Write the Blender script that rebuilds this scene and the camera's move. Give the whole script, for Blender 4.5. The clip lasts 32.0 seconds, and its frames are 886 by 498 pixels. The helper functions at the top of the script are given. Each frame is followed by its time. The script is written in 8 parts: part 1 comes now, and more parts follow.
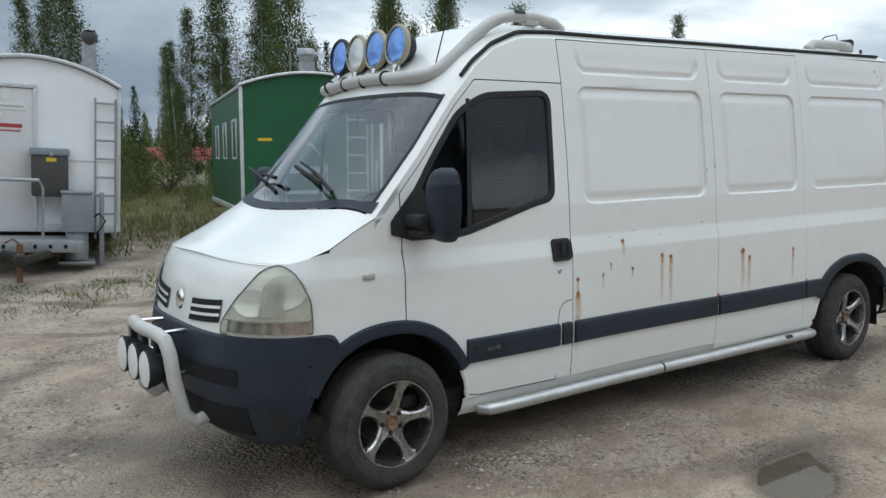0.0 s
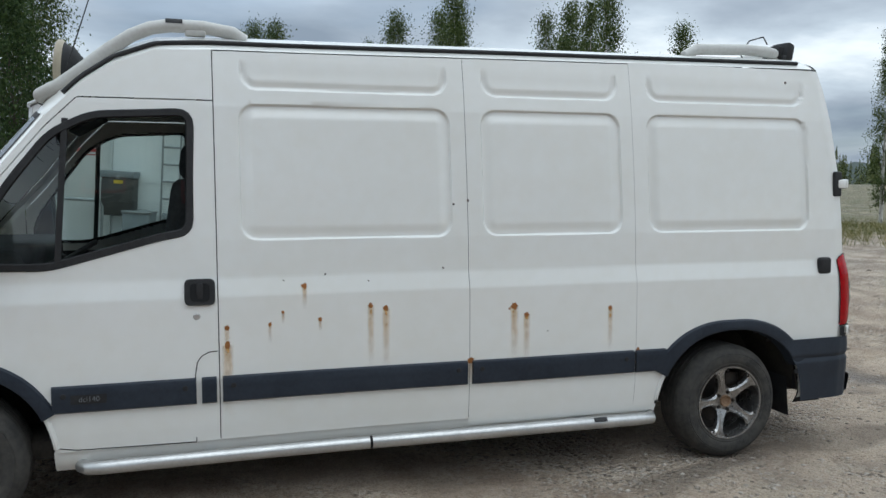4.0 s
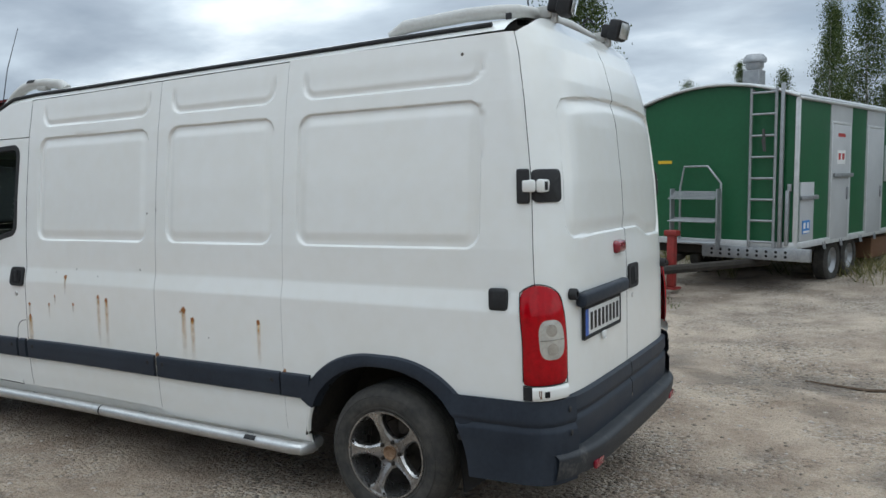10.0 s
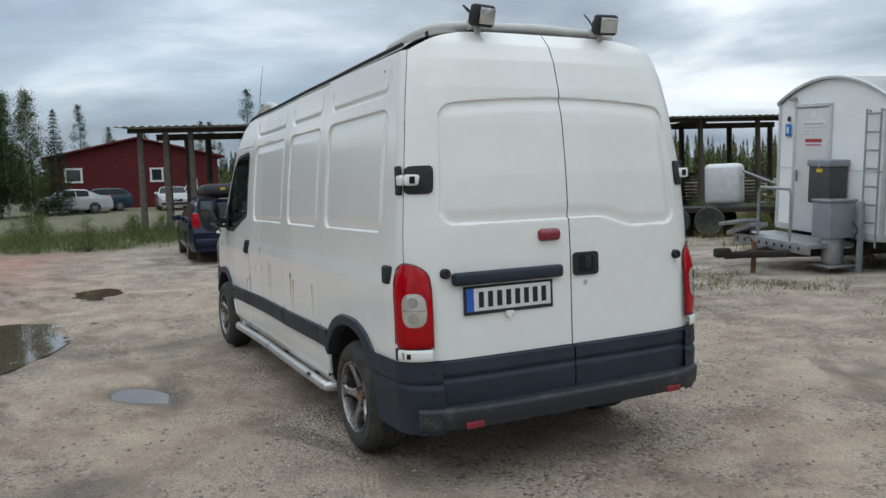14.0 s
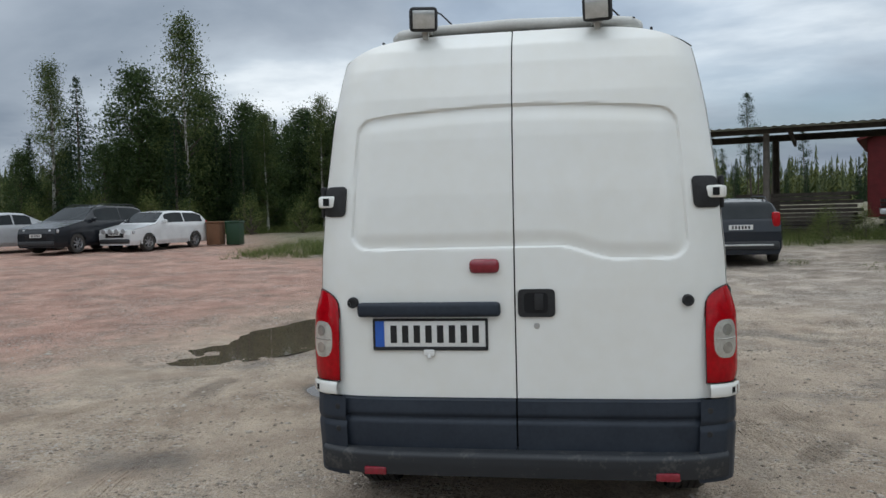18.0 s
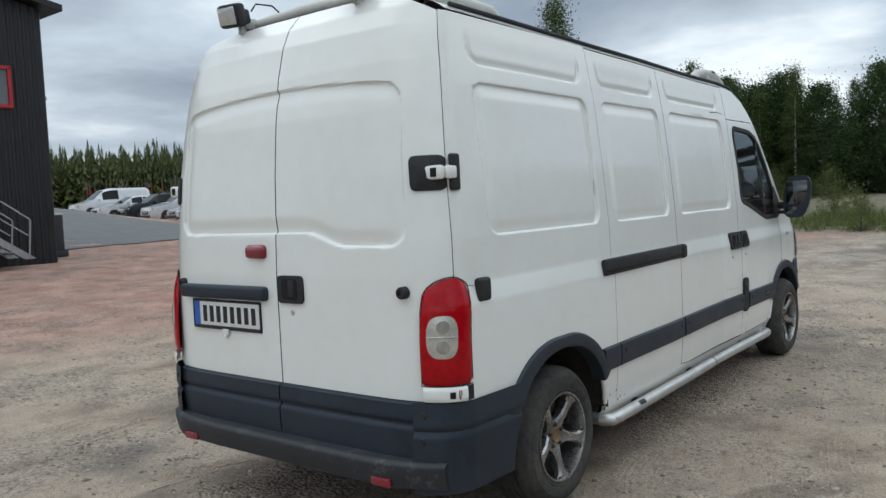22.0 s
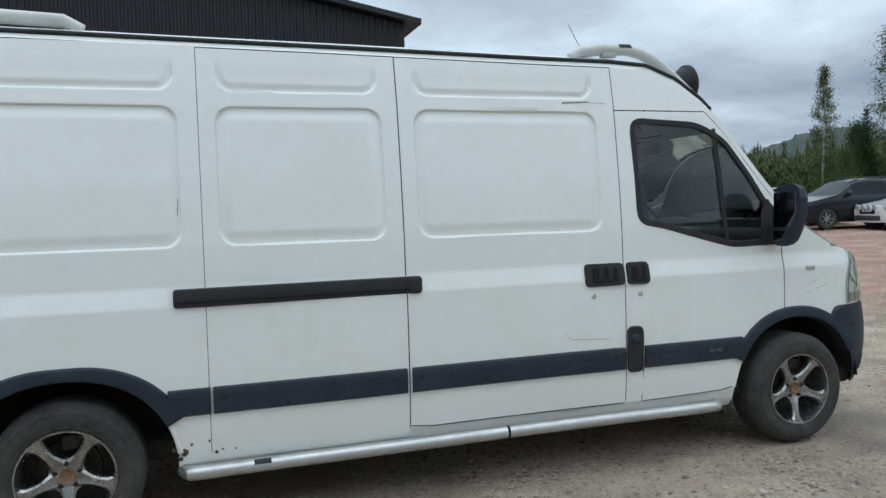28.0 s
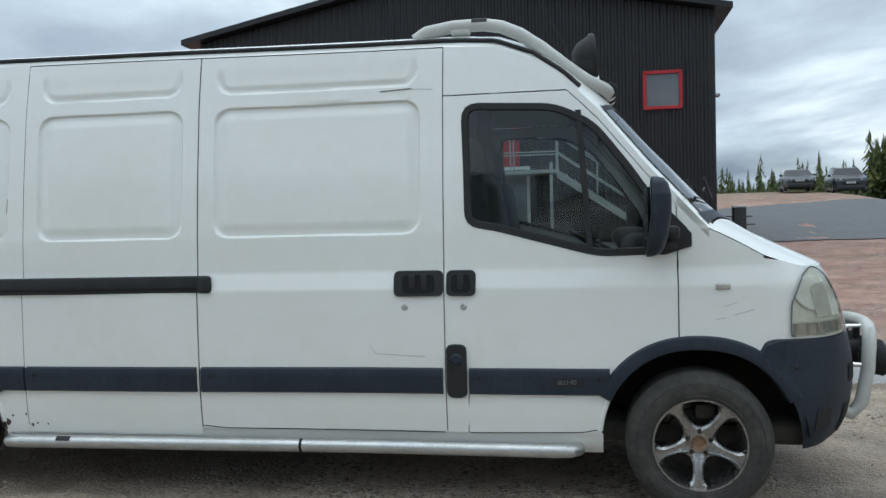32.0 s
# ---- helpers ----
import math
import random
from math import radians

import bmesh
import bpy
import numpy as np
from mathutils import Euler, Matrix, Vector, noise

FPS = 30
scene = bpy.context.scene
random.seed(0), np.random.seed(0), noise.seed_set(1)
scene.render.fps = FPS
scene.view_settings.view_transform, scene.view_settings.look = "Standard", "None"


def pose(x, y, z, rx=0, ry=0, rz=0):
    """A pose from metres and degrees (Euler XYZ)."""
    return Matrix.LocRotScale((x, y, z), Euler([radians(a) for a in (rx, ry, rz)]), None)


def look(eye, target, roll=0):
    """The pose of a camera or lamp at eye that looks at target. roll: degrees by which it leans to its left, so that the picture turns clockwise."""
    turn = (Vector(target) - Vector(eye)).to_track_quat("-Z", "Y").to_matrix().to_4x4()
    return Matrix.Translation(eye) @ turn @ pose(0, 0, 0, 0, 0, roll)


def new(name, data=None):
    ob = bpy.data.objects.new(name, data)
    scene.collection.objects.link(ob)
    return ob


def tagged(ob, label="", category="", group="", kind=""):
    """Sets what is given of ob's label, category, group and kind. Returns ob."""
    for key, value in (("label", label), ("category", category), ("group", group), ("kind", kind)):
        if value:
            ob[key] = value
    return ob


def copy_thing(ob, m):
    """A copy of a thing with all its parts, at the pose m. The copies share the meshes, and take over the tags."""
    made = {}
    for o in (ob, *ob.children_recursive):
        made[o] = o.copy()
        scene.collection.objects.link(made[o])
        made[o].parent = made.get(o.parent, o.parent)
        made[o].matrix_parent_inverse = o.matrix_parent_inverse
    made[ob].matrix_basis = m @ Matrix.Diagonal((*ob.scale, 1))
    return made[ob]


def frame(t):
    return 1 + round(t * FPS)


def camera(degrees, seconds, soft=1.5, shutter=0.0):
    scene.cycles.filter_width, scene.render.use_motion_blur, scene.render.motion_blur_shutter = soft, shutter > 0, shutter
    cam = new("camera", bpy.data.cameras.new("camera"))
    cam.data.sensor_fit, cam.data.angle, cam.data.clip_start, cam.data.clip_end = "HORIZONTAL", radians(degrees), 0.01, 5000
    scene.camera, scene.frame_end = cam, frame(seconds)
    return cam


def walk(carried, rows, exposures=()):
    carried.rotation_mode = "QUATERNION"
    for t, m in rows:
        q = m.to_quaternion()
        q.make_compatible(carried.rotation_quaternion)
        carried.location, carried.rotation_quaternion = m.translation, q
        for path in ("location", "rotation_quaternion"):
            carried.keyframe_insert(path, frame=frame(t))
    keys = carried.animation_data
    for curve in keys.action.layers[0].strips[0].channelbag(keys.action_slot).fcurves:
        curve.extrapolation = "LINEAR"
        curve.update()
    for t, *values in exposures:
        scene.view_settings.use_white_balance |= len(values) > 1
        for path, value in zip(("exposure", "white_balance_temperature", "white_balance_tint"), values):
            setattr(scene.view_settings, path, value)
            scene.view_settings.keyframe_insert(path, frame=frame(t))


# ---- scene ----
cam = camera(57.6, 32.0)
PATH = [
    (0, (4.051, 4.12, 1.644), (2.9, 2.501, 1.41), -1.0),
    (0.5, (3.765, 4.303, 1.672), (2.696, 2.629, 1.442), -0.8),
    (1, (3.432, 4.583, 1.7), (2.442, 2.86, 1.476), -0.3),
    (1.5, (3.048, 4.697, 1.678), (2.137, 2.929, 1.462), -0.1),
    (2, (2.614, 4.746, 1.681), (1.778, 2.941, 1.47), -0.2),
    (2.5, (2.133, 4.815, 1.686), (1.367, 2.979, 1.481), -0.2),
    (3, (1.749, 4.834, 1.669), (1.045, 2.973, 1.469), -0.3),
    (3.5, (1.386, 4.839, 1.619), (0.719, 2.962, 1.443), -0.2),
    (5.5, (-0.364, 5.058, 1.63), (-0.655, 3.085, 1.478), 0.0),
    (6, (-0.863, 5.022, 1.661), (-1.024, 3.037, 1.476), -0.3),
    (6.5, (-1.302, 5.046, 1.619), (-1.362, 3.062, 1.447), -0.5),
    (7, (-1.694, 5.039, 1.629), (-1.642, 3.055, 1.451), -0.9),
    (7.5, (-2.11, 4.878, 1.625), (-1.898, 2.904, 1.44), -1.3),
    (8, (-2.558, 4.729, 1.633), (-2.136, 2.785, 1.447), -1.6),
    (8.5, (-2.967, 4.58, 1.652), (-2.364, 2.683, 1.458), -1.6),
    (9, (-3.334, 4.38, 1.642), (-2.593, 2.532, 1.455), -1.6),
    (9.5, (-3.786, 4.273, 1.632), (-2.922, 2.478, 1.46), -1.5),
    (10, (-4.188, 4.134, 1.623), (-3.205, 2.399, 1.472), -1.4),
    (10.5, (-4.499, 3.949, 1.621), (-3.4, 2.283, 1.486), -1.4),
    (11, (-4.912, 3.866, 1.601), (-3.7, 2.281, 1.467), -1.7),
    (11.5, (-5.256, 3.745, 1.593), (-3.939, 2.247, 1.452), -2.0),
    (12, (-5.547, 3.507, 1.605), (-4.126, 2.108, 1.45), -2.1),
    (12.5, (-5.893, 3.354, 1.599), (-4.373, 2.063, 1.439), -2.0),
    (13, (-6.195, 3.199, 1.617), (-4.585, 2.024, 1.452), -1.8),
    (13.5, (-6.431, 2.946, 1.574), (-4.73, 1.907, 1.417), -2.0),
    (14, (-6.58, 2.617, 1.569), (-4.8, 1.718, 1.422), -2.0),
    (14.5, (-6.699, 2.261, 1.586), (-4.85, 1.51, 1.45), -2.1),
    (15, (-6.645, 1.875, 1.544), (-4.739, 1.284, 1.423), -2.0),
    (15.5, (-6.625, 1.471, 1.57), (-4.671, 1.061, 1.451), -1.9),
    (17.5, (-6.678, 0.076, 1.572), (-4.688, 0.247, 1.484), -1.4),
    (18, (-6.641, -0.263, 1.559), (-4.668, 0.053, 1.468), -1.5),
    (18.5, (-6.553, -0.601, 1.568), (-4.609, -0.138, 1.47), -1.3),
    (19, (-6.517, -0.979, 1.567), (-4.615, -0.369, 1.461), -1.5),
    (19.5, (-6.421, -1.324, 1.554), (-4.572, -0.569, 1.444), -1.8),
    (20, (-6.238, -1.643, 1.548), (-4.448, -0.758, 1.436), -2.0),
    (20.5, (-6.085, -2.061, 1.532), (-4.359, -1.057, 1.419), -2.4),
    (21, (-5.911, -2.376, 1.515), (-4.237, -1.288, 1.401), -2.8),
    (21.5, (-5.632, -2.619, 1.515), (-4.011, -1.453, 1.4), -2.9),
    (22, (-5.377, -2.949, 1.508), (-3.821, -1.699, 1.388), -2.7),
    (22.5, (-5.127, -3.19, 1.513), (-3.637, -1.862, 1.379), -2.7),
    (23, (-4.827, -3.344, 1.513), (-3.407, -1.944, 1.365), -2.7),
    (23.5, (-4.548, -3.577, 1.496), (-3.198, -2.11, 1.34), -2.7),
    (24, (-4.26, -3.814, 1.541), (-2.976, -2.29, 1.376), -2.5),
    (24.5, (-3.917, -3.976, 1.542), (-2.703, -2.394, 1.384), -2.5),
    (25, (-3.571, -4.175, 1.521), (-2.419, -2.546, 1.377), -2.6),
    (25.5, (-3.274, -4.388, 1.525), (-2.187, -2.713, 1.411), -2.9),
    (27.5, (-1.855, -4.805, 1.498), (-1.149, -2.937, 1.406), -1.8),
    (28, (-1.488, -4.857, 1.492), (-0.881, -2.955, 1.394), -1.6),
    (28.5, (-1.094, -4.97, 1.492), (-0.588, -3.037, 1.405), -1.7),
    (29, (-0.723, -4.941, 1.447), (-0.318, -2.983, 1.372), -1.9),
    (29.5, (-0.361, -4.909, 1.425), (-0.061, -2.933, 1.364), -2.2),
    (30, (0.057, -4.94, 1.437), (0.253, -2.95, 1.372), -2.4),
    (30.5, (0.46, -4.875, 1.412), (0.531, -2.877, 1.345), -2.4),
    (31, (0.835, -4.797, 1.42), (0.766, -2.799, 1.35), -1.9),
    (31.5, (1.237, -4.836, 1.422), (1.022, -2.849, 1.356), -1.6),
    (32, (1.564, -4.726, 1.404), (1.2, -2.761, 1.336), -1.4),
]
walk(cam, [(t, look(eye, target, roll)) for t, eye, target, roll in PATH], [(0.0, 0.2, 6150, 5), (8.0, 0.2, 6050, 5), (17.5, 0.02, 6250, 7), (20.0, 0.02, 6250, 7), (21.5, 0.08, 6200, 6), (23.5, 0.3, 6050, 4), (26.0, 0.34, 5980, 3), (32.0, 0.22, 5950, 3)])

# ---- light ----
SUN_EL, SUN_AZ = 60.0, 100.0
world = bpy.data.worlds.new("overcast_sky")
scene.world = world
world.use_nodes = True


def sky_nodes():
    nt = world.node_tree
    n, l = nt.nodes, nt.links
    n.clear()
    out, bg = n.new("ShaderNodeOutputWorld"), n.new("ShaderNodeBackground")
    sky = n.new("ShaderNodeTexSky")
    sky.sky_type, sky.sun_disc = "NISHITA", False
    sky.sun_elevation, sky.sun_rotation = radians(SUN_EL), radians(90 - SUN_AZ)
    geo = n.new("ShaderNodeTexCoord")
    sep = n.new("ShaderNodeSeparateXYZ")
    l.new(geo.outputs["Generated"], sep.inputs[0])
    # flat cloud deck: direction divided by height
    h = n.new("ShaderNodeMath"); h.operation = "MAXIMUM"; h.inputs[1].default_value = 0.0
    l.new(sep.outputs[2], h.inputs[0])
    h2 = n.new("ShaderNodeMath"); h2.operation = "ADD"; h2.inputs[1].default_value = 0.16
    l.new(h.outputs[0], h2.inputs[0])
    dx = n.new("ShaderNodeMath"); dx.operation = "DIVIDE"
    dy = n.new("ShaderNodeMath"); dy.operation = "DIVIDE"
    l.new(sep.outputs[0], dx.inputs[0]); l.new(h2.outputs[0], dx.inputs[1])
    l.new(sep.outputs[1], dy.inputs[0]); l.new(h2.outputs[0], dy.inputs[1])
    com = n.new("ShaderNodeCombineXYZ")
    l.new(dx.outputs[0], com.inputs[0]); l.new(dy.outputs[0], com.inputs[1])
    com.inputs[2].default_value = 3.7
    nz = n.new("ShaderNodeTexNoise")
    nz.inputs["Scale"].default_value, nz.inputs["Detail"].default_value = 0.62, 9.0
    nz.inputs["Roughness"].default_value, nz.inputs["Distortion"].default_value = 0.52, 0.25
    l.new(com.outputs[0], nz.inputs["Vector"])
    ramp = n.new("ShaderNodeValToRGB")
    el = ramp.color_ramp.elements
    el[0].position, el[0].color = 0.32, (0.24, 0.28, 0.34, 1)
    el[1].position, el[1].color = 0.70, (1.0, 1.0, 1.0, 1)
    for p, c in ((0.43, (0.36, 0.40, 0.46, 1)), (0.52, (0.52, 0.57, 0.63, 1)), (0.60, (0.82, 0.85, 0.88, 1))):
        e = el.new(p); e.color = c
    l.new(nz.outputs[0], ramp.inputs[0])
    # thin places let the blue sky through
    nb = n.new("ShaderNodeTexNoise")
    nb.inputs["Scale"].default_value, nb.inputs["Detail"].default_value = 0.45, 5.0
    off = n.new("ShaderNodeVectorMath"); off.operation = "ADD"; off.inputs[1].default_value = (7.3, 2.1, 0)
    l.new(com.outputs[0], off.inputs[0]); l.new(off.outputs[0], nb.inputs["Vector"])
    rb = n.new("ShaderNodeMapRange")
    rb.inputs[1].default_value, rb.inputs[2].default_value = 0.56, 0.74
    rb.inputs[3].default_value, rb.inputs[4].default_value = 0.0, 0.5
    l.new(nb.outputs[0], rb.inputs[0])
    skym = n.new("ShaderNodeVectorMath"); skym.operation = "SCALE"; skym.inputs[3].default_value = 0.11
    l.new(sky.outputs[0], skym.inputs[0])
    mix = n.new("ShaderNodeMix"); mix.data_type = "RGBA"
    l.new(rb.outputs[0], mix.inputs[0]); l.new(ramp.outputs[0], mix.inputs[6]); l.new(skym.outputs[0], mix.inputs[7])
    # an overcast deck is brighter overhead than at the horizon
    up = n.new("ShaderNodeMapRange")
    for k, v in zip((1, 2, 3, 4), (0.0, 1.0, 0.98, 2.0)):
        up.inputs[k].default_value = v
    l.new(h.outputs[0], up.inputs[0])
    sc = n.new("ShaderNodeVectorMath"); sc.operation = "SCALE"
    l.new(mix.outputs[2], sc.inputs[0]); l.new(up.outputs[0], sc.inputs[3])
    l.new(sc.outputs[0], bg.inputs[0])
    bg.inputs[1].default_value = 0.95
    l.new(bg.outputs[0], out.inputs[0])


sky_nodes()
sun = bpy.data.lights.new("sun", "SUN")
sun.energy, sun.angle, sun.color = 0.6, radians(50), (1.0, 0.975, 0.94)
sun_ob = new("sun", sun)
d = Vector((math.cos(radians(SUN_AZ)) * math.cos(radians(SUN_EL)), math.sin(radians(SUN_AZ)) * math.cos(radians(SUN_EL)), math.sin(radians(SUN_EL))))
sun_ob.matrix_world = look(d * 60, (0, 0, 0))


# ---- materials ----
def mat(name, base, base2=None, rough=0.5, metal=0.0, scale=4.0, fine=60.0, bump=0.0, bump_scale=80.0, coat=0.0, rand=0.0, rough2=None, contrast=(0.35, 0.65), spec=0.5, trans=0.0, ior=1.45, island=False):
    m = bpy.data.materials.new(name)
    m.use_nodes = True
    nt = m.node_tree
    n, l = nt.nodes, nt.links
    b = n["Principled BSDF"]
    b.inputs["Roughness"].default_value, b.inputs["Metallic"].default_value = rough, metal
    b.inputs["Coat Weight"].default_value, b.inputs["Coat Roughness"].default_value = coat, 0.06
    b.inputs["Specular IOR Level"].default_value = spec
    b.inputs["Transmission Weight"].default_value, b.inputs["IOR"].default_value = trans, ior
    b.inputs["Base Color"].default_value = (*base, 1)
    tc = n.new("ShaderNodeTexCoord")
    if base2 is not None:
        a = n.new("ShaderNodeTexNoise"); a.inputs["Scale"].default_value, a.inputs["Detail"].default_value = scale, 6.0
        f = n.new("ShaderNodeTexNoise"); f.inputs["Scale"].default_value, f.inputs["Detail"].default_value = fine, 3.0
        l.new(tc.outputs["Object"], a.inputs["Vector"]); l.new(tc.outputs["Object"], f.inputs["Vector"])
        av = n.new("ShaderNodeMix"); av.data_type = "FLOAT"; av.inputs[0].default_value = 0.4
        l.new(a.outputs[0], av.inputs[2]); l.new(f.outputs[0], av.inputs[3])
        src = av.outputs[0]
        if rand:
            oi = n.new("ShaderNodeNewGeometry" if island else "ShaderNodeObjectInfo")
            ad = n.new("ShaderNodeMath"); ad.operation = "MULTIPLY_ADD"; ad.inputs[1].default_value = rand
            l.new(oi.outputs["Random Per Island" if island else "Random"], ad.inputs[0]); l.new(src, ad.inputs[2])
            sb = n.new("ShaderNodeMath"); sb.operation = "SUBTRACT"; sb.inputs[1].default_value = rand / 2
            l.new(ad.outputs[0], sb.inputs[0]); src = sb.outputs[0]
        r = n.new("ShaderNodeMapRange"); r.inputs[1].default_value, r.inputs[2].default_value = contrast
        l.new(src, r.inputs[0])
        mx = n.new("ShaderNodeMix"); mx.data_type = "RGBA"
        mx.inputs[6].default_value, mx.inputs[7].default_value = (*base, 1), (*base2, 1)
        l.new(r.outputs[0], mx.inputs[0]); l.new(mx.outputs[2], b.inputs["Base Color"])
        if rough2 is not None:
            rr = n.new("ShaderNodeMapRange"); rr.inputs[3].default_value, rr.inputs[4].default_value = rough, rough2
            l.new(r.outputs[0], rr.inputs[0]); l.new(rr.outputs[0], b.inputs["Roughness"])
    if bump:
        bn = n.new("ShaderNodeTexNoise"); bn.inputs["Scale"].default_value, bn.inputs["Detail"].default_value = bump_scale, 5.0
        l.new(tc.outputs["Object"], bn.inputs["Vector"])
        bp = n.new("ShaderNodeBump"); bp.inputs["Strength"].default_value, bp.inputs["Distance"].default_value = bump, 0.02
        l.new(bn.outputs[0], bp.inputs["Height"]); l.new(bp.outputs[0], b.inputs["Normal"])
    return m


def glass(name, tint, rough=0.0, clear=0.7, ior=1.6):
    """A thin pane: tinted see-through mixed with a mirror by its Fresnel gloss."""
    m = bpy.data.materials.new(name)
    m.use_nodes = True
    n, l = m.node_tree.nodes, m.node_tree.links
    n.clear()
    out, t, g, mx, fr = (n.new(k) for k in ("ShaderNodeOutputMaterial", "ShaderNodeBsdfTransparent", "ShaderNodeBsdfGlossy", "ShaderNodeMixShader", "ShaderNodeFresnel"))
    t.inputs[0].default_value = (*[c * clear for c in tint], 1)
    g.inputs["Roughness"].default_value = rough
    g.inputs[0].default_value = (0.95, 0.97, 1, 1)
    fr.inputs[0].default_value = ior
    l.new(fr.outputs[0], mx.inputs[0]); l.new(t.outputs[0], mx.inputs[1]); l.new(g.outputs[0], mx.inputs[2]); l.new(mx.outputs[0], out.inputs[0])
    return m


PAINT = mat("white_van_paint", (0.82, 0.825, 0.80), (0.785, 0.78, 0.735), rough=0.2, coat=0.5, scale=1.6, fine=12, rough2=0.23, bump=0.004, bump_scale=5)
PLASTIC = mat("grey_black_plastic", (0.017, 0.023, 0.034), (0.030, 0.038, 0.052), rough=0.42, rough2=0.58, spec=0.35, scale=5, fine=50, bump=0.05, bump_scale=500)
SCUFFED = mat("scuffed_black_plastic", (0.024, 0.027, 0.032), (0.13, 0.125, 0.115), rough=0.55, scale=11, fine=60, contrast=(0.54, 0.80), bump=0.08, bump_scale=200)
RUBBER = mat("black_rubber", (0.012, 0.012, 0.013), (0.025, 0.025, 0.026), rough=0.7, scale=10)
TYRE = mat("dusty_tyre", (0.022, 0.023, 0.023), (0.085, 0.078, 0.068), rough=0.88, scale=9, fine=40, contrast=(0.3, 0.75), bump=0.25, bump_scale=90)
ALLOY = mat("worn_alloy", (0.42, 0.415, 0.41), (0.20, 0.19, 0.18), rough=0.26, metal=0.92, rough2=0.42, scale=22, fine=90, contrast=(0.42, 0.66))
GUNMETAL = mat("dark_rim", (0.03, 0.028, 0.026), (0.06, 0.052, 0.045), rough=0.5, metal=0.6, scale=14)
HUTGREYTXT = mat("grey_print", (0.20, 0.21, 0.22), (0.14, 0.15, 0.16), rough=0.4, metal=0.4, scale=30)
RUST = mat("rust", (0.13, 0.060, 0.03), (0.19, 0.105, 0.06), rough=0.9, scale=60, fine=220, bump=0.3, bump_scale=200)
HUBRUST = mat("rusty_hub", (0.16, 0.085, 0.04), (0.25, 0.17, 0.11), rough=0.85, scale=60, fine=200)
ALU = mat("brushed_tube", (0.62, 0.62, 0.61), (0.50, 0.50, 0.49), rough=0.3, metal=0.75, scale=9, rough2=0.42)
GREYPAINT = mat("grey_bar_paint", (0.56, 0.56, 0.53), (0.47, 0.46, 0.43), rough=0.42, scale=6, coat=0.1)
CHROME = mat("chrome", (0.8, 0.8, 0.8), rough=0.09, metal=1.0)
DARK = mat("dark_gap", (0.008, 0.008, 0.009), rough=0.9)
UNDER = mat("underbody", (0.02, 0.018, 0.016), (0.045, 0.038, 0.03), rough=0.95, scale=8)
REDLENS = mat("red_lens", (0.44, 0.002, 0.008), (0.28, 0.001, 0.005), rough=0.10, coat=0.0, spec=0.35, scale=40, fine=180)
DIMRED = mat("dull_red_lens", (0.24, 0.015, 0.03), (0.19, 0.01, 0.02), rough=0.18, coat=0.6, scale=30)
CLEARLENS = mat("ribbed_clear_lens", (0.58, 0.56, 0.51), (0.40, 0.38, 0.34), rough=0.12, coat=0.4, scale=20, fine=120, metal=0.25)
HAZY = mat("hazy_headlamp_reflector", (0.80, 0.79, 0.73), (0.60, 0.59, 0.53), rough=0.3, metal=0.0, coat=0.3, scale=14, fine=70)
SMOKY = mat("smoky_lamp_strip", (0.30, 0.28, 0.25), (0.55, 0.53, 0.49), rough=0.12, metal=0.6, coat=0.6, scale=25, fine=140)
REFLECT = mat("hazy_bowl", (0.86, 0.86, 0.82), (0.70, 0.69, 0.64), rough=0.22, metal=0.35, coat=0.3, scale=18, fine=80)
LAMPGLASS = glass("headlamp_cover", (1.0, 1.0, 0.94), 0.03, 0.99, 1.4)
PANE = glass("green_tinted_pane", (0.74, 0.82, 0.79), 0.0, 0.95, 1.55)
SCREEN = glass("windscreen_glass", (0.78, 0.86, 0.85), 0.0, 0.94, 1.9)
BLUELAMP = mat("blue_lamp_glass", (0.06, 0.20, 0.62), (0.12, 0.32, 0.75), rough=0.06, metal=0.55, coat=1.0, scale=12)
CLEARLAMP = mat("clear_lamp_glass", (0.62, 0.63, 0.62), (0.48, 0.49, 0.48), rough=0.1, metal=0.5, coat=1.0, scale=18)
BEIGE = mat("beige_lamp_rim", (0.42, 0.37, 0.28), (0.35, 0.31, 0.23), rough=0.5, scale=20)
SEATCLOTH = mat("dark_seat_cloth", (0.035, 0.036, 0.04), (0.055, 0.055, 0.06), rough=0.95, scale=30)
DASH = mat("dark_dashboard", (0.03, 0.032, 0.035), (0.04, 0.042, 0.045), rough=0.7, scale=20)
GREYTRIM = mat("grey_door_card", (0.16, 0.165, 0.17), (0.13, 0.135, 0.14), rough=0.8, scale=12)
WHITE = mat("white_plate", (0.78, 0.78, 0.76), (0.70, 0.70, 0.68), rough=0.4, scale=20)
BLUE = mat("blue_band", (0.03, 0.12, 0.5), (0.03, 0.10, 0.42), rough=0.4, scale=20)
BLACK = mat("black_print", (0.012, 0.012, 0.013), rough=0.5)
MIRROR = mat("mirror_glass", (0.10, 0.105, 0.11), rough=0.02, metal=1.0)


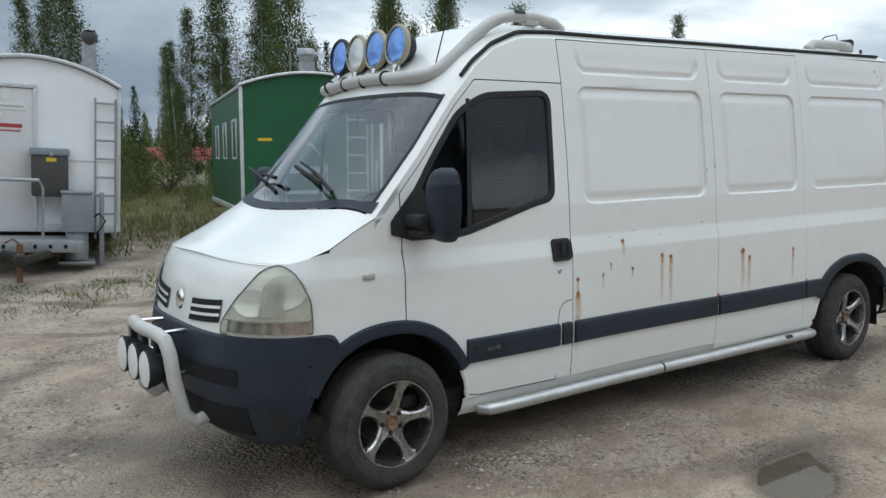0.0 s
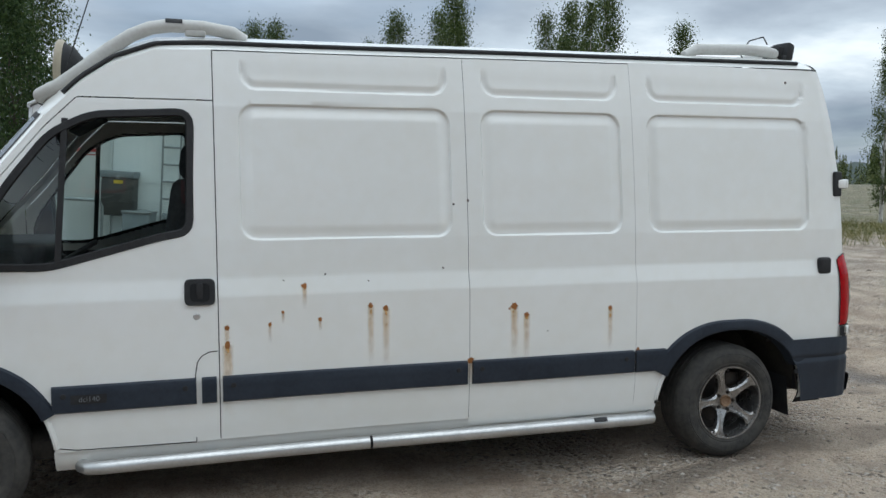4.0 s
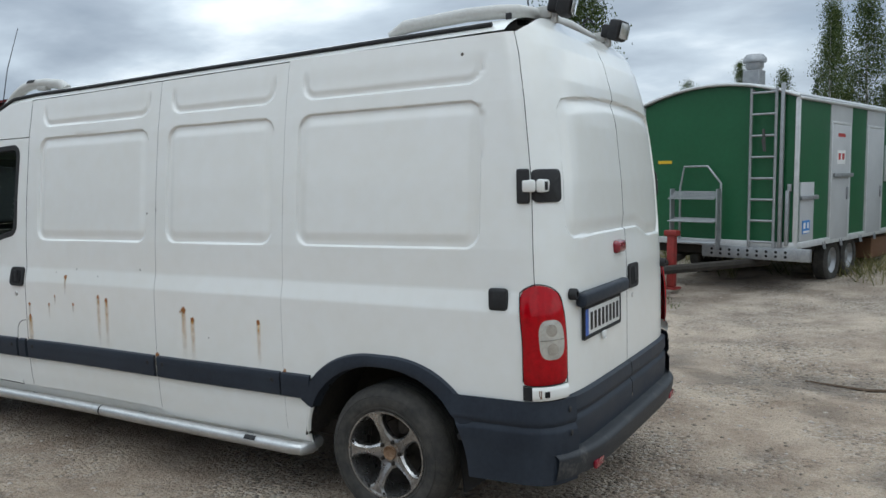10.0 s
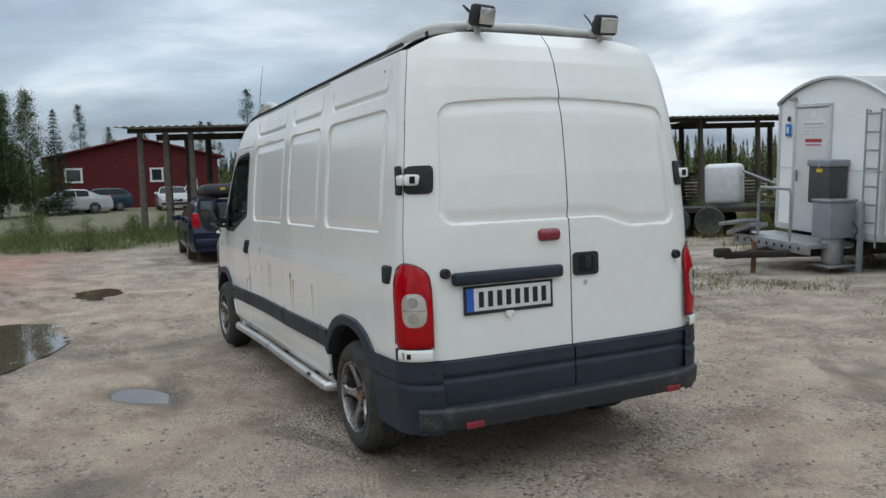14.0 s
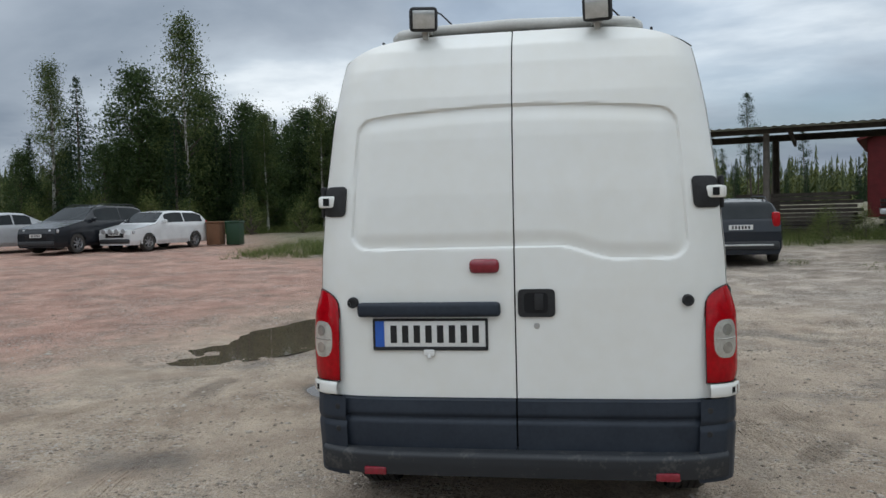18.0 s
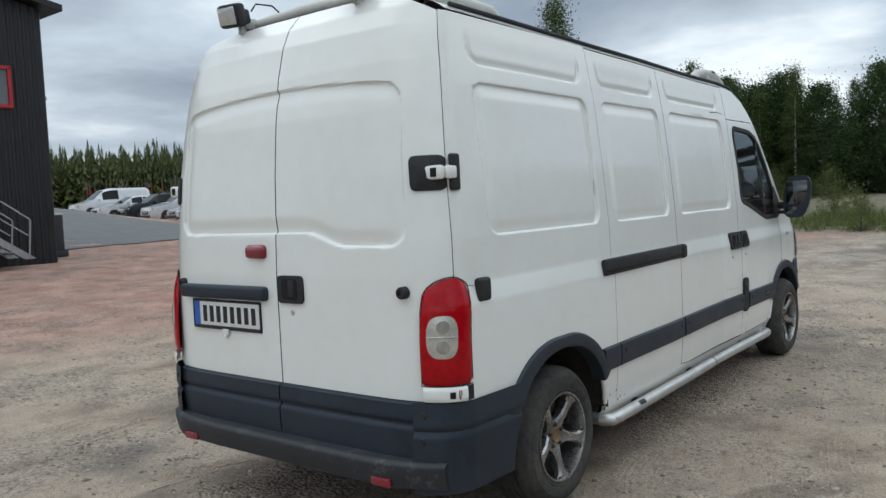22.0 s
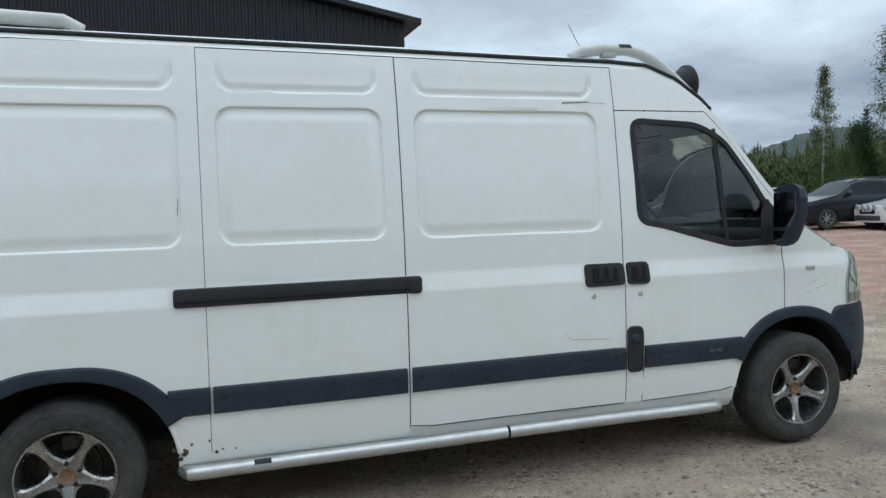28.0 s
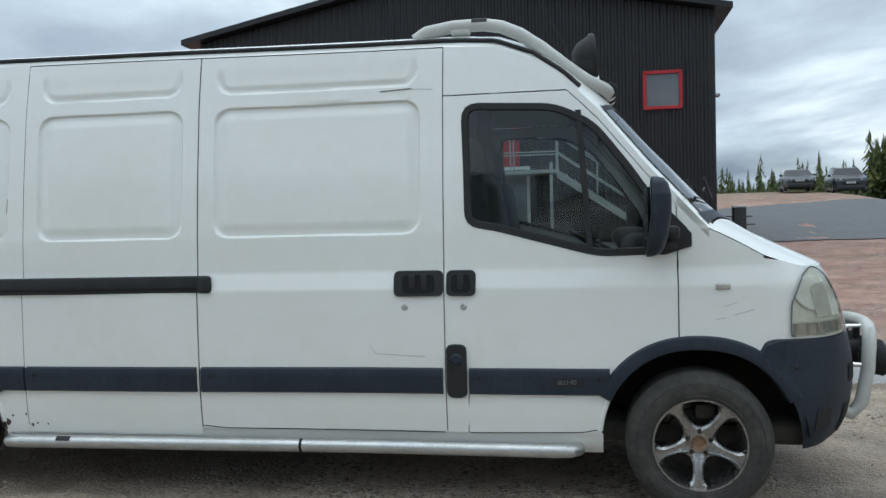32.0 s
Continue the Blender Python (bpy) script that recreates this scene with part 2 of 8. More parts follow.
# ---- mesh tools ----
class Geo:
    """Vertices and faces gathered for one mesh."""

    def __init__(self):
        self.v, self.f = [], []

    def add(self, verts, faces):
        o = len(self.v)
        self.v.extend(tuple(map(float, p)) for p in verts)
        self.f.extend(tuple(i + o for i in face) for face in faces)
        return self

    def move(self, m):
        self.v = [tuple(m @ Vector(p)) for p in self.v]
        return self

    def box(self, c, s, m=None):
        x, y, z = (k / 2 for k in s)
        pts = [Vector((i * x, j * y, k * z)) for i in (-1, 1) for j in (-1, 1) for k in (-1, 1)]
        pts = [(m @ p if m else p) + Vector(c) for p in pts]
        return self.add(pts, [(0, 1, 3, 2), (4, 6, 7, 5), (0, 4, 5, 1), (2, 3, 7, 6), (0, 2, 6, 4), (1, 5, 7, 3)])

    def rbox(self, c, s, r=0.01, m=None, seg=2):
        """A box with rounded edges."""
        bm = bmesh.new()
        bmesh.ops.create_cube(bm, size=1.0)
        bmesh.ops.scale(bm, vec=s, verts=bm.verts)
        bmesh.ops.bevel(bm, geom=bm.edges[:], offset=min(r, min(s) * 0.49), segments=seg, profile=0.5, affect="EDGES")
        pts = [(m @ v.co if m else v.co) + Vector(c) for v in bm.verts]
        faces = [[v.index for v in f.verts] for f in bm.faces]
        bm.verts.index_update()
        faces = [[v.index for v in f.verts] for f in bm.faces]
        bm.free()
        return self.add(pts, faces)

    def tube(self, path, r, n=12, caps=True):
        path = [Vector(p) for p in path]
        rad = r if isinstance(r, (list, tuple)) else [r] * len(path)
        rings, side = [], None
        for i, p in enumerate(path):
            d = (path[min(i + 1, len(path) - 1)] - path[max(i - 1, 0)]).normalized()
            side = d.orthogonal().normalized() if side is None else (side - d * side.dot(d)).normalized()
            up = d.cross(side)
            rings.append([p + rad[i] * (math.cos(2 * math.pi * k / n) * side + math.sin(2 * math.pi * k / n) * up) for k in range(n)])
        faces = [(i * n + k, i * n + (k + 1) % n, (i + 1) * n + (k + 1) % n, (i + 1) * n + k) for i in range(len(path) - 1) for k in range(n)]
        if caps:
            faces += [tuple(range(n))[::-1], tuple((len(path) - 1) * n + k for k in range(n))]
        return self.add([p for ring in rings for p in ring], faces)

    def lathe(self, prof, n=32, m=None, closed=False):
        """Turns a profile of (radius, height) about z."""
        pts = [Vector((r * math.cos(2 * math.pi * k / n), r * math.sin(2 * math.pi * k / n), h)) for r, h in prof for k in range(n)]
        rows = len(prof)
        faces = [(i * n + k, i * n + (k + 1) % n, ((i + 1) % rows) * n + (k + 1) % n, ((i + 1) % rows) * n + k) for i in range(rows if closed else rows - 1) for k in range(n)]
        return self.add([m @ p for p in pts] if m else pts, faces)

    def cyl(self, a, b, r, n=16, r2=None):
        a, b = Vector(a), Vector(b)
        return self.tube([a, b], [r, r if r2 is None else r2], n)

    def grid(self, fn, us, vs, keep=None):
        """A sheet fn(u, v); keep(point) drops faces whose middle fails it."""
        nu, nv = len(us), len(vs)
        pts = [Vector(fn(u, v)) for u in us for v in vs]
        faces = []
        for i in range(nu - 1):
            for j in range(nv - 1):
                q = (i * nv + j, (i + 1) * nv + j, (i + 1) * nv + j + 1, i * nv + j + 1)
                if keep is None or keep((us[i] + us[i + 1]) / 2, (vs[j] + vs[j + 1]) / 2):
                    faces.append(q)
        used = sorted({k for f in faces for k in f})
        at = {k: i for i, k in enumerate(used)}
        return self.add([pts[k] for k in used], [tuple(at[k] for k in f) for f in faces])

    def poly(self, pts, depth=None):
        """A flat polygon, or with a depth vector a plate."""
        n = len(pts)
        if depth is None:
            return self.add(pts, [tuple(range(n))])
        d = Vector(depth)
        back = [Vector(p) + d for p in pts]
        return self.add(list(pts) + back, [tuple(range(n))[::-1], tuple(range(n, 2 * n))] + [(i, (i + 1) % n, n + (i + 1) % n, n + i) for i in range(n)])


def part(name, geo, material, parent=None, label="", smooth=True, angle=40):
    me = bpy.data.meshes.new(name)
    me.from_pydata(geo.v, [], geo.f)
    bm = bmesh.new()
    bm.from_mesh(me)
    if 1 < len(geo.f) < 60000:
        bmesh.ops.recalc_face_normals(bm, faces=bm.faces)
    bm.to_mesh(me)
    bm.free()
    if smooth:
        me.shade_smooth()
        me.set_sharp_from_angle(angle=radians(angle))
    me.materials.append(material)
    ob = new(name, me)
    if parent is not None:
        ob.parent = parent
    return tagged(ob, label)


def lin(a, b, n):
    return [a + (b - a) * i / (n - 1) for i in range(n)]


def ip(x, xs, ys):
    return float(np.interp(x, xs, ys))


def smooth01(a, b, x):
    t = max(0.0, min(1.0, (x - a) / (b - a)))
    return t * t * (3 - 2 * t)


def inside(poly, x, y):
    c = False
    for i in range(len(poly)):
        (x1, y1), (x2, y2) = poly[i], poly[i - 1]
        if (y1 > y) != (y2 > y) and x < (x2 - x1) * (y - y1) / (y2 - y1) + x1:
            c = not c
    return c


def ground_z(x, y):
    rise = 1.7 * smooth01(24, 52, y) * smooth01(24, 15, x) * smooth01(-40, -5, x)
    return min(1.5, 0.023 * max(0.0, math.hypot(x, y) - 4.5)) + rise


def rounded(poly, r, n=4):
    """Rounds a polygon's corners."""
    out = []
    for i in range(len(poly)):
        p, a, b = Vector(poly[i]), Vector(poly[i - 1]), Vector(poly[(i + 1) % len(poly)])
        u, w = (a - p), (b - p)
        k = min(r, u.length * 0.45, w.length * 0.45)
        s, e = p + u.normalized() * k, p + w.normalized() * k
        for j in range(n + 1):
            t = j / n
            out.append(tuple((1 - t) ** 2 * s + 2 * t * (1 - t) * p + t * t * e))
    return out


def quick_mesh(name, verts, quads, material, parent):
    me = bpy.data.meshes.new(name)
    me.vertices.add(len(verts)); me.vertices.foreach_set("co", np.asarray(verts, np.float32).ravel())
    k = quads.shape[1]
    me.loops.add(quads.size); me.loops.foreach_set("vertex_index", quads.astype(np.int32).ravel())
    me.polygons.add(len(quads)); me.polygons.foreach_set("loop_start", np.arange(0, quads.size, k, dtype=np.int32))
    me.update(calc_edges=True)
    me.validate()
    me.materials.append(material)
    ob = new(name, me)
    if parent is not None:
        ob.parent = parent
    return ob


# ---- the van ----
van = tagged(new("panel_van"), "white high-roof panel van with rust spots, parked on gravel", "van")
TR = 0.338
AXLE = 2.04
WB = ([-3.0, -2.65, -2.0, -1.24, -0.67, 0.07, 0.44, 0.95, 1.5, 2.15, 2.4], [0.984, 0.984, 0.966, 0.938, 0.924, 0.888, 0.874, 0.872, 0.862, 0.838, 0.828])
WZ = ([0.26, 0.31, 0.36, 0.45, 0.60, 0.80, 1.00, 1.072, 1.082, 1.16, 1.172, 1.35, 1.65, 2.00, 2.10, 2.20, 2.34], [-0.075, -0.035, -0.018, -0.006, 0.004, 0.006, 0.005, 0.004, 0.0025, -0.0155, -0.0172, -0.023, -0.048, -0.088, -0.104, -0.122, -0.150])
ZE = ([-3.0, -2.64, -0.43, 0.86, 1.11, 1.30, 1.44, 1.60, 1.83, 2.10, 2.21, 2.34, 2.50, 2.62, 2.72], [2.315, 2.315, 2.29, 2.275, 2.262, 2.19, 2.09, 1.93, 1.645, 1.345, 1.29, 1.215, 1.13, 1.07, 1.02])
CR = ([-3.0, -2.5, 1.05, 1.30, 1.60, 1.83, 2.10, 2.21, 2.36, 2.65], [0.11, 0.125, 0.125, 0.15, 0.185, 0.20, 0.20, 0.135, 0.125, 0.135])
XR = ([0.30, 0.69, 1.20, 1.64, 2.00, 2.20, 2.34], [-2.83, -2.83, -2.83, -2.812, -2.766, -2.73, -2.69])
XC = ([0.30, 1.20, 1.64, 1.90, 2.10, 2.25, 2.34, 2.42], [-2.950, -2.950, -2.930, -2.905, -2.872, -2.832, -2.79, -2.715])


def half(x, z):
    return ip(x, *WB) + ip(z, *WZ)


def edge_z(x):
    return ip(x, *ZE)


def roof(x, v):
    """A point of the top: roof, windscreen and bonnet; v from -1 to 1 across."""
    e, c = edge_z(x), ip(x, *CR)
    k = ip(x, [1.0, 1.35, 2.1, 2.3], [0.66, 0.25, 0.22, 0.45])
    a = abs(v)
    return (x, v * half(x, e), e + c * (k * (1 - a ** 7) + (1 - k) * (1 - a * a)))


def dome(d, deep=0.014, wide=0.075):
    """Depth of a pressed panel at distance d inside its outline."""
    if d <= 0:
        return 0.0
    return deep * smooth01(0, 0.010, d) - 0.70 * deep * smooth01(0.016, wide, d)


def rr(x, z, x0, x1, z0, z1, r):
    """How far a point lies inside a rounded rectangle."""
    cx, cz = (x0 + x1) / 2, (z0 + z1) / 2
    qx, qz = abs(x - cx) - abs(x1 - x0) / 2 + r, abs(z - cz) - (z1 - z0) / 2 + r
    return -(math.hypot(max(qx, 0), max(qz, 0)) + min(max(qx, qz), 0) - r)


BAYS = [(-0.345, 0.735), (-1.335, -0.512), (-2.575, -1.500)]


def pressed(x, z):
    d = 0.0
    for a, b in BAYS:
        d += dome(rr(x, z, a, b, 1.345, 2.015, 0.085))
        # upper pressing fades out at its top
        u = rr(x, z, a + 0.005, b - 0.01, 2.082, 2.36, 0.09)
        d += dome(u, 0.013, 0.05) * (1 - smooth01(2.15, 2.245, z))
    return d


ZF = sorted(set([round(z, 4) for z in lin(1.338, 1.36, 6) + lin(1.36, 1.46, 14) + lin(1.90, 2.0, 14) + lin(2.0, 2.022, 6) + lin(2.075, 2.10, 7) + lin(2.10, 2.26, 16) + lin(1.06, 1.19, 27)]))


def side_panel(name, s, xs, z0, z1, hole=None, emboss=True, dz=0.0125):
    n = 1 + int(round((2.3 - 0.3) / dz))
    vs = lin(0, 1, n)
    if not emboss and dz < 0.05 and not callable(z1):
        vs = sorted(set(vs + [(z - z0) / (z1 - z0) for z in lin(1.06, 1.19, 27)]))
    if emboss:
        vs = sorted(set(lin(0, 1, 90) + [(z - z0) / (2.288 - z0) for z in ZF]))

    def fn(x, v):
        za, zb = z0(x) if callable(z0) else z0, z1(x) if callable(z1) else z1
        z = za + (zb - za) * v
        return (x, s * (half(x, z) - (pressed(x, z) if emboss else 0)), z)

    def keep(x, v):
        _, y, z = fn(x, v)
        return not (hole and hole(x, z))

    return part(name, Geo().grid(fn, xs, vs, keep), PAINT, van)


def bay_steps(a, b):
    xs = steps(a, b, 0.018)
    for p, q in BAYS:
        for e, k in ((p, 1), (q, -1)):
            xs += [e + k * t for t in lin(-0.012, 0.012, 7) + lin(0.018, 0.10, 12)]
    return sorted(x for x in set(xs) if min(a, b) - 1e-6 <= x <= max(a, b) + 1e-6)


def steps(a, b, d=0.0125):
    return lin(a, b, 2 + int(abs(b - a) / d))


def arch(x, z, cx, a, b):
    return (abs(x - cx) / a) ** 2.2 + (max(0, z - 0.30) / (b - 0.30)) ** 2.2 < 1


WINDOW = rounded([(0.957, 1.968), (1.40, 1.945), (1.575, 1.855), (1.74, 1.64), (1.90, 1.40), (1.93, 1.245), (1.60, 1.238), (1.48, 1.268), (1.10, 1.372), (0.972, 1.392)], 0.07)
DOORTOP = lambda x: min(2.022, edge_z(x) - 0.052)


def in_window(x, z):
    return inside(WINDOW, x, z)


def front_hole(x, z):
    return arch(x, z, AXLE, 0.455, 0.79)


def rear_hole(x, z):
    return arch(x, z, -AXLE, 0.49, 0.785)


for s in (1, -1):
    G = 0.0012 if s > 0 else 0.003
    side_panel("side_panel", s, bay_steps(-0.427 + G, 0.847), 0.37, lambda x: edge_z(x) - 0.006).name = "side_panel" if s > 0 else "sliding_door"
    side_panel("side_panel", s, bay_steps(-1.41 + G / 2, -0.427 - G), 0.33, lambda x: edge_z(x) - 0.006)
    # the rear bay ends on a raked edge
    zt = edge_z(-2.3) - 0.006
    us = [(x + 1.41 + G / 2) / (-2.82 + 1.41 + G / 2) for x in bay_steps(-2.82, -1.41 - G / 2)][::-1]
    vs = sorted(set(lin(0, 1, 120) + [(z - 0.33) / (zt - 0.33) for z in ZF]))

    def rear_fn(u, v, s=s):
        z = 0.33 + (edge_z(-2.3) - 0.006 - 0.33) * v
        x = -1.41 - G / 2 + (ip(z, *XR) + 1.41) * u
        return (x, s * (half(x, z) - pressed(x, z) - 0.012 * smooth01(0.05, 0.0, x - ip(z, *XR))), z)

    part("side_panel", Geo().grid(rear_fn, us, vs, lambda u, v: not rear_hole(rear_fn(u, v)[0], rear_fn(u, v)[2])), PAINT, van)
    d = side_panel("cab_door", s, steps(0.852, 1.952), 0.37, DOORTOP, lambda x, z: in_window(x, z) or front_hole(x, z), emboss=False)
    side_panel("roof_cap_side", s, steps(0.852, 2.10), lambda x: DOORTOP(x) + 0.006, edge_z, emboss=False, dz=0.08)
    side_panel("front_wing", s, steps(1.958, 2.34), 0.33, lambda x: edge_z(x) - 0.004, front_hole, emboss=False)
    # sill under the doors
    part("sill", Geo().grid(lambda x, z: (x, s * (half(x, z) - 0.012), z), steps(-1.56, 1.60, 0.1), lin(0.265, 0.372, 6)), PAINT, van)
    # dark structure behind the gaps
    part("inner_shell", Geo().grid(lambda x, z: (x, s * (half(x, z) - 0.032), z), steps(-2.80, 2.0, 0.05), lin(0.28, 2.26, 40),
         lambda x, z: x > ip(z, *XR) + 0.09 and not (x > 0.88 and z > 1.2) and not front_hole(x, z) and not rear_hole(x, z)), DARK, van)

    # window: panes, rubber frame, division bar
    cab_glass = part("side_window", Geo().grid(lambda x, z: (x, s * (half(x, z) - 0.008), z), steps(0.95, 1.95, 0.02), steps(1.22, 1.98, 0.02), in_window), PANE, van, "dark tinted cab window pane")
    cab_glass.visible_shadow = False
    cx, cz = 1.40, 1.6
    ring = []
    for k, (x, z) in enumerate(WINDOW):
        a, b = Vector(WINDOW[k - 1]), Vector(WINDOW[(k + 1) % len(WINDOW)])
        t = (b - a).normalized()
        nrm = Vector((t.y, -t.x))
        if nrm.dot(Vector((x - cx, z - cz))) < 0:
            nrm = -nrm
        row = []
        for off, up in ((0.018, 0.0), (0.014, 0.006), (-0.014, 0.006), (-0.020, -0.010)):
            p = Vector((x, z)) + nrm * off
            row.append((p.x, s * (half(p.x, p.y) + up), p.y))
        ring.append(row)
    g = Geo()
    n = len(ring)
    g.add([p for row in ring for p in row], [(i * 4 + j, ((i + 1) % n) * 4 + j, ((i + 1) % n) * 4 + j + 1, i * 4 + j + 1) for i in range(n) for j in range(3)])
    part("window_frame", g, RUBBER, van, "black rubber window seal")
    part("window_bar", Geo().grid(lambda t, w: (1.508 + 0.045 * t + w, s * (half(1.53, 1.93 - 0.67 * t) + 0.003), 1.925 - 0.665 * t), lin(0, 1, 12), (-0.014, 0.014)), RUBBER, van)

    # black protection strips with screw heads
    spans = [(-1.402, -1.60), (-0.437, -1.398), (0.84, -0.417)] + ([(1.60, 0.955), (0.938, 0.86)] if s > 0 else [(1.64, 0.962)])
    for a, b in spans:
        prof = [(0.0, 0.690), (0.016, 0.684), (0.020, 0.672), (0.020, 0.640), (0.0185, 0.625), (0.020, 0.610), (0.018, 0.568), (0.0, 0.560)]
        xs = lin(a - 0.004, b + 0.004, max(3, int(abs(a - b) / 0.08)))
        strip = Geo()
        strip.add([(x, s * (half(x, z) + o), z) for x in xs for o, z in prof], [(i * 8 + j, (i + 1) * 8 + j, (i + 1) * 8 + j + 1, i * 8 + j + 1) for i in range(len(xs) - 1) for j in range(7)] + [tuple(range(8)), tuple((len(xs) - 1) * 8 + j for j in range(8))])
        st = part("rub_strip", strip, PLASTIC, van, "dark grey plastic rub strip")
        for x in (a - 0.055, b + 0.055) if a - b > 0.3 else ():
            part("screw", Geo().lathe([(0.0, 0.003), (0.011, 0.003), (0.0135, 0.0)], 14, pose(x, s * (half(x, 0.64) + 0.0195), 0.645, -90 * s, 0, 0)), RUBBER, st)

    # wheel arch flares
    for cx, a, b, x_end in ((AXLE, 0.452, 0.787, 0), (-AXLE, 0.487, 0.782, 0)):
        flare = Geo()
        rows = []
        rear_f = cx < 0
        for k in range(41):
            th = radians(27 + 126 * k / 40) if not rear_f else radians(26 + 126 * k / 40)
            cs, sn = math.cos(th), math.sin(th)
            pw = 2 / 2.2
            ux, uz = abs(cs) ** pw * (1 if cs > 0 else -1), max(-0.1, abs(sn) ** pw * (1 if sn > 0 else -1))
            wide = 0.058 if not rear_f else 0.052 + 0.03 * abs(cs)
            row = []
            for off, up in ((wide, 0.0), (wide - 0.008, 0.016), (0.012, 0.024), (-0.006, 0.018), (-0.012, -0.05)):
                x, z = cx + ux * (a + off), 0.30 + uz * (b - 0.30 + off)
                row.append((x, s * (half(x, max(z, 0.4)) + up), z))
            rows.append(row)
        flare.add([p for r in rows for p in r], [(i * 5 + j, (i + 1) * 5 + j, (i + 1) * 5 + j + 1, i * 5 + j + 1) for i in range(40) for j in range(4)])
        part("wheel_arch", flare, PLASTIC, van, "dark plastic wheel arch trim")
        # folded edge of the sheet below the flare
        for t0, t1 in ((9, 30), (150, 171)):
            if cx > 0 and t0 < 90 or cx < 0 and t0 > 90:
                continue
            lip = []
            for t in lin(t0, t1, 14):
                cs, sn = math.cos(radians(t)), math.sin(radians(t))
                x = cx + (abs(cs) ** (2 / 2.2)) * (1 if cs > 0 else -1) * (a + 0.008)
                z = 0.30 + (abs(sn) ** (2 / 2.2)) * (1 if sn > 0 else -1) * (b + 0.006 - 0.30)
                lip.append((x, s * (half(x, max(z, 0.36)) - 0.002), z))
            part("arch_edge", Geo().tube(lip, 0.014, 8), PAINT, van)
        # inner wheel house
        w = half(cx, 0.6)
        part("wheel_house", Geo().grid(lambda t, y: (cx + 0.50 * math.cos(t), s * y, 0.30 + 0.53 * math.sin(t)), lin(0.13, math.pi - 0.13, 24), (w - 0.02, w - 0.2, w - 0.42)).grid(lambda t, r: (cx + r * math.cos(t), s * (w - 0.42), 0.30 + r * 1.06 * math.sin(t)), lin(0.13, math.pi - 0.13, 24), (0.0, 0.50)), UNDER, van)

# ---- roof, windscreen, bonnet ----
part("roof_panel", Geo().grid(lambda u, v: roof(-2.66 + u * (1.62 + 2.66) + 0.10 * u * (1 - v * v), v), lin(0, 1, 70), lin(-1, 1, 49)), PAINT, van)
XB = lambda v: 2.10 + 0.20 * (1 - v * v)
XT = lambda v: 1.63 + 0.10 * (1 - v * v)
scr = part("windscreen", Geo().grid(lambda t, v: tuple(Vector(roof(XT(v) + (XB(v) - XT(v)) * t, v * 0.93)) + Vector((0, 0, 0.002))), lin(0, 1, 24), lin(-1, 1, 33)), SCREEN, van, "tinted curved windscreen")
scr.visible_shadow = False
band = Geo()
for e in (-1, 1):
    band.grid(lambda t, w: tuple(Vector(roof(XT(1) + (XB(1) - XT(1)) * t, e * (0.935 + 0.022 * w))) + Vector((0, 0, 0.004))), lin(-0.03, 1.02, 20), (-0.5, 0, 0.5))
band.grid(lambda w, v: tuple(Vector(roof(XT(v) - 0.002 - 0.016 * w, v * 0.945)) + Vector((0, 0, 0.004))), (-0.6, 0, 0.6), lin(-1, 1, 33))
part("windscreen_seal", band, RUBBER, van)
for e in (-1, 1):
    pil = Geo().grid(lambda t, w: roof(1.60 + 0.52 * t, e * (0.945 + 0.055 * w)), lin(0, 1, 24), lin(0, 1, 4))
    part("windscreen_pillar", pil, PAINT, van)
part("scuttle", Geo().grid(lambda w, v: tuple(Vector(roof(XB(v) - 0.045 + 0.05 * w, v * 0.97)) + Vector((0, 0, 0.006))), (0, 0.5, 1), lin(-1, 1, 33)), PLASTIC, van, "black plastic scuttle panel")
HX = lambda v: 2.34 + 0.355 * (1 - min(1.0, abs(v)) ** 3.1) ** 0.43
bon = part("bonnet", Geo().grid(lambda t, v: roof(XB(v) + 0.002 + (HX(v) - XB(v) - 0.002) * t, v * 0.999), lin(0, 1, 22), lin(-1, 1, 41)), PAINT, van, "white bonnet with small chips")
XF = ([0.28, 0.34, 0.42, 0.55, 0.70, 0.82, 0.90, 1.00, 1.10, 1.16, 1.22], [2.68, 2.755, 2.80, 2.83, 2.83, 2.81, 2.79, 2.765, 2.73, 2.69, 2.60])


def nose(th, z, off=0.0):
    """The rounded front: th in degrees from -90 (right wing) to 90 (left wing)."""
    c, s = math.cos(radians(th)), math.sin(radians(th))
    w = half(2.34, z) + off
    return (2.34 + (ip(z, *XF) + off - 2.34) * abs(c) ** 0.86, math.copysign(w * abs(s) ** 0.64, s), z)


def nose_top(th):
    return ip(abs(th), [0, 30, 50, 62, 70, 80, 90], [1.17, 1.165, 1.16, 1.16, 1.17, 1.19, 1.20])


part("nose_panel", Geo().grid(lambda th, v: nose(th, 0.80 + (nose_top(th) - 0.80) * v), lin(-90, 90, 73), lin(0, 1, 16)), PAINT, van)


def bumper_end(z):
    """How far round the nose the bumper reaches at a height: 1 at the wing corner, more behind it."""
    xa = AXLE + 0.462 * (1 - min(1.0, max(0.0, z - 0.28) / 0.51) ** 2.2) ** (1 / 2.2)
    if xa <= 2.34:
        return 1 + (2.34 - xa) / 0.3
    lo, hi = 0.6, 1.0
    for _ in range(18):
        mid = (lo + hi) / 2
        lo, hi = (mid, hi) if nose(90 * mid, z)[0] > xa else (lo, mid)
    return lo


